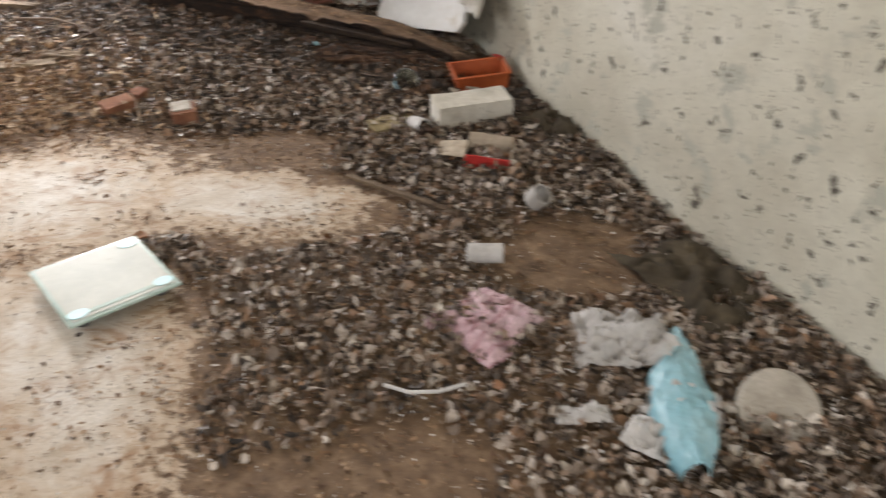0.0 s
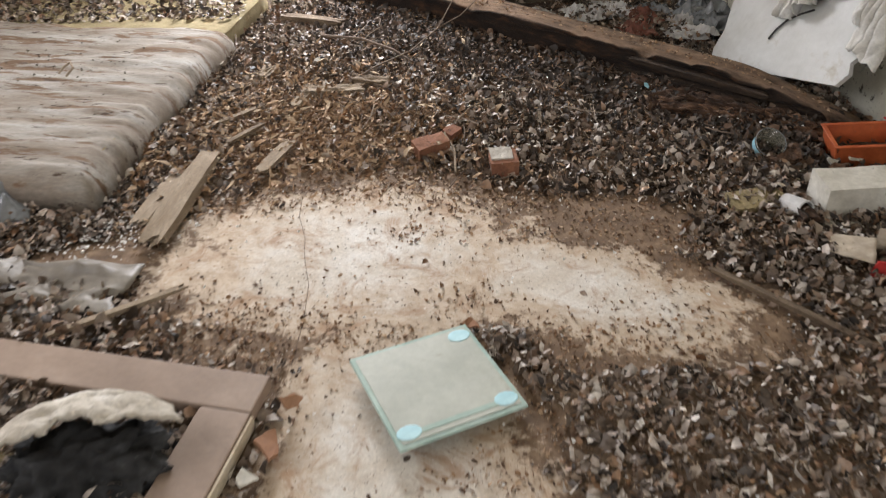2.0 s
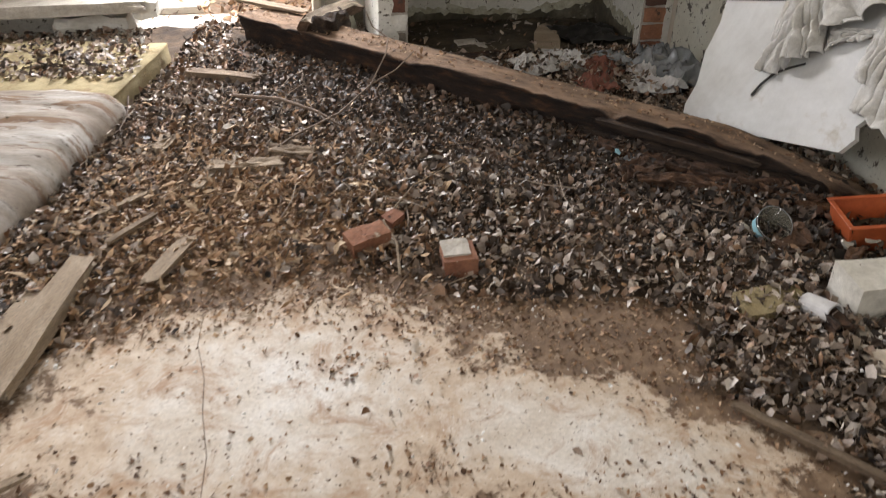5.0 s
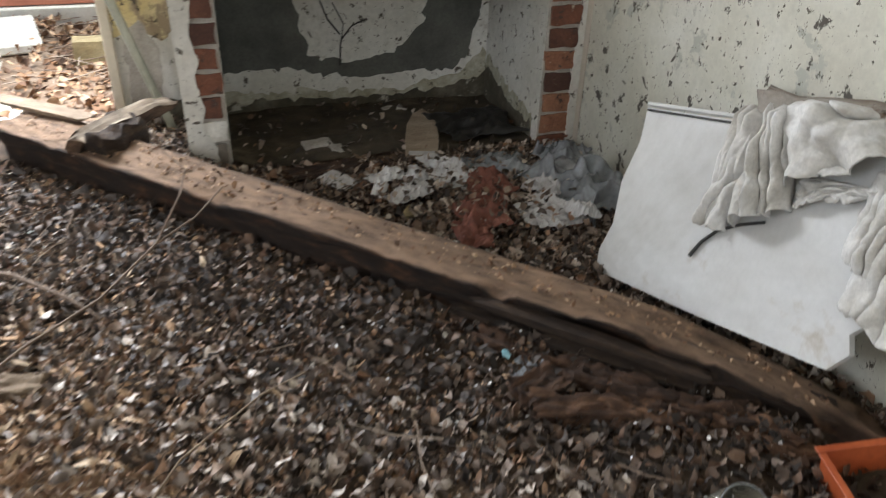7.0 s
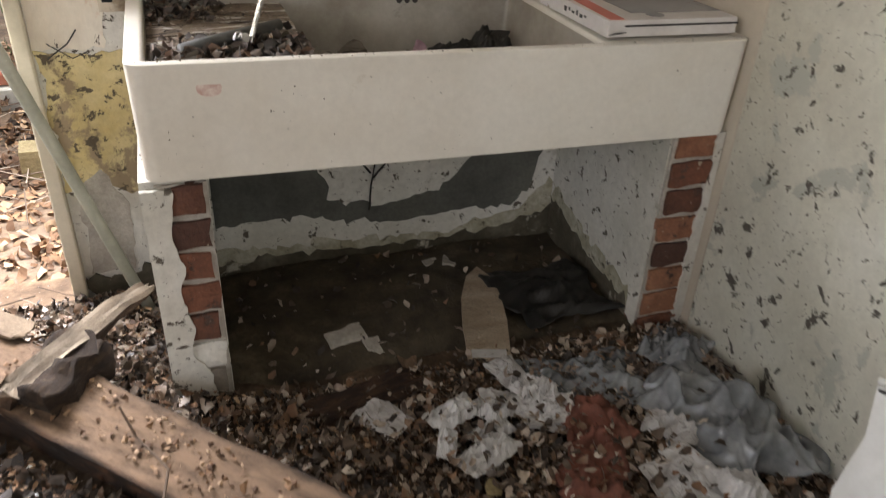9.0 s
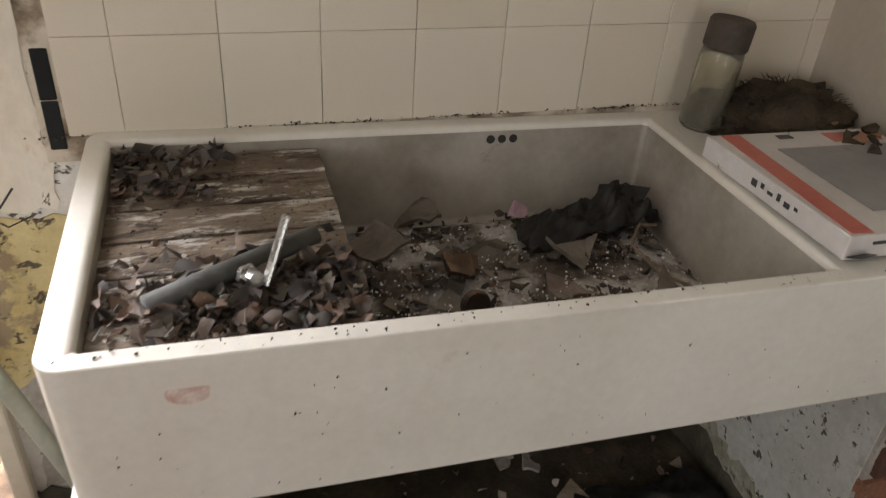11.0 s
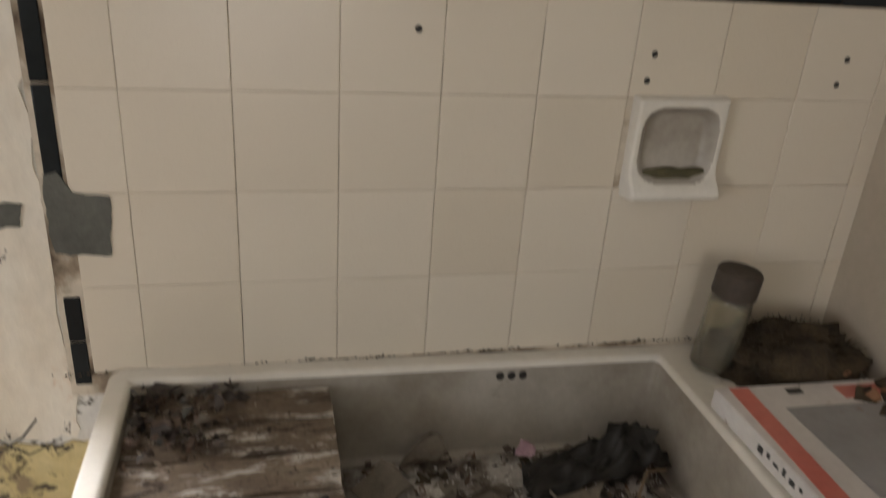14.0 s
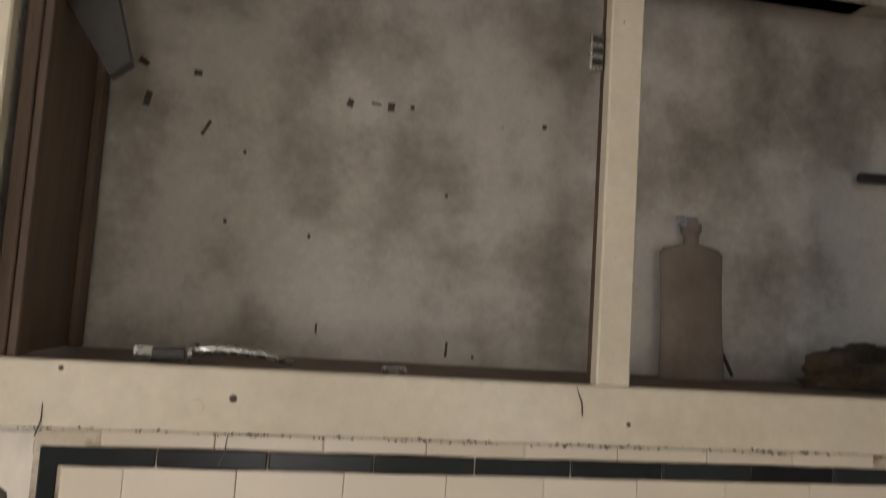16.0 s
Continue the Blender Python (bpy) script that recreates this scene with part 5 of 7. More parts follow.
torn_carton()
for k, (x, y, z, r, rx, rz, m, lb) in enumerate((
                (1.02, 2.37, 0.03, 0.05, 10, 30, M_mortar, "greyish mortar shard beside the block"), (1.09, 2.36, 0.03, 0.035, 10, 80, M_block, "small pale shard beside the block"),
        (1.20, 2.70, 0.05, 0.03, 35, 20, M_block, "small white plaster lump on litter"), (1.12, 2.66, 0.04, 0.022, 35, 60, M_block, "small white plaster lump on litter"),
        (1.28, 2.70, 0.05, 0.03, 15, 120, M_block, "small white plaster lump on litter"), (1.05, 2.62, 0.035, 0.024, 5, 60, M_foam, "small yellow foam crumb on litter"),
        (-0.44, 1.84, 0.03, 0.03, 40, 30, M_tan_shard, "curved orange-brown leaf-like shard beside the frame"), (-0.47, 1.72, 0.025, 0.045, 12, 70, M_tan_shard, "pinkish broken pottery piece beside the frame"),
        (-0.51, 1.66, 0.025, 0.03, 12, 10, M_block, "pale broken pottery piece beside the frame"), (-0.03, 2.06, 0.02, 0.028, 20, 50, M_tan_shard, "orange-brown pottery piece behind the scale"),
        (-0.80, 1.55, 0.03, 0.035, 10, 40, M_tan_shard, "rust coloured leaf-shaped shard in ash"), (-0.72, 1.56, 0.03, 0.022, 10, 90, M_orange, "orange shard in ash"),
        (0.66, 1.16, 0.03, 0.025, 10, 90, M_tan_shard, "orange shard among leaves"), (0.70, 3.42, 0.06, 0.022, 30, 30, M_block, "pale stone chip at the beam foot"), (-0.42, 3.70, 0.06, 0.045, 25, 40, M_mortar, "crumpled grey-white scrap on leaves"))):
    solo("shard", shard(r, 100 + k, r * 0.22), m, lb, "shard", pose(x, y, z, rx, rx * 0.4, rz), "shards on the floor")


def cloth_heap(name, x, y, z, w, d, h, turn, seed, m, label, category, n=26, fold=9.0, t=0.002):
    ob = solo(name, rumple(w, d, h, n, seed, fold), m, label, category, pose(x, y, z, 0, 0, turn), smooth=m is not M_paper)
    return thick(ob, t)


cloth_heap("pink_cloth", 0.735, 1.375, 0.018, 0.25, 0.21, 0.045, 20, 3.0, M_striped, "crumpled faded pink striped cloth on leaves", "cloth", 34, 14)
cloth_heap("plastic_sheet", -1.10, 2.31, 0.01, 0.46, 0.22, 0.05, -8, 5.0, M_film, "dull taupe plastic sheet crumpled on the floor", "plastic sheet", 36, 5)
cloth_heap("white_bag", 1.01, 1.17, 0.02, 0.26, 0.20, 0.09, -25, 7.0, M_paper, "crumpled white plastic bag among leaves", "bag", 34, 9)
cloth_heap("white_bag", 0.97, 0.93, 0.02, 0.22, 0.16, 0.06, 35, 8.0, M_paper, "torn white plastic bag among leaves", "bag", 34, 12)
cloth_heap("white_bag", 0.80, 1.02, 0.02, 0.12, 0.05, 0.03, -25, 9.0, M_paper, "twisted white plastic strip among leaves", "bag", 20, 16)
cloth_heap("dark_bag", 1.42, 2.30, 0.01, 0.18, 0.22, 0.11, 15, 11.0, M_soil, "dark earthy sack against the wall", "sack", 26, 8)
cloth_heap("dark_bag", 1.36, 1.30, 0.0, 0.26, 0.50, 0.10, 5, 12.0, M_soil, "dark earth heaped against the wall", "sack", 26, 7)
cloth_heap("clear_wrapper", 0.84, 3.26, 0.03, 0.10, 0.09, 0.05, 60, 13.0, M_plastic, "clear plastic wrapper with blue print on leaves", "wrapper", 20, 14)
solo("blue_print", shard(0.014, 5, 0.002), M_blue_bag, "light blue printed corner of a wrapper", "wrapper", pose(0.80, 3.30, 0.075, 40, 10, 0))


def blue_bag():
    def place(u, v):
        w = 0.055 * (0.25 + 1.1 * math.sin(math.pi * min(1.0, v * 0.95 + 0.05)) ** 0.8)
        x = (u - 0.5) * 2 * w
        return Vector((x + 0.02 * noise.noise(Vector((v * 4, 0, 1))), (v - 0.5) * 0.42, 0.02 + 0.06 * math.sqrt(max(0, 1 - (2 * u - 1) ** 2)) + 0.02 * abs(noise.noise(Vector((u * 7, v * 16, 3))))))
    thick(solo("blue_bag", sheet(24, 44, place), M_blue_bag, "twisted light blue plastic bag on litter", "bag", pose(1.02, 0.97, 0.0, 0, 0, -30), smooth=True), 0.002)


blue_bag()


def tub_lid():
    solo("tub_lid", lathe([(0.085, 0), (0.09, 0.006), (0.09, 0.02), (0.082, 0.026), (0.02, 0.03)], 32), M_mortar, "round beige plastic tub lid on litter", "lid", pose(1.19, 0.87, 0.05, 28, -18, 0), smooth=False)


tub_lid()
solo("white_wire", tube([(0, 0, 0), (0.04, -0.05, 0.01), (0.10, -0.075, 0.015), (0.17, -0.07, 0.01)], 0.0045, 7), M_paper, "bent white plastic strip among leaves", "strip", pose(0.42, 1.26, 0.025))

# plastic bottles and broken clear sheets beside the mattress
for k, (x, y, w, d, h, a) in enumerate(((-1.34, 2.66, 0.26, 0.20, 0.09, 20), (-1.50, 2.56, 0.26, 0.22, 0.14, -30), (-1.36, 2.42, 0.20, 0.18, 0.06, 60))):
    cloth_heap("clear_plastic_scrap", x, y, 0.01, w, d, h, a, 20.0 + k, M_plastic, "broken clear plastic sheet beside the mattress", "plastic sheet", 30, 4.5, 0.003)


# ---- the fallen beam ----
def beam():
    A, B = Vector((-0.405, 4.645, 0)), Vector((1.42, 2.83, 0))
    axis = (B - A)
    L = axis.length
    turn = math.degrees(math.atan2(axis.y, axis.x))
    b = thing("fallen_beam", pose(A.x, A.y, 0.0, 0, 0, turn), "rotten timber beam lying across the floor on leaves", "beam")
    bm = bmesh.new()
    nx, ring = 130, 40
    rows = []
    for i in range(nx + 1):
        u = i / nx
        x = u * L
        top = 0.192 - 0.034 * u - 0.10 * max(0.0, (u - 0.80) / 0.20) ** 1.3
        w0, w1 = -0.018 * math.sin(math.pi * u), 0.178 - 0.085 * u
        rot = max(0.0, (u - 0.5) / 0.5)
        row = []
        for k in range(ring):
            s = k / ring * 4
            side, f = int(s), s - int(s)
            if side == 0:
                y, z = w0, f * top
            elif side == 1:
                y, z = w0 + f * (w1 - w0), top
            elif side == 2:
                y, z = w1, top * (1 - f)
            else:
                y, z = w1 - f * (w1 - w0), 0.0
            p = Vector((x, y, z))
            g = noise.noise(Vector((x * 2.2, y * 16, z * 34)))
            g2 = noise.noise(Vector((x * 7, y * 40, z * 70 + 5)))
            eat = 0.014 + 0.045 * rot
            if side == 0:
                cave = max(0.0, math.sin(math.pi * f)) * (0.030 + 0.05 * abs(noise.noise(Vector((x * 1.8, 3, 7)))))
                p.y += cave + eat * (0.8 * g + 0.5 * g2)
                p.z += 0.006 * g2
            elif side == 1:
                p.z += 0.007 * g + 0.006 * g2 - 0.006 * abs(noise.noise(Vector((x * 5, y * 50, 9)))) - 0.045 * rot * max(0.0, noise.noise(Vector((x * 3, y * 14, 2)))) 
            else:
                p.y += 0.008 * g2
            chew = max(0.0, noise.noise(Vector((x * 5, 4, 2))) + 0.5 * noise.noise(Vector((x * 17, 4, 2))))
            if side == 1 and f < 0.35:
                p.z -= (0.35 - f) * (0.10 + 0.25 * rot) * chew
            if side == 0 and f > 0.55:
                p.y += (f - 0.55) * (0.08 + 0.16 * rot) * chew
                p.z -= (f - 0.55) * (0.06 + 0.20 * rot) * chew
            if u < 0.03 or u > 0.97:
                p.x += 0.05 * g
            row.append(bm.verts.new(p))
        rows.append(row)
    for a, c in zip(rows, rows[1:]):
        for k in range(ring):
            bm.faces.new((a[k], a[(k + 1) % ring], c[(k + 1) % ring], c[k]))
    bm.faces.new(rows[0])
    bm.faces.new(rows[-1][::-1])
    bmesh.ops.recalc_face_normals(bm, faces=bm.faces)
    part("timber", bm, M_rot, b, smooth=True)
    for k, (x, y, z, l, w, h, a) in enumerate(((1.85, 0.0, 0.07, 0.45, 0.035, 0.03, 2), (1.62, -0.005, 0.035, 0.40, 0.04, 0.04, -2), (2.08, 0.0, 0.075, 0.45, 0.05, 0.03, 3), (2.12, -0.03, 0.03, 0.35, 0.05, 0.03, 6), (1.95, -0.015, 0.12, 0.5, 0.03, 0.022, 1), (2.25, 0.05, 0.085, 0.40, 0.06, 0.03, -2))):
        ob = part("loose_splinter", fractured(l, w, h, 20 + k * 2.1, 8, 0.35), M_dark_rot, b)
        ob.matrix_basis = pose(x, y, z, 8 * (k % 3), 2, a)


beam()
solo("split_plank", fractured(0.38, 0.07, 0.012, 50, 10, 0.3), M_plank, "thin dusty split plank lying on the beam end", "plank", pose(-0.27, 4.735, 0.207, -3, 1, -39))


def broken_slab():
    """A torn board on its edge, one end on the beam, the other against the pier."""
    bm = bmesh.new()
    n, ring = 44, 16
    rows = []
    for i in range(n + 1):
        u = i / n
        high = 0.095 * (1 - 0.35 * u ** 6) * (0.55 + 0.45 * math.sin(math.pi * min(1.0, 0.12 + u))) + 0.030 * noise.noise(Vector((u * 7, 2, 5))) + 0.010 * noise.noise(Vector((u * 23, 2, 5)))
        broad = 0.046 * (1 - 0.3 * u ** 4) + 0.008 * noise.noise(Vector((u * 6, 8, 1)))
        lift = 0.045 * math.sin(math.pi * u * 0.9) + 0.008 * noise.noise(Vector((u * 5, 1, 1)))
        row = []
        for k in range(ring):
            side, f = divmod(k / ring * 4, 1)
            y, z = ((f - 0.5) * broad, 0) if side == 0 else (broad / 2, -f * high) if side == 1 else ((0.5 - f) * broad * 0.6, -high) if side == 2 else (-broad / 2 * (0.6 + 0.4 * f), -(1 - f) * high)
            g = noise.noise(Vector((u * 4, y * 60, z * 80)))
            row.append(bm.verts.new((u * 0.46 + (0.05 * g if i in (0, n) else 0), y + 0.006 * g, z + lift + 0.004 * g)))
        rows.append(row)
    for p, q in zip(rows, rows[1:]):
        for k in range(ring):
            bm.faces.new((p[k], p[(k + 1) % ring], q[(k + 1) % ring], q[k]))
    bm.faces.new(rows[0])
    bm.faces.new(rows[-1][::-1])
    bmesh.ops.recalc_face_normals(bm, faces=bm.faces)
    solo("torn_board", bm, M_torn, "torn pale board on edge across the beam by the pier", "board", pose(-0.115, 4.375, 0.232, 30, 7, 57))
    solo("rotten_lump", lump((0.20, 0.11, 0.075), 9, 0.032, 18, 44), M_dark_rot, "dark rotten wood lump on the beam", "wood", pose(-0.035, 4.44, 0.20, 0, 0, 58), smooth=True)


broken_slab()
solo("bramble_twig", tube([(-0.34, 3.44, 0.05), (-0.20, 3.60, 0.07), (-0.05, 3.74, 0.08), (0.08, 3.90, 0.12), (0.15, 4.00, 0.20), (0.17, 4.08, 0.235), (0.12, 4.15, 0.26), (0.10, 4.18, 0.31)], 0.0038, 6, 0.6), M_twig, "thin dry bramble stem arching over the beam", "twig")
solo("bramble_twig", tube([(0.08, 3.90, 0.12), (0.18, 3.96, 0.15), (0.26, 4.02, 0.20)], 0.003, 6, 0.6), M_twig, "thin dry side shoot against the beam", "twig")
solo("bramble_twig", tube([(0.02, 2.78, 0.03), (0.03, 2.90, 0.05), (0.01, 3.02, 0.05), (0.12, 3.18, 0.07), (0.28, 3.33, 0.06), (0.45, 3.42, 0.05)], 0.004, 6, 0.5), M_plank, "pale bare twig lying on leaves", "twig")
solo("bramble_twig", tube([(-0.42, 4.02, 0.06), (-0.25, 3.88, 0.09), (-0.12, 3.76, 0.08), (-0.05, 3.70, 0.05)], 0.007, 6, 0.6), M_twig, "grey branch lying on leaves", "twig")


# ---- the leaning board with cloth ----
P0, PU, PV = Vector((1.18, 3.605, 0.043)), Vector((0.135, -0.647, 0.150)), Vector((0.154, 0.123, 0.397))
PN = PU.cross(PV).normalized()
if PN.x > 0:
    PN = -PN


def on_board(s, t, off=0.0):
    return P0 + PU * s + PV * t + PN * off


def leaning_board():
    b = thing("leaning_board", Matrix.Translation(P0), "stained white board leaning on the beam against the wall", "board")
    outline = [(0, 0), (0.5, -0.01), (1.0, 0.0), (1.05, 0.10), (1.03, 0.18), (1.10, 0.30), (1.06, 0.42), (1.12, 0.60), (1.09, 0.80), (1.12, 1.0), (0.5, 1.0), (0.0, 1.0), (0.015, 0.80), (-0.015, 0.55), (0.01, 0.30), (-0.02, 0.12)]
    bm = bmesh.new()
    f = bm.faces.new([bm.verts.new(on_board(s, t) - P0) for s, t in outline])
    got = bmesh.ops.extrude_face_region(bm, geom=[f])
    for v in got["geom"]:
        if isinstance(v, bmesh.types.BMVert):
            v.co -= PN * 0.018
    bmesh.ops.recalc_face_normals(bm, faces=bm.faces)
    part("panel", bm, M_laminate, b)
    part("edge_strip", tube([on_board(0.01, 0.985, 0.004) - P0, on_board(0.55, 0.985, 0.004) - P0], 0.0028, 6), M_black_edge, b, "dark rubber edge strip")
    part("top_lip", tube([on_board(0.0, 1.02, 0.0) - P0, on_board(0.6, 1.02, 0.0) - P0], 0.006, 8), M_laminate, b)


leaning_board()
cord = [(0.42, 0.27), (0.45, 0.36), (0.50, 0.44), (0.58, 0.50), (0.66, 0.54)]
solo("string", tube([on_board(s, t, 0.006) for s, t in cord], 0.0045, 6, 0.8), M_black_edge, "thin dark cord hanging over the white board", "cord")


def cloth_flap(top, low, seed, label, pleats, deep):
    """A flap hanging down the board between a gathered top and a torn hem, folds running down it."""
    (a0, a1, at), (b0, b1, c0, c1) = top, low

    def place(u, v):
        ragged = 0.035 * noise.noise(Vector((u * 5, seed, 0))) + 0.012 * noise.noise(Vector((u * 19, seed, 3)))
        w = v + 0.25 * v * (1 - v) * math.sin(seed)
        s = (a0 + (a1 - a0) * u) * (1 - w) + (b0 + (b1 - b0) * u) * w + 0.012 * noise.noise(Vector((v * 6, u * 2, seed)))
        t = at * (1 - v) + (c0 + (c1 - c0) * u + ragged) * v
        wave = u * pleats * 0.8 + 1.3 * noise.noise(Vector((u * 2, v * 1.5, seed)))
        crease = abs(math.sin(wave * math.pi)) ** 0.55
        side = math.sin(math.pi * min(1.0, max(0.0, u))) ** 0.4
        off = 0.006 + deep * side * (0.30 + 0.70 * crease) * (0.8 + 0.5 * noise.noise(Vector((u * 3, v * 3, seed + 4))))
        off += 0.026 * side * abs(noise.noise(Vector((u * 3 + v * 2.5, v * 3 - u * 2, seed)))) + 0.002 * noise.noise(Vector((u * 12, v * 12, seed)))
        if v < 0.10:
            off -= (0.10 - v) * 0.25
        return on_board(s, t, max(off, 0.003))
    thick(solo("draped_cloth", sheet(70, 60, place), M_cloth, label, "cloth", smooth=True), 0.003)


cloth_flap((0.43, 0.55, 1.08), (0.41, 0.53, 0.46, 0.44), 1.0, "creased grey-white cloth strip draped over the leaning board", 1.4, 0.040)
cloth_flap((0.54, 0.66, 1.09), (0.56, 0.73, 0.48, 0.60), 2.3, "dirty white pleated cloth hanging over the leaning board", 3.1, 0.070)
cloth_flap((0.62, 0.92, 1.12), (0.70, 1.02, 0.72, 0.92), 4.6, "dirty white cloth bunched over the board top", 1.5, 0.095)
cloth_flap((0.74, 1.02, 0.80), (0.74, 0.92, 0.64, 0.74), 6.1, "lower fold of dirty white cloth on the board", 1.2, 0.020)
cloth_flap((0.96, 1.16, 0.90), (0.94, 1.10, 0.48, 0.40), 7.0, "torn white cloth hanging beside the board", 2.6, 0.035)
cloth_flap((1.02, 1.22, 0.86), (0.97, 1.20, 0.30, 0.14), 8.4, "torn grey-white cloth hanging beside the board", 3.4, 0.030)
solo("cloth_roll", lump((0.30, 0.055, 0.05), 8, 0.02, 16, 61), M_mattress, "rolled grey-brown rag on the board top", "rag", Matrix.Translation(on_board(0.72, 1.10, 0.0)) @ pose(0, 0, 0, 0, -10, -80), smooth=True)


# ---- under the sink ----
rnd = random.Random(77)
for k in range(22):
    cx, cy, sx, sy = ((0.80, 4.19, 0.13, 0.07), (0.96, 4.24, 0.06, 0.06), (1.20, 3.92, 0.05, 0.09))[0 if k < 10 else 1 if k < 16 else 2]
    q = rnd.uniform(0.07, 0.14)
    cloth_heap("torn_paper", cx + rnd.gauss(0, sx) * 0.8, cy + rnd.gauss(0, sy) * 0.8, 0.045 + rnd.uniform(0, 0.025), q, q * rnd.uniform(0.5, 1.0), rnd.uniform(0.02, 0.045), rnd.uniform(0, 360), 100.0 + 3.3 * k, M_paper, "torn wet white paper on leaves under the sink", "paper", 18, rnd.uniform(14, 26))
for k in range(7):
    q = rnd.uniform(0.10, 0.16)
    cloth_heap("red_rag", 1.04 - 0.025 * k + rnd.gauss(0, 0.02), 4.12 - 0.055 * k, 0.05 + rnd.uniform(0, 0.02), q * 0.8, q, rnd.uniform(0.03, 0.06), rnd.uniform(-30, 40), 200.0 + 4.1 * k, M_red_cloth, "crumpled brick-red rag on leaves", "rag", 22, 15)
cloth_heap("plastic_bag", 1.12, 4.28, 0.035, 0.28, 0.18, 0.06, -10, 41.0, M_plastic, "grey-blue crumpled plastic bag", "bag", 64, 7)
cloth_heap("plastic_bag", 1.35, 4.04, 0.035, 0.27, 0.40, 0.10, 15, 43.0, M_plastic, "cloudy crumpled plastic bag against the wall", "bag", 72, 5.5)
cloth_heap("plastic_bag", 1.40, 4.31, 0.035, 0.16, 0.15, 0.08, 35, 45.0, M_plastic, "cloudy plastic bag by the brick pier", "bag", 60, 10)
# near-black crumpled sheet at the black pit beside the right pier
cloth_heap("black_bag", 1.20, 4.63, 0.045, 0.27, 0.28, 0.05, 5, 47.0, M_black_bag, "flat black crumpled sheet under the sink", "bag", 30, 8)


def tongue_board():
    bm = bmesh.new()
    pts = [(-0.055, -0.20), (0.055, -0.20), (0.062, -0.05), (0.056, 0.06), (0.036, 0.15), (0.0, 0.20), (-0.036, 0.15), (-0.056, 0.05), (-0.06, -0.08)]
    f = bm.faces.new([bm.verts.new((x, y, 0)) for x, y in pts])
    got = bmesh.ops.extrude_face_region(bm, geom=[f])
    for v in got["geom"]:
        if isinstance(v, bmesh.types.BMVert):
            v.co.z += 0.014
    bmesh.ops.recalc_face_normals(bm, faces=bm.faces)
    b = thing("wooden_batten", pose(0.985, 4.61, 0.044, 3, 0, -16), "round-ended grey wooden board under the sink", "board")
    part("board", bm, M_plank, b)
    part("paper_label", boxed((0.09, 0.03, 0.002), (0, -0.185, 0.016)), M_paper, b)


tongue_board()
for k, (x, y, r, m, lb) in enumerate(((0.62, 4.62, 0.05, M_mortar, "flat plaster slab under the sink"), (0.66, 4.54, 0.045, M_mortar, "flat plaster slab under the sink"), (0.98, 4.88, 0.05, M_mortar, "fallen plaster flakes under the sink"), (0.92, 4.90, 0.04, M_mortar, "fallen plaster flakes under the sink"), (1.08, 4.76, 0.03, M_block, "pale plaster chip under the sink"), (0.82, 4.08, 0.022, M_block, "round pale stone on leaves"), (0.78, 4.02, 0.03, M_foam, "yellow-brown scrap on leaves"), (1.24, 3.86, 0.04, M_tan_shard, "orange-brown scrap by the paper"), (0.60, 4.40, 0.06, M_rot, "rusty brown wood scrap on soil"), (0.72, 4.47, 0.05, M_rot, "rusty brown wood scrap on soil"))):
    solo("plaster_shard", shard(r, 300 + k, 0.008), m, lb, "shard", pose(x, y, 0.042, 6 * (k % 3), 5, 47 * k), "shards under the sink")
solo("slate_slab", lump((0.10, 0.05, 0.012), 3, 0.003, 20, 4), M_mortar, "narrow pale plaster strip under the sink", "shard", pose(0.60, 4.60, 0.048, 4, 0, 8))


root = thing("dry_root", pose(0.77, 4.985, 0.20), "dry black root hanging on the wall under the sink", "root")
for k, pts in enumerate((((-0.01, 0, 0.0), (-0.005, -0.004, 0.08), (0.01, 0, 0.16), (-0.03, 0, 0.24)), ((0.0, 0, 0.10), (0.04, -0.004, 0.15), (0.09, 0, 0.17)), ((-0.005, 0, 0.12), (-0.05, -0.003, 0.18), (-0.08, 0, 0.26)))):
    part("stem", tube(pts, 0.0035, 5, 0.6), M_black_edge, root)

# ---- leaning pipe ----
def leaning_pipe():
    p = thing("leaning_pipe", pose(0.09, 4.895, 0.0), "grey-green painted pipe leaning beside the sink", "pipe")
    d = Vector((-0.188, 0.012, 0.65))
    part("tube", tube([d * (0.0 + 0.1 * k) + Vector((0.004 * noise.noise(Vector((k, 0, 0))) + 0.035, 0, 0.01)) for k in range(19)], 0.0155, 14), M_pipe, p, smooth=True)
    c = d * 1.30 + Vector((0.035, 0, 0.01))
    part("coupling", tube([c - d.normalized() * 0.03, c + d.normalized() * 0.03], 0.024, 16), M_lead, p, "dark pipe coupling")


leaning_pipe()
solo("wall_twig", tube([(-0.004, 4.985, 0.70), (0.045, 4.98, 0.735), (0.068, 4.985, 0.765)], 0.0018, 6), M_black_edge, "dry black twig stuck on the plaster", "twig")
solo("wall_twig", tube([(0.0, 4.985, 0.735), (0.05, 4.98, 0.70), (0.085, 4.99, 0.712)], 0.0013, 6), M_black_edge, "dry black twig stuck on the plaster", "twig")


# ---- on and in the sink ----
LEDGE = 0.829


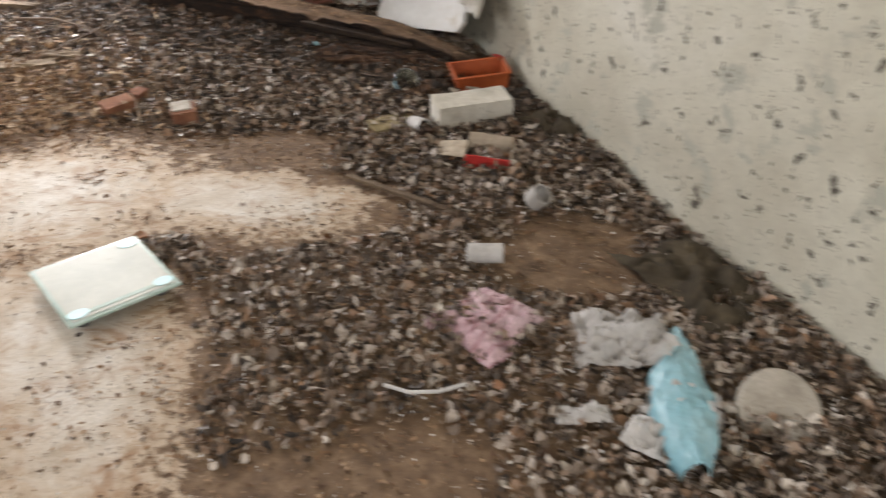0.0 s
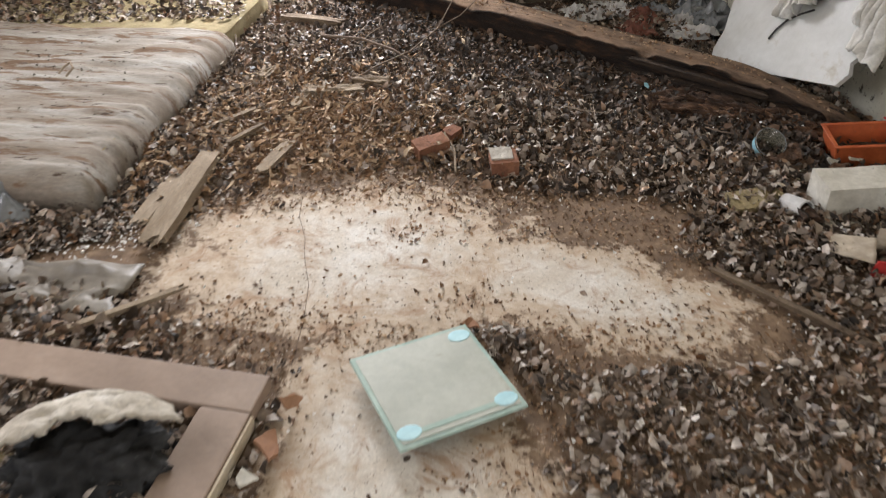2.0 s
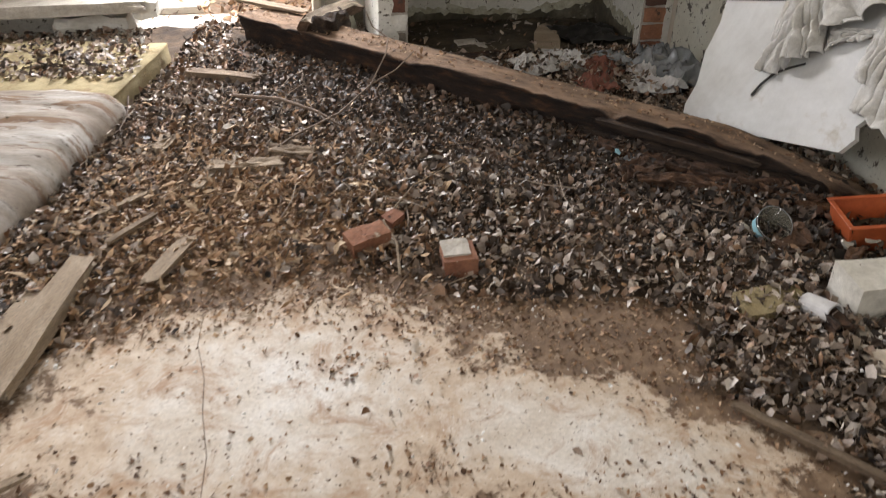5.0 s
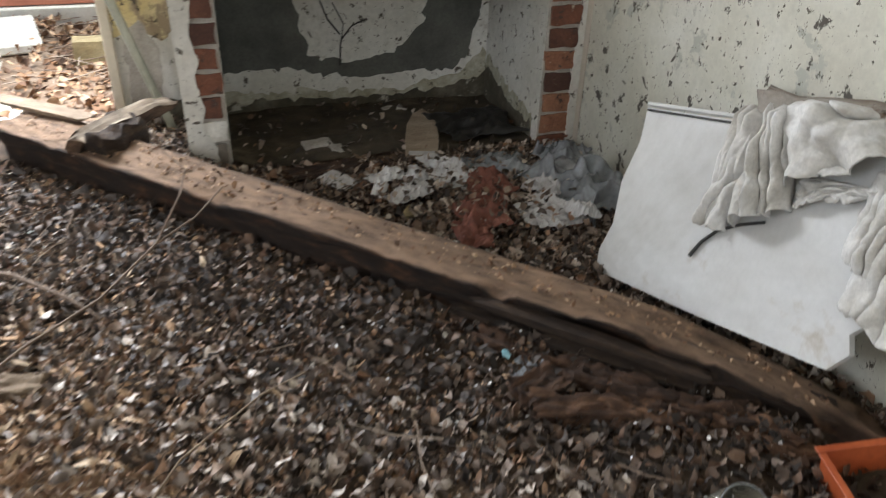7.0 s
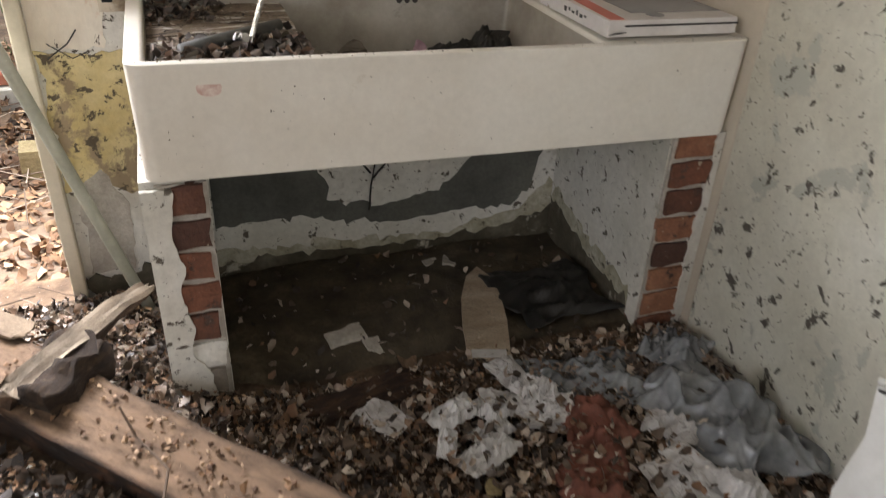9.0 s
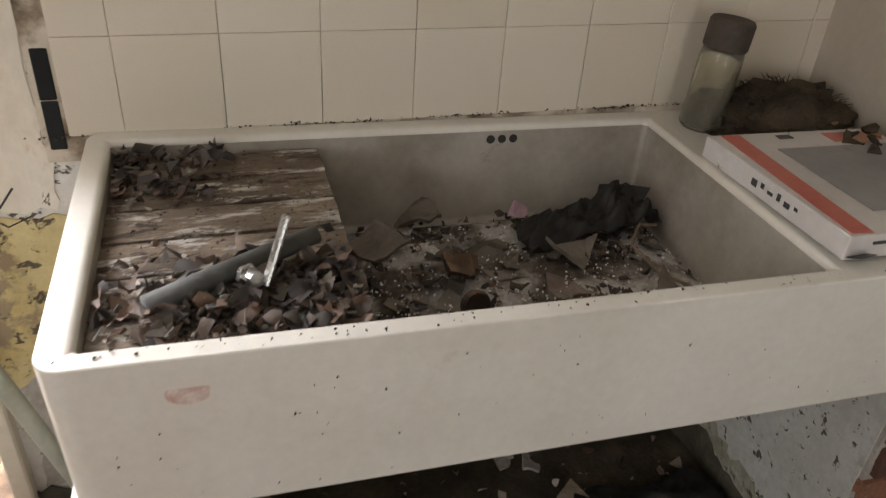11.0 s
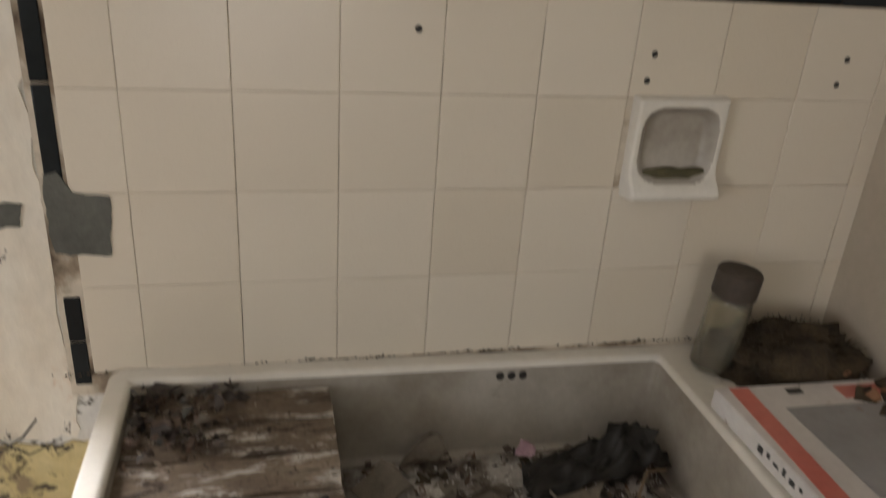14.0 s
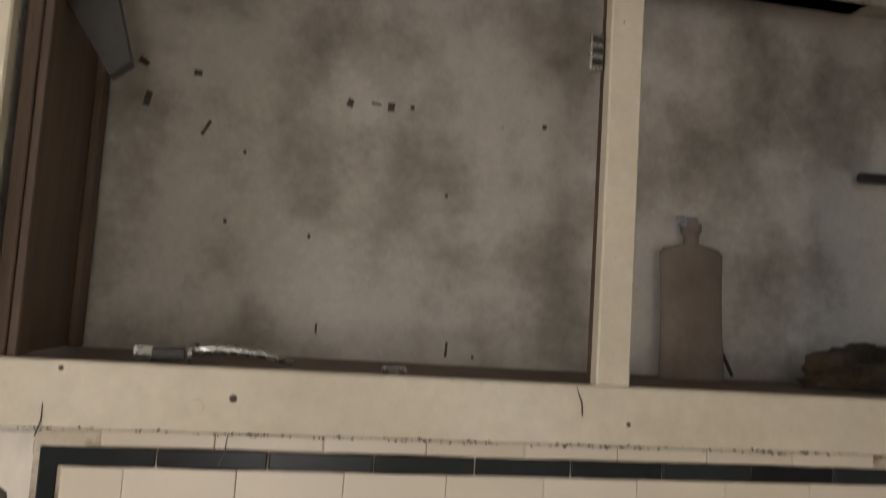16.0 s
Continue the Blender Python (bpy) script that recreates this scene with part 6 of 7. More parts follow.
def card_box():
    b = thing("card_box", pose(1.318, 4.628, LEDGE + 0.002, -1, 1.0, 0), "dirty white, red and grey printed card box on the sink", "box")
    w, d, h = 0.33, 0.335, 0.036
    part("carton", boxed((w, d, h), (0, 0, h / 2), bevel=0.0015), M_box_white, b)
    top = h + 0.0008
    part("red_band", boxed((0.034, d - 0.01, 0.001), (-w / 2 + 0.032, 0, top), (0, 0, -3)), M_box_red, b)
    part("red_band", boxed((0.10, 0.035, 0.001), (0.10, 0.135, top)), M_box_red, b)
    part("grey_panel", boxed((0.235, 0.21, 0.001), (0.040, -0.005, top + 0.0006)), M_box_grey, b)
    part("seal", lathe([(0.021, 0), (0.021, 0.0012), (0.019, 0.0012)], 24, pose(-0.03, -0.13, top)), M_box_grey, b)
    part("barcode", boxed((0.028, 0.014, 0.001), (-0.03, 0.145, top + 0.0004)), M_ink, b)
    for k in range(6):
        part("print_mark", boxed((0.001, 0.007 if k % 2 else 0.012, 0.011 - 0.003 * (k % 3)), (-w / 2 - 0.0006, 0.03 - 0.019 * k, h * 0.5 + 0.003 * (k % 2))), M_ink, b)
    part("open_flap", boxed((0.03, 0.03, 0.0015), (-w / 2 + 0.02, -d / 2 - 0.004, 0.008), (-25, 0, 10)), M_ink, b)
    part("lid_fold", boxed((w - 0.04, 0.002, 0.004), (0.02, -d / 2 - 0.001, h * 0.66)), M_ink, b)


card_box()
rnd = random.Random(21)
for k in range(9):
    solo("box_crumb", shard(rnd.uniform(0.010, 0.028), 800 + k, 0.004), rnd.choice((M_scourer, M_tan_shard, M_dark_rot)), "brown rotten crumb lying on the card box", "crumb", pose(1.43 + rnd.gauss(0, 0.03), 4.745 + rnd.gauss(0, 0.03), LEDGE + 0.040, rnd.uniform(-15, 15), rnd.uniform(-15, 15), rnd.uniform(0, 360)), "crumbs on the card box")


def jar():
    j = thing("glass_jar", pose(1.222, 4.915, LEDGE, 0, 5, 0), "grimy glass jar with rusty dark lid beside tiles", "jar")
    part("body", lathe([(0.034, 0), (0.038, 0.006), (0.038, 0.125), (0.036, 0.14), (0.034, 0.15), (0.030, 0.15), (0.033, 0.13), (0.034, 0.01), (0.028, 0.006)], 28), M_jar, j, smooth=True)
    part("residue", lathe([(0.030, 0.008), (0.032, 0.05), (0.02, 0.065), (0.004, 0.06)], 20), M_scourer, j)
    part("lid", lathe([(0.037, 0.145), (0.039, 0.148), (0.039, 0.190), (0.036, 0.195), (0.01, 0.193)], 28), M_lid, j)


jar()


def fibre_clump(name, x, y, z, w, d, h, seed, label, m=M_scourer, strands=1100):
    c = thing(name, pose(x, y, z), label, "nest")
    bm = bmesh.new()
    bmesh.ops.create_icosphere(bm, subdivisions=4, radius=1.0)
    for v in bm.verts:
        n = v.co.normalized()
        k = 1 + 0.35 * noise.noise(n * 2 + Vector((seed, 0, 0))) + 0.2 * noise.noise(n * 7)
        v.co = Vector((n.x * w * k, n.y * d * k, max(0.0, n.z) * h * k))
    part("mass", bm, m, c, smooth=True)
    rnd = random.Random(int(seed))
    hair = bmesh.new()
    for k in range(strands):
        a, e = rnd.uniform(0, 6.28), rnd.uniform(0.1, 1.4)
        n = Vector((math.cos(a) * math.cos(e), math.sin(a) * math.cos(e), math.sin(e)))
        p = Vector((n.x * w, n.y * d, n.z * h)) * 0.95
        q = p + n * rnd.uniform(0.002, 0.016) + Vector((rnd.uniform(-1, 1), rnd.uniform(-1, 1), rnd.uniform(-0.4, 0.4))) * 0.020
        tube([p, (p + q) / 2 + n * 0.004, q], 0.0011, 3, 0.5, hair)
    tagged(part("fringe", hair, m, c), kind="stuff")


fibre_clump("fibre_nest", 1.36, 4.89, LEDGE, 0.145, 0.10, 0.075, 3, "rotted brown fibre clump on the sink corner")
fibre_clump("fibre_nest", 1.70, 5.24, 1.598, 0.21, 0.09, 0.085, 5, "dark brown nest of fibres in the cupboard")


def grit_bed():
    def place(u, v):
        x, y = 0.555 + 0.555 * u, 4.485 + 0.43 * v
        h = 0.012 * abs(noise.noise(Vector((x * 14, y * 14, 0)))) + 0.02 * max(0.0, noise.noise(Vector((x * 5, y * 5, 3))))
        e = min(1.0, 14 * min(u, 1 - u, v, 1 - v))
        return Vector((x, y, 0.673 + (h + 0.006) * e - 0.004 * (1 - e)))
    solo("sink_grit", sheet(50, 40, place), M_dirt, "grey grit and ash covering the sink bottom", "dirt", smooth=True)


grit_bed()
for k, (x, y, z, r, rx, ry, rz, m, lb) in enumerate((
        (0.62, 4.82, 0.700, 0.062, 8, -20, 25, M_grime, "grey broken slab standing in the sink"), (0.70, 4.88, 0.715, 0.05, 10, 6, -10, M_grime, "dark grey broken slab in the sink"),
        (0.80, 4.75, 0.692, 0.10, 4, 3, 10, M_grime, "broken grey plate in the sink"), (0.90, 4.83, 0.695, 0.05, 8, 0, 60, M_grime, "brown broken board piece in the sink"),
        (0.93, 4.74, 0.688, 0.062, 2, 2, 20, M_grime, "brown pottery piece in the sink"), (0.86, 4.66, 0.695, 0.05, 4, 3, 45, M_grime_red, "reddish torn card in the sink"),
        (1.01, 4.58, 0.695, 0.075, 4, 6, 75, M_grime, "grey plaster piece in the sink"), (0.72, 4.72, 0.70, 0.05, 22, 0, 90, M_rot, "dark rotten leaf clump in the sink"),
        (0.61, 4.56, 0.70, 0.035, 20, 10, 30, M_grime, "dark slate shard in the sink"), (0.66, 4.52, 0.70, 0.045, 12, 10, 70, M_grime, "dark slate shard in the sink"),
        (1.02, 4.84, 0.715, 0.09, 18, -12, 20, M_black_bag, "black crumpled bag scrap in the sink"), (0.87, 4.87, 0.72, 0.025, 60, 0, 10, M_pink, "small pink wrapper in the sink"),
        (0.92, 4.56, 0.70, 0.035, 12, 10, 30, M_rot, "dark brown chip in the sink"), (0.80, 4.60, 0.695, 0.03, 12, 0, 30, M_grime, "grey chip in the sink"))):
    solo("sink_shard", shard(r, 400 + k, 0.007), m, lb, "shard", pose(x, y, z, rx, ry, rz), "broken pieces in the sink")
cloth_heap("black_scrap", 0.99, 4.83, 0.69, 0.26, 0.10, 0.06, 12, 51.0, M_black_bag, "black plastic scrap along the sink end", "bag", 24, 14)
solo("bent_wire", tube([(1.09, 4.60, 0.69), (1.03, 4.66, 0.70), (1.02, 4.74, 0.705), (1.06, 4.79, 0.71), (1.10, 4.80, 0.70)], 0.003, 7), M_plank, "bent pale wire loop in the sink", "wire")
solo("plastic_pot", lathe([(0.024, 0), (0.03, 0.05), (0.034, 0.055), (0.034, 0.06), (0.030, 0.06), (0.026, 0.05), (0.022, 0.004)], 24), M_cream_pot, "small cream plastic pot in the sink", "pot", pose(0.712, 4.535, 0.678, 8, 4, 0), smooth=False)
solo("bottle_cap", lathe([(0.022, 0), (0.023, 0.01), (0.02, 0.014), (0.004, 0.013)], 20), M_rot, "dark rusty bottle cap in the sink", "cap", pose(0.713, 4.64, 0.70, 70, 0, 10))


def old_tap():
    t = thing("old_tap", pose(0.39, 4.575, 0.82, 0, -2, 26), "grey pipe stub with steel tap lever on the board", "tap")
    part("pipe_stub", tube([(-0.11, 0, 0.02), (-0.04, 0.002, 0.024), (0.11, 0, 0.03)], 0.016, 14, 0.72), M_lead, t, smooth=True)
    part("stem", tube([(0.0, -0.015, 0.028), (0.0, -0.048, 0.036)], 0.009, 12), M_metal, t)
    part("stem_nut", tube([(0.0, -0.022, 0.029), (0.0, -0.03, 0.031)], 0.014, 6), M_metal, t)
    part("lever", boxed((0.007, 0.012, 0.085), (0.028, -0.045, 0.062), (0, 28, 10), 0.002), M_metal, t, "bright steel lever")


old_tap()
rnd = random.Random(12)
for k in range(64):
    near = k < 46
    x, y = (rnd.gauss(0.41, 0.065), rnd.gauss(4.545, 0.035)) if near else (rnd.gauss(0.285, 0.04), rnd.gauss(4.88, 0.045))
    x, y = min(0.52, max(0.235, x)), min(4.94, max(4.475, y))
    solo("board_flake", shard(rnd.uniform(0.007, 0.021), 500 + k, 0.003), rnd.choice((M_grime, M_grime, M_soil, M_rot, M_lead)), "curled dark flake on the draining board", "flake", pose(x, y, 0.828 + rnd.uniform(0, 0.012), rnd.uniform(-40, 40), rnd.uniform(-40, 40), rnd.uniform(0, 360)), "flakes on the draining board")
for k in range(70):
    x, y = rnd.uniform(0.58, 1.08), rnd.uniform(4.49, 4.88)
    solo("sink_flake", shard(rnd.uniform(0.010, 0.034), 600 + k, 0.002), rnd.choice((M_grime, M_grime, M_dirt, M_soil, M_grime)), "small grey flake in the sink grit", "flake", pose(x, y, 0.689, rnd.uniform(-10, 10), rnd.uniform(-10, 10), rnd.uniform(0, 360)), "flakes in the sink")


# ---- in the cupboard ----
def chrome_handle():
    c = thing("chrome_handle", pose(0.34, 5.04, 1.600, 0, 0, 3), "bright chrome lever handle lying on the cupboard shelf", "handle")
    part("grip", tube([(-0.03, 0, 0.022), (0.03, 0, 0.024), (0.08, 0, 0.02), (0.125, 0.004, 0.008)], 0.009, 12, 0.55), M_metal, c, smooth=True)
    part("collar", tube([(-0.03, 0, 0.014), (-0.024, 0, 0.014)], 0.014, 14), M_metal, c)
    part("body", tube([(-0.095, 0, 0.012), (-0.035, 0, 0.014)], 0.011, 12), M_lead, c)
    part("nut", tube([(-0.105, 0, 0.012), (-0.08, 0, 0.012)], 0.0135, 6), M_metal, c)


chrome_handle()
coil = [(0.60 + 0.0016 * k / 3, 5.03 + 0.006 * math.cos(k * 1.05), 1.606 + 0.006 * math.sin(k * 1.05)) for k in range(70)]
solo("spring", tube(coil, 0.0012, 5), M_metal, "small steel spring on the cupboard shelf", "spring")


def water_bottle():
    b = thing("hot_water_bottle", pose(1.27, 5.30, 1.597, -4), "dusty brown rubber hot-water bottle standing in the cupboard", "bottle")

    def body(u, v):
        a = 2 * math.pi * u
        w = 0.073 * (1.0 if v < 0.93 else max(0.30, math.sqrt(max(0.0, 1 - ((v - 0.93) / 0.073) ** 2))))
        w *= 1 - 0.06 * math.sin(v * 3.14)
        return Vector((w * math.copysign(abs(math.cos(a)) ** 0.7, math.cos(a)), 0.022 * math.sin(a) * (1.1 - 0.4 * v), 0.282 * v))
    part("body", sheet(36, 30, body), M_bottle, b, smooth=True)
    part("neck", lathe([(0.017, 0.27), (0.016, 0.30), (0.022, 0.31), (0.022, 0.325), (0.008, 0.328)], 18), M_bottle, b)
    part("stopper_tag", rumple(0.045, 0.03, 0.03, 10, 2.0, 40), M_plastic, b, "torn clear plastic tag").matrix_basis = pose(-0.01, 0, 0.325, 60, 0, 0)
    part("strap", tube([(0.062, 0, 0.12), (0.07, 0.002, 0.06), (0.09, 0.01, 0.03), (0.10, 0.012, 0.012)], 0.004, 7), M_black_edge, b, "dark cord tail")


water_bottle()


# ---- outside the doorway ----
bm = sheet(24, 24, lambda u, v: Vector((-120 + 240 * u, -120 + 240 * v, -0.12)))
tagged(part("ground", bm, M_earth), "bare earth with fallen leaves", kind="structure")
bm = bmesh.new()
span(bm, (-3.0, 5.16, -0.11), (-0.45, 5.42, -0.006))
structure("door_step", bm, M_paving, "pale concrete door step")
pave = structure("pavement", boxed((5.6, 5.3, 0.05), (-1.2, 7.815, -0.045)), M_earth, "leaf-strewn yard with pale concrete slabs")
slab = bpy.data.meshes.new("paving_slab")
bm = boxed((0.88, 0.50, 0.05), bevel=0.008)
ragged(bm, 0.004, 6)
bm.to_mesh(slab)
bm.free()
for k, (x, y, z, rx, rz) in enumerate(((-1.05, 5.72, 0.005, 1, 4), (-0.95, 6.30, 0.02, 2, 12), (-1.95, 5.75, 0.005, 0, 2), (-1.9, 6.4, 0.0, -1, 6), (-1.2, 6.95, 0.0, 1, 5), (-2.15, 7.0, 0.0, 1, 3))):
    put_piece("paving_slab", slab, pose(x, y, z, rx, 0, rz), pave, M_paving)


def yard_kerb():
    k = thing("yard_kerb", pose(-0.9, 6.75, -0.06), "low pale rendered kerb with faded red painted top board", "kerb")
    part("kerb_wall", ragged(boxed((3.2, 0.16, 0.14), (0, 0, 0.07), bevel=0.01), 0.003, 6), M_paving, k)
    part("red_board", boxed((3.2, 0.05, 0.055), (0, -0.03, 0.172), bevel=0.004), M_red_paint, k)


yard_kerb()
solo("wood_block", lump((0.30, 0.12, 0.12), 4, 0.008, 10, 5), M_foam, "weathered yellowish timber block in the yard", "timber", pose(-0.16, 5.98, 0.03, 0, 0, 3))


def fence():
    f = thing("yard_fence", pose(-1.0, 9.6, -0.1), "dark weathered close-board fence behind the yard", "fence")
    board = bpy.data.meshes.new("fence_board")
    bm = boxed((0.14, 0.02, 1.7), (0, 0, 0.85), bevel=0.003)
    bm.to_mesh(board)
    bm.free()
    for k in range(44):
        put_piece("board", board, pose(-3.2 + 0.15 * k, 0.004 * (k % 3), random.uniform(-0.02, 0.02)), f, M_fence)
    for z in (0.35, 1.35):
        part("rail", boxed((6.6, 0.05, 0.08), (0.05, 0.035, z)), M_fence, f)


fence()
rnd = random.Random(4)
verts, faces = [], []
for k in range(2600):
    x, y = rnd.uniform(-3.4, -0.2), rnd.uniform(7.1, 9.4)
    h, a = rnd.uniform(0.03, 0.11), rnd.uniform(0, 6.28)
    dx, dy = math.cos(a) * 0.006, math.sin(a) * 0.006
    i = len(verts)
    verts += [(x - dx, y - dy, -0.03), (x + dx, y + dy, -0.03), (x + dy * 4, y - dx * 4, -0.03 + h)]
    faces.append((i, i + 1, i + 2))
me = bpy.data.meshes.new("grass")
me.from_pydata(verts, [], faces)
me.materials.append(M_grass)
tagged(new("grass", me), "short green grass in the yard", "grass", kind="stuff")


# ---- litter: fallen leaves, crumbs, flakes and twigs ----
def bare(x, y):
    """How bare the floor is, 0 to 1."""
    c, n = 0.883, 0.469
    a, b = (x - 0.28) * c - (y - 2.19) * n, (x - 0.28) * n + (y - 2.19) * c
    d = np.minimum(np.hypot((x + 0.30) / 0.56, (y - 2.42) / 0.44), np.hypot(a / 0.48, b / 0.25))
    d = np.minimum(d, np.hypot((x + 0.22) / 0.30, (y - 1.55) / 0.66))
    d = np.minimum(d, 0.30 + np.hypot((x - 0.44) / 0.32, (y - 2.48) / 0.24))
    d = np.minimum(d, 0.35 + np.hypot((x - 0.32) / 0.34, (y - 1.98) / 0.15))
    d = np.minimum(d, 0.35 + np.hypot((x - 0.20) / 0.62, (y - 0.98) / 0.34))
    d = np.minimum(d, 0.45 + np.hypot((x - 1.10) / 0.42, (y - 1.58) / 0.34))
    d = np.minimum(d, 0.40 + np.hypot((x + 0.95) / 0.30, (y - 2.42) / 0.16))
    return d


def patchy(x, y, f, seed):
    return (np.sin(x * f + seed) * np.sin(y * f * 1.13 + seed * 2) + np.sin(x * f * 2.3 - y * f * 1.7 + seed) * 0.6 + np.sin(y * f * 3.1 + x * f * 0.9) * 0.4) / 2


LEAF = np.array([(-0.5, 0, 0), (-0.22, -0.30, 0), (-0.15, 0.02, 0), (-0.20, 0.34, 0), (0.18, -0.34, 0), (0.15, -0.02, 0), (0.22, 0.27, 0), (0.52, 0, 0)])
LEAF_FACES = np.array([(0, 1, 2), (0, 2, 3), (1, 4, 5), (1, 5, 2), (2, 5, 6), (2, 6, 3), (4, 7, 5), (5, 7, 6)])
CRUMB = np.array([(-0.5, -0.2, 0), (0.4, -0.45, 0), (0.5, 0.3, 0), (-0.25, 0.5, 0), (0.02, 0.0, 0.35)])
CRUMB_FACES = np.array([(0, 1, 4), (1, 2, 4), (2, 3, 4), (3, 0, 4)])


def scatter(name, x, y, z, size, tilt, material, label, shape, faces, seed, curl=0.62):
    """One mesh of many loose pieces, each bent and turned its own way."""
    r = np.random.default_rng(seed)
    n = len(x)
    v = np.repeat(shape[None], n, 0).copy()
    v += r.normal(0, 0.05, v.shape) * (np.abs(shape[None]).sum(2, keepdims=True) > 0)
    v[:, :, 1] *= r.uniform(0.4, 1.15, (n, 1))
    cup, bend = r.normal(0.25, curl, (n, 1)), r.normal(0.1, curl, (n, 1))
    v[:, :, 2] += cup * v[:, :, 1] ** 2 * 2.2 + bend * v[:, :, 0] ** 2 * 1.4 + r.normal(0, 0.06, (n, v.shape[1]))
    v *= size[:, None, None]
    a, b, c = r.uniform(0, 2 * np.pi, n), r.normal(0, 1, n) * tilt, r.normal(0, 1, n) * tilt
    ca, sa, cb, sb, cc, sc = np.cos(a), np.sin(a), np.cos(b), np.sin(b), np.cos(c), np.sin(c)
    X, Y, Z = v[:, :, 0], v[:, :, 1], v[:, :, 2]
    Y, Z = Y * cb[:, None] - Z * sb[:, None], Y * sb[:, None] + Z * cb[:, None]
    X, Z = X * cc[:, None] + Z * sc[:, None], -X * sc[:, None] + Z * cc[:, None]
    X, Y = X * ca[:, None] - Y * sa[:, None], X * sa[:, None] + Y * ca[:, None]
    low = Z.min(1, keepdims=True) * 0.6
    out = np.stack((X + x[:, None], Y + y[:, None], Z - low + z[:, None]), 2).reshape(-1, 3)
    idx = (faces[None] + (np.arange(n) * shape.shape[0])[:, None, None]).reshape(-1, 3)
    me = bpy.data.meshes.new(name)
    me.vertices.add(len(out))
    me.vertices.foreach_set("co", out.ravel())
    me.loops.add(idx.size)
    me.loops.foreach_set("vertex_index", idx.ravel())
    me.polygons.add(len(idx))
    me.polygons.foreach_set("loop_start", np.arange(0, idx.size, 3))
    me.polygons.foreach_set("loop_total", np.full(len(idx), 3))
    me.polygons.foreach_set("use_smooth", np.full(len(idx), len(shape) > 5))
    me.update(calc_edges=True)
    me.validate()
    me.materials.append(material)
    ob = new(name, me)
    return tagged(ob, label, "leaf litter", kind="stuff")


def beam_side(x, y):
    """Distance in front of (negative) or behind the beam's near face."""
    return ((x + 0.36) + (y - 4.60)) / math.sqrt(2)


def keep_clear(x, y):
    s = beam_side(x, y)
    on_beam = (s > -0.005) & (s < 0.17) & (x > -0.45) & (x < 1.45) & (y > 2.8)
    on_scale = (np.abs(x + 0.135) + np.abs(y - 1.861)) < 0.2
    in_block = (np.abs(x - 1.155) < 0.14) & (np.abs(y - 2.505) < 0.06)
    mattress_zone = (x < -1.06 + 0.21 * (y - 2.7)) & (y > 2.66 - 0.21 * (x + 1.05))
    pier_zone = ((x > 0.17) & (x < 0.31) | (x > 1.36)) & (y > 4.43)
    c, n = 0.9542, 0.2990
    u, v = (x + 0.478) * c - (y - 1.903) * n, (x + 0.478) * n + (y - 1.903) * c
    on_frame = (u < 0.005) & (u > -1.25) & (v < 0.005) & (v > -1.3) & ((v > -0.11) | (u > -0.112))
    on_panel = (np.abs(x + 1.15) < 0.19) & (np.abs(y - 1.46) < 0.30)
    on_beam = on_beam | on_frame | on_panel
    return ~(on_beam | on_scale | in_block | mattress_zone | pier_zone)


def bed(x, y):
    """Height of the litter bed."""
    d = bare(x, y)
    s = beam_side(x, y)
    h = (0.035 + 0.018 * patchy(x, y, 5.2, 1.0)) * np.clip(d - 0.95, 0, 1) + 0.03 * np.exp(-np.abs(s) / 0.12) * (y > 2.9)
    h = h + 0.055 * np.exp(-((x - 0.16) / 0.20) ** 2 - ((y - 4.46) / 0.24) ** 2)
    return h


def fill(n, seed, x0, x1, y0, y1, soft=0.28, floor_share=0.03):
    r = np.random.default_rng(seed)
    x, y = r.uniform(x0, x1, n), r.uniform(y0, y1, n)
    d = bare(x, y) + 0.20 * patchy(x, y, 6.5, seed % 7) + 0.12 * patchy(x, y, 17, seed % 5)
    p = np.clip((d - 0.9) / soft, floor_share, 1)
    ok = (r.uniform(0, 1, n) < p) & keep_clear(x, y)
    return x[ok], y[ok], r


# under-layer of broken earth that fills between the leaves
def bed_sheet(u, v):
    x, y = -1.5 + 3.005 * u, 0.2 + 4.79 * v
    z = float(bed(np.array(x), np.array(y)))
    return Vector((x, y, z + 0.006 * noise.noise(Vector((x * 16, y * 16, 0))) - 0.006))


tagged(part("leaf_mould", sheet(100, 180, bed_sheet), M_humus, smooth=True), "dark crumbled leaf mould on the floor", "leaf litter", kind="stuff")

# darker olive soil sheet between the piers
def alcove_sheet(u, v):
    x, y = 0.306 + 1.061 * u, 4.47 + 0.522 * v
    z = float(bed(np.array(x), np.array(y)))
    return Vector((x, y, z + 0.004 + 0.010 * noise.noise(Vector((x * 9, y * 9, 2))) + 0.006 * noise.noise(Vector((x * 30, y * 30, 2)))))


tagged(part("damp_soil", sheet(70, 40, alcove_sheet), M_soil, smooth=True), "dark olive soil under the sink", "soil", kind="stuff")

x, y, r = fill(84000, 11, -1.35, 1.50, 0.25, 4.97, 0.28, 0.004)
size = (0.011 + 0.028 * r.uniform(0, 1, len(x)) ** 1.5) * np.where(y < 2.0, 0.95, np.where(y < 3.7, 1.05, 1.0)) * np.where(bare(x, y) < 0.9, 0.55, 1.0)
z = bed(x, y) + r.uniform(0, 0.016, len(x)) * np.clip(bare(x, y) - 0.8, 0, 1)
alcove = (y > 4.43) & (x > 0.3)
thin = np.exp(-((x + 0.45) / 0.46) ** 2 - ((y - 3.14) / 0.50) ** 2) + 0.9 * np.exp(-((x + 0.62) / 0.22) ** 2 - ((y - 2.10) / 0.14) ** 2) + 0.6 * np.exp(-((x - 0.25) / 0.35) ** 2 - ((y - 2.80) / 0.16) ** 2)
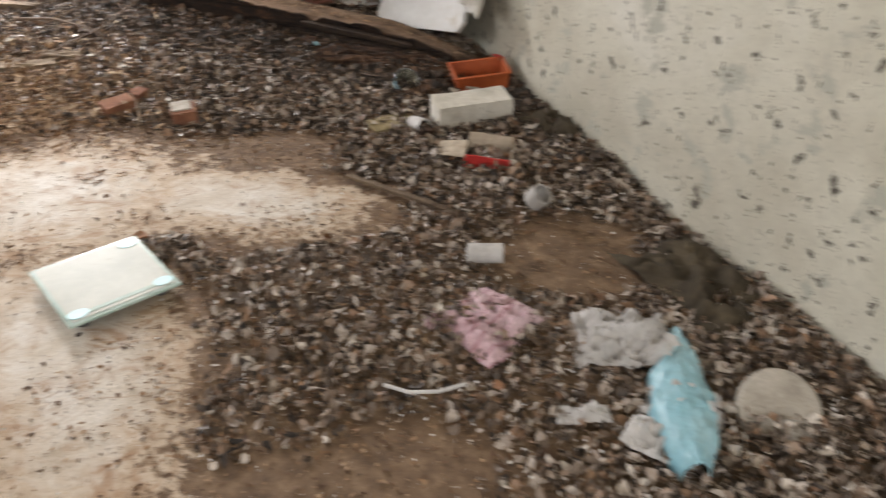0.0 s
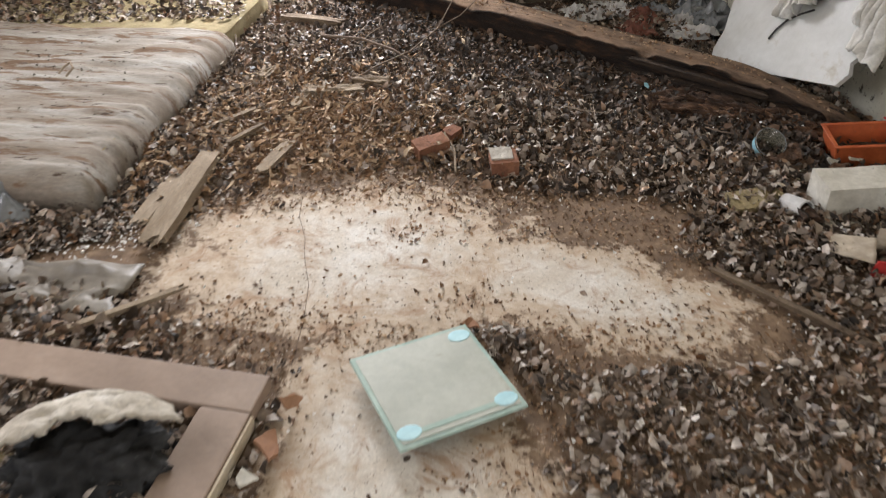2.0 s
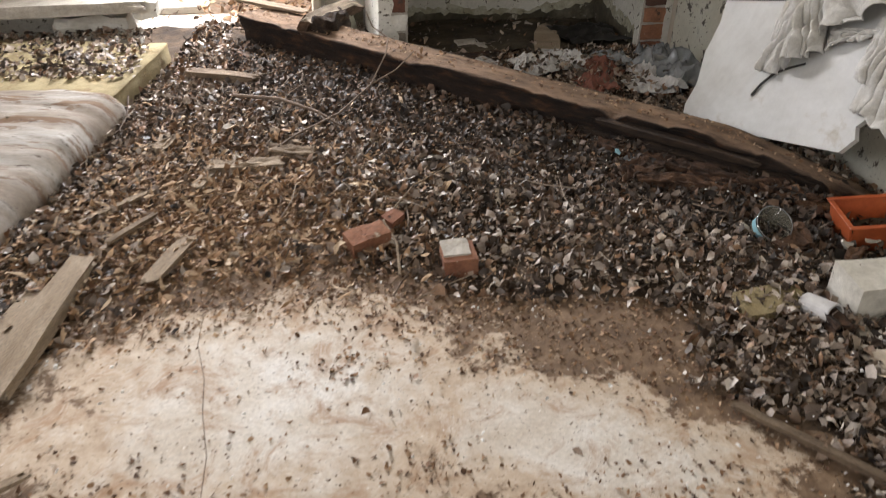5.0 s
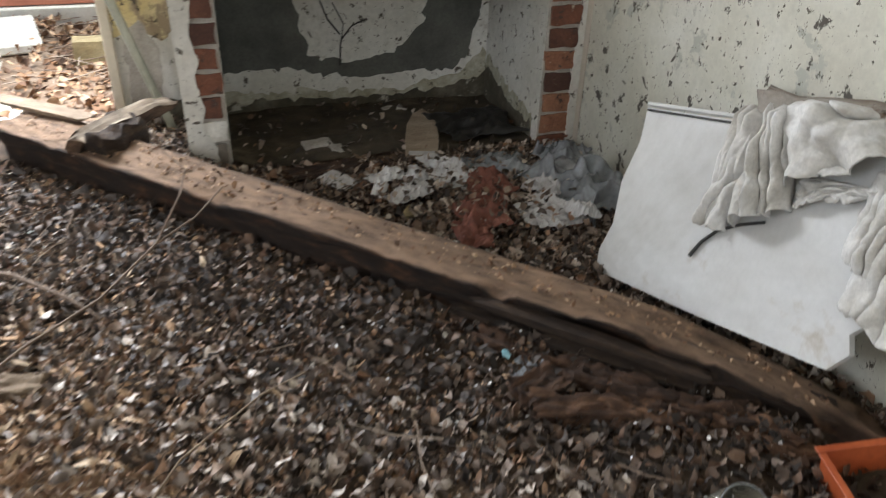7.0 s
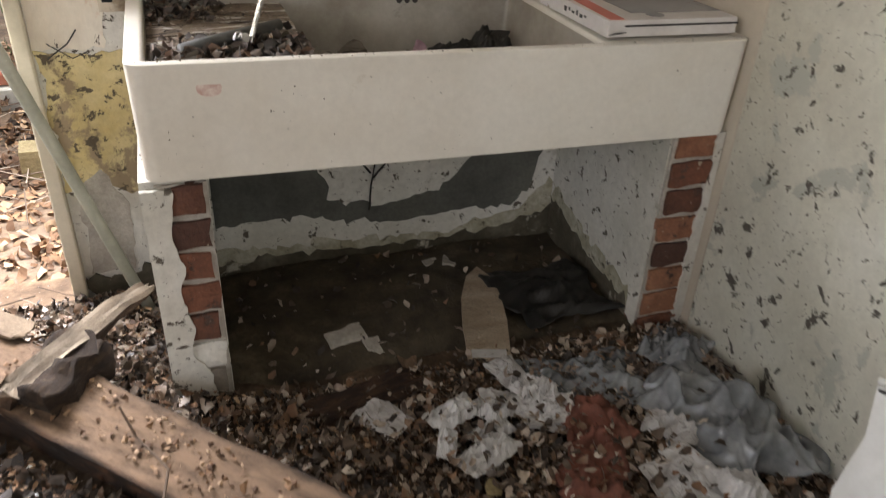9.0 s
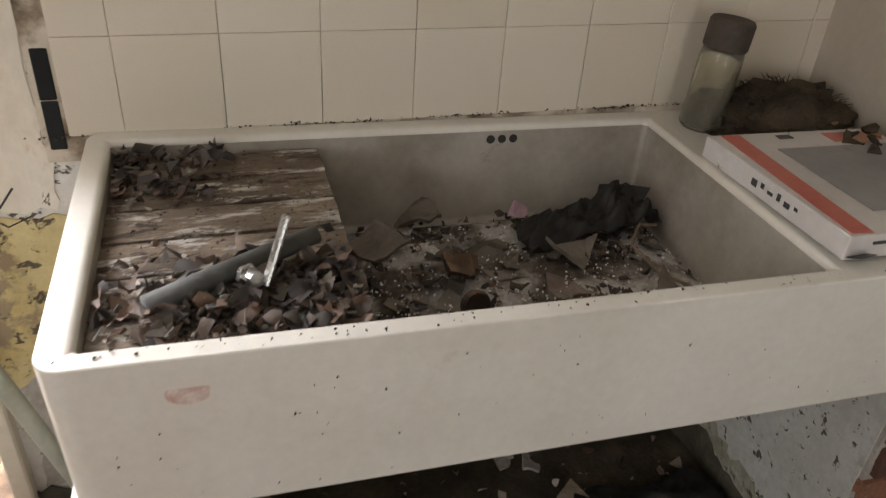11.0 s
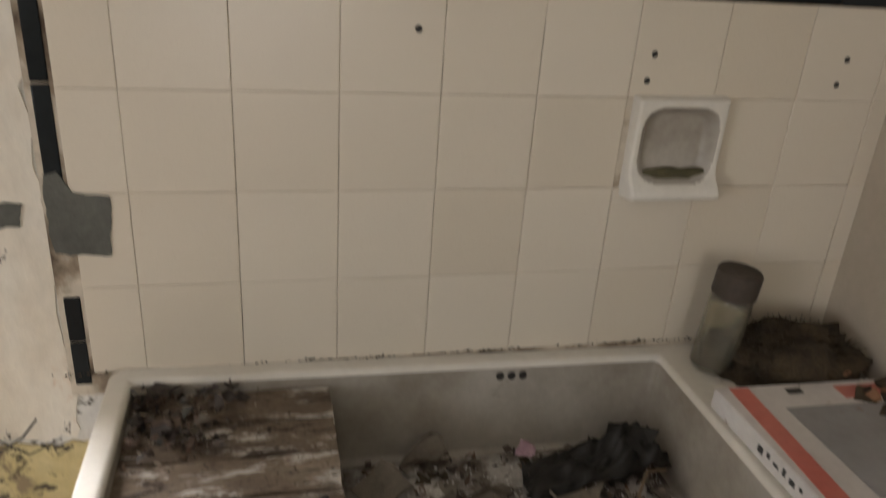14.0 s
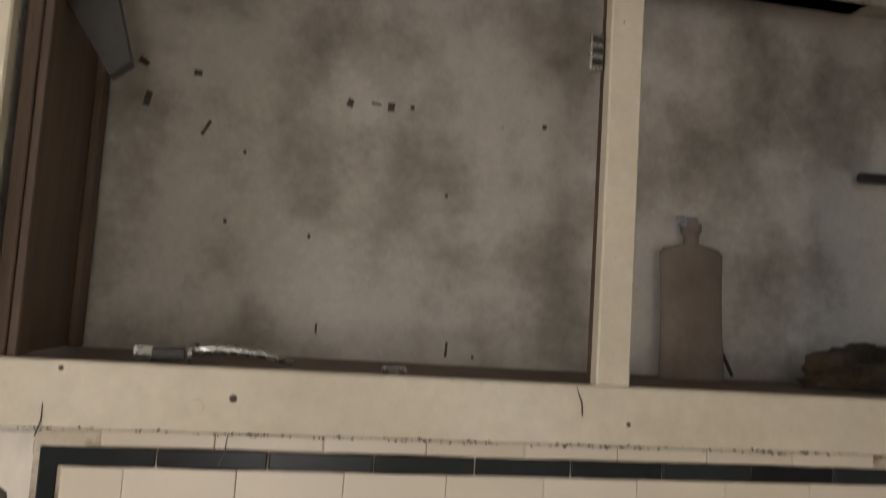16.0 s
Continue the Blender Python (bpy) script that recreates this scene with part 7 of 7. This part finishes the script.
keep = (r.uniform(0, 1, len(x)) > 0.88 * thin) & (~alcove | (r.uniform(0, 1, len(x)) < 0.05))
x, y, z, size = x[keep], y[keep], z[keep], size[keep]
# shade in front of the beam, painted by using darker leaves there
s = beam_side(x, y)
darkened = r.uniform(0, 1, len(x)) < np.where((s > -0.55) & (s < 0.1) & (x > -0.45), 0.40 + 1.2 * np.clip(1 + s / 0.45, 0, 1), 0.12)
pale = ~darkened & (r.uniform(0, 1, len(x)) < np.where(y < 2.2, 0.75, np.where(y < 3.5, 0.45, 0.1)))
scatter("pale_leaf_litter", x[pale], y[pale], z[pale] + 0.003, size[pale] * 1.08, 0.62, M_pale_leaf, "pale grey-brown curled leaves covering the floor", LEAF, LEAF_FACES, 124)
dark_or_pale = darkened | pale
scatter("leaf_litter", x[~dark_or_pale], y[~dark_or_pale], z[~dark_or_pale], size[~dark_or_pale], 0.62, M_leaf, "dry grey-brown curled leaves covering the floor", LEAF, LEAF_FACES, 21)
scatter("damp_leaf_litter", x[darkened], y[darkened], z[darkened], size[darkened], 0.62, M_dark_leaf, "dark leaves along the beam, its shade put into their colour", LEAF, LEAF_FACES, 121)
x, y, r = fill(60000, 15, -1.35, 1.50, 0.25, 4.97, 0.4, 0.008)
# most of the paler bits are left out of the beam's painted shade
s = beam_side(x, y)
ok = ((y < 4.43) | (x < 0.3)) & ~((s > -0.30) & (s < 0.1) & (r.uniform(0, 1, len(x)) < 0.85))
scatter("leaf_fragments", x[ok], y[ok], bed(x, y)[ok] + r.uniform(0.004, 0.022, ok.sum()) * np.clip(bare(x, y)[ok] - 0.8, 0, 1), r.uniform(0.005, 0.015, ok.sum()), 0.7, M_bits, "broken bits of dry leaf between the leaves", LEAF * np.array((1, 0.6, 1)), LEAF_FACES, 122)
# crumbs gathered in small drifts on the bare concrete
cx, cy = [], []
for px, py, sx, sy, k in ((-0.34, 2.08, 0.03, 0.03, 60), (-0.13, 2.50, 0.05, 0.03, 80), (-0.22, 2.06, 0.04, 0.025, 70), (0.0, 2.18, 0.07, 0.03, 110), (0.05, 2.04, 0.07, 0.02, 90), (-0.10, 1.62, 0.06, 0.02, 60), (-0.27, 1.52, 0.05, 0.05, 70),
                          (0.12, 2.46, 0.08, 0.03, 60), (-0.20, 2.78, 0.20, 0.06, 900), (0.12, 2.66, 0.16, 0.06, 700), (0.42, 2.52, 0.16, 0.10, 800), (0.34, 1.98, 0.18, 0.07, 700), (-0.58, 2.10, 0.14, 0.09, 900), (-0.62, 2.74, 0.12, 0.06, 400), (0.62, 2.28, 0.10, 0.12, 500), (0.08, 1.78, 0.06, 0.14, 350), (-0.02, 1.40, 0.07, 0.14, 400), (0.25, 1.05, 0.30, 0.14, 900), (1.1, 1.58, 0.2, 0.16, 700), (-0.30, 2.40, 0.30, 0.20, 160), (-0.48, 2.68, 0.10, 0.04, 110), (-0.30, 1.36, 0.08, 0.05, 70)):
    cx.append(r.normal(px, sx, k)), cy.append(r.normal(py, sy, k))
x, y = np.concatenate(cx), np.concatenate(cy)
ok = keep_clear(x, y)
scatter("concrete_crumbs", x[ok], y[ok], np.full(ok.sum(), 0.001), 0.004 + 0.012 * r.uniform(0, 1, ok.sum()) ** 2, 0.35, M_rust_leaf, "drifts of brown leaf crumbs on bare concrete", LEAF, LEAF_FACES, 123)

x, y, r = fill(60000, 12, -1.3, 0.9, 1.2, 4.9, 0.7, 0.010)
w = 1.3 * np.exp(-((x + 0.40) / 0.48) ** 2 - ((y - 3.12) / 0.52) ** 2) + 0.35 * (y > 4.2) + 0.2 + 0.5 * (np.hypot((x + 0.62) / 0.3, (y - 2.05) / 0.16) < 1)
ok = (r.uniform(0, 1, len(x)) < w) & ((y < 4.43) | (x < 0.3))
scatter("brown_crumbs", x[ok], y[ok], bed(x, y)[ok] + r.uniform(0.0, 0.014, ok.sum()), r.uniform(0.006, 0.022, ok.sum()), 0.5, M_rust_leaf, "rust-brown crumbled leaves and bark bits", LEAF, LEAF_FACES, 22)

r = np.random.default_rng(33)
n = 5600
x, y = np.clip(r.normal(-0.48, 0.30, n), -0.95, 0.5), r.normal(3.16, 0.36, n)
ok = keep_clear(x, y) & (y > 2.55) & (r.uniform(0, 1, n) < np.clip(bare(x, y) - 0.5, 0, 1))
chip = LEAF * np.array((1.0, 0.45, 1.0))
scatter("bark_chips", x[ok], y[ok], bed(x, y)[ok] + r.uniform(0.006, 0.02, ok.sum()), 0.010 + 0.04 * r.uniform(0, 1, ok.sum()) ** 2, 0.4, M_bark, "tan and rust-brown bark chips on litter", chip, LEAF_FACES, 36, 0.25)
r = np.random.default_rng(31)
n = 12000
x, y = r.uniform(-0.95, 1.45, n), r.uniform(0.5, 4.43, n)
ok = keep_clear(x, y) & (r.uniform(0, 1, n) < np.clip(1.6 * bare(x, y) - 0.75, 0.03, 1))
scatter("floor_crumbs", x[ok], y[ok], np.maximum(bed(x, y)[ok], 0.001), r.uniform(0.002, 0.009, ok.sum()), 0.4, M_rust_leaf, "small brown crumbs scattered on concrete", CRUMB, CRUMB_FACES, 23)
n = 2600
x, y = r.uniform(-1.3, 1.45, n), r.uniform(0.4, 4.5, n)
ok = keep_clear(x, y) & ((y < 4.4) | (x < 0.2)) & (r.uniform(0, 1, n) < np.where(bare(x, y) < 0.9, 0.35, 1.0))
scatter("paint_flakes", x[ok], y[ok], bed(x, y)[ok] + 0.014, r.uniform(0.003, 0.011, ok.sum()), 0.5, M_flake, "small white paint and plaster flakes", CRUMB, CRUMB_FACES, 24)
n = 800
x, y = r.normal(-1.08, 0.14, n), r.normal(2.62, 0.10, n)
scatter("paint_flakes", x, y, np.full(n, 0.01), r.uniform(0.005, 0.014, n), 0.6, M_flake, "white crumbs and glass bits beside the mattress", CRUMB, CRUMB_FACES, 25)

# leaves on the beam, the mattress end, the sink and the yard
n = 520
u, w = r.uniform(0.02, 0.95, n), r.uniform(0.02, 0.16, n)
w *= 1 - 0.5 * u
x, y = -0.445 + 1.865 * u + w * 0.7, 4.685 - 1.855 * u + w * 0.7
scatter("beam_crumbs", x, y, 0.192 - 0.034 * u - 0.10 * np.clip((u - 0.8) / 0.2, 0, 1) ** 1.3 + 0.002, r.uniform(0.004, 0.016, n), 0.3, M_rust_leaf, "crumbs and bits of bark on the beam", CRUMB, CRUMB_FACES, 26)
n = 2000
x, y = r.uniform(-2.0, -0.76, n), r.uniform(4.08, 4.7, n)
scatter("mattress_leaves", x, y, np.full(n, 0.125), r.uniform(0.015, 0.04, n), 0.45, M_leaf, "dry leaves lying on the foam end of the mattress", LEAF, LEAF_FACES, 27)
n = 260
x, y = r.uniform(-2.0, -1.08, n), r.uniform(3.05, 3.8, n)
scatter("mattress_crumbs", x, y, np.full(n, 0.142), r.uniform(0.003, 0.010, n), 0.4, M_soil, "dark crumbs on the mattress cover", CRUMB, CRUMB_FACES, 28)
n = 9000
x, y = r.uniform(-2.6, 0.7, n), r.uniform(5.17, 7.6, n)
ok = r.uniform(0, 1, n) < np.where((x < -0.5) & (y < 6.4), 0.12, 0.9)
scatter("yard_leaves", x[ok], y[ok], np.full(ok.sum(), -0.016) + 0.035 * (x[ok] < -0.45), r.uniform(0.025, 0.06, ok.sum()), 0.5, M_rust_leaf, "fallen brown leaves in the yard", LEAF, LEAF_FACES, 29)
n = 700
x, y = np.clip(r.normal(0.40, 0.08, n), 0.235, 0.525), np.clip(r.normal(4.55, 0.05, n), 4.47, 4.94)
x[:220], y[:220] = np.clip(r.normal(0.29, 0.05, 220), 0.235, 0.5), np.clip(r.normal(4.88, 0.05, 220), 4.5, 4.94)
scatter("board_crumbs", x, y, np.full(n, 0.8205), r.uniform(0.004, 0.016, n), 0.5, M_leaf, "dark crumbs and flakes on the draining board", LEAF, LEAF_FACES, 30)
n = 420
x, y = np.clip(r.normal(0.41, 0.075, n), 0.24, 0.52), np.clip(r.normal(4.54, 0.045, n), 4.475, 4.9)
x[:60], y[:60] = np.clip(r.normal(0.29, 0.05, 60), 0.24, 0.5), np.clip(r.normal(4.88, 0.05, 60), 4.6, 4.94)
scatter("board_leaves", x, y, 0.821 + r.uniform(0, 0.014, n), r.uniform(0.012, 0.036, n), 0.5, M_dark_leaf, "large dry dark leaves heaped on the draining board", LEAF, LEAF_FACES, 43)
n = 520
x, y = r.uniform(0.575, 1.09, n), r.uniform(4.50, 4.90, n)
scatter("sink_crumbs", x, y, np.full(n, 0.686), r.uniform(0.005, 0.026, n), 0.35, M_dark_leaf, "grey crumbs and flakes in the sink", LEAF, LEAF_FACES, 31)
n = 1300
x, y = r.uniform(0.57, 1.09, n), 4.49 + 0.38 * r.uniform(0, 1, n) ** 1.6
scatter("sink_flakes", x, y, np.full(n, 0.692), r.uniform(0.0015, 0.006, n), 0.4, M_flake, "white plaster crumbs in the sink", CRUMB, CRUMB_FACES, 32)
n = 90
x, y = r.uniform(0.2, 1.5, n), r.uniform(4.43, 4.448, n)
scatter("rim_dirt", x, y, 0.848 - 0.0185 * (x - 0.185), r.uniform(0.0015, 0.005, n), 0.3, M_soil, "dark specks along the sink rim", CRUMB, CRUMB_FACES, 33)

n = 420
x, y = np.concatenate((r.normal(0.85, 0.16, n // 2), r.normal(1.0, 0.12, n // 2))), np.concatenate((r.normal(4.15, 0.10, n // 2), r.normal(3.95, 0.12, n // 2)))
ok = keep_clear(x, y)
scatter("heap_leaves", x[ok], y[ok], np.full(ok.sum(), 0.07) + r.uniform(0, 0.03, ok.sum()), r.uniform(0.012, 0.034, ok.sum()), 0.6, M_leaf, "dry leaves caught among paper and rags", LEAF, LEAF_FACES, 35)

for name, n, yy, zz, lb in (("rail_grime", 520, 4.968, 1.5095, "dark grime along the cupboard rail"), ("tile_grime", 700, 4.9905, 0.842, "dark grime along the tile foot")):
    x = r.uniform(0.06, 1.5, n)
    ok = r.uniform(-0.9, 1, n) < patchy(x, x * 0 + zz, 23, 2.0)
    scatter(name, x[ok], np.full(ok.sum(), yy) + r.uniform(-0.002, 0.001, ok.sum()), zz + r.normal(0, 0.0016, ok.sum()), r.uniform(0.002, 0.0065, ok.sum()), 0.4, M_soil, lb, CRUMB, CRUMB_FACES, int(n))
n = 520
x, y = r.uniform(0.235, 0.525, n), r.uniform(4.47, 4.95, n)
scatter("board_dust", x, y, np.full(n, 0.8195), r.uniform(0.0015, 0.0045, n), 0.3, M_soil, "dark dirt specks on the draining board", CRUMB, CRUMB_FACES, 41)
n = 260
x, z = r.uniform(0.2, 1.5, n), r.uniform(0.62, 0.80, n)
ok = r.uniform(0, 1, n) < 0.35
scatter("sink_specks", x[ok], 4.4255 + 0.008 * (0.836 - z[ok]) / 0.23, z[ok], r.uniform(0.002, 0.005, ok.sum()), 1.2, M_soil, "dark specks stuck on the sink front", CRUMB, CRUMB_FACES, 42)

# twigs
rnd = random.Random(9)
bm = bmesh.new()
for k in range(230):
    if k < 150:
        x, y = rnd.uniform(-0.85, 0.0), rnd.uniform(3.3, 5.1)
    else:
        x, y = rnd.uniform(-0.9, 1.2), rnd.uniform(2.7, 4.4)
    if not keep_clear(np.array(x), np.array(y)) or abs(beam_side(x, y)) < 0.12:
        continue
    L, a = rnd.uniform(0.04, 0.20), rnd.uniform(0, 6.28)
    z = float(bed(np.array(x), np.array(y))) + rnd.uniform(0.012, 0.03)
    d = Vector((math.cos(a), math.sin(a), rnd.uniform(-0.08, 0.12)))
    side = Vector((-d.y, d.x, 0)) * rnd.uniform(-0.2, 0.2) * L
    p = Vector((x, y, z))
    tube([p - d * L / 2, p + side * 0.5, p + d * L / 2 + side * 0.2], rnd.uniform(0.0012, 0.0035), 4, 0.6, bm)
tagged(part("twig_litter", bm, M_twig), "dry twigs and stalks lying in leaf litter", "twigs", kind="stuff")
bm = bmesh.new()
for k in range(160):
    x, y = rnd.uniform(-0.6, 0.5), rnd.uniform(5.5, 7.2)
    L, a = rnd.uniform(0.08, 0.3), rnd.uniform(0, 6.28)
    p, d = Vector((x, y, 0.02)), Vector((math.cos(a), math.sin(a), rnd.uniform(-0.05, 0.3)))
    tube([p - d * L / 2, p, p + d * L / 2], 0.003, 4, 0.6, bm)
tagged(part("yard_twigs", bm, M_twig), "dry stalks among leaves in the yard", "twigs", kind="stuff")
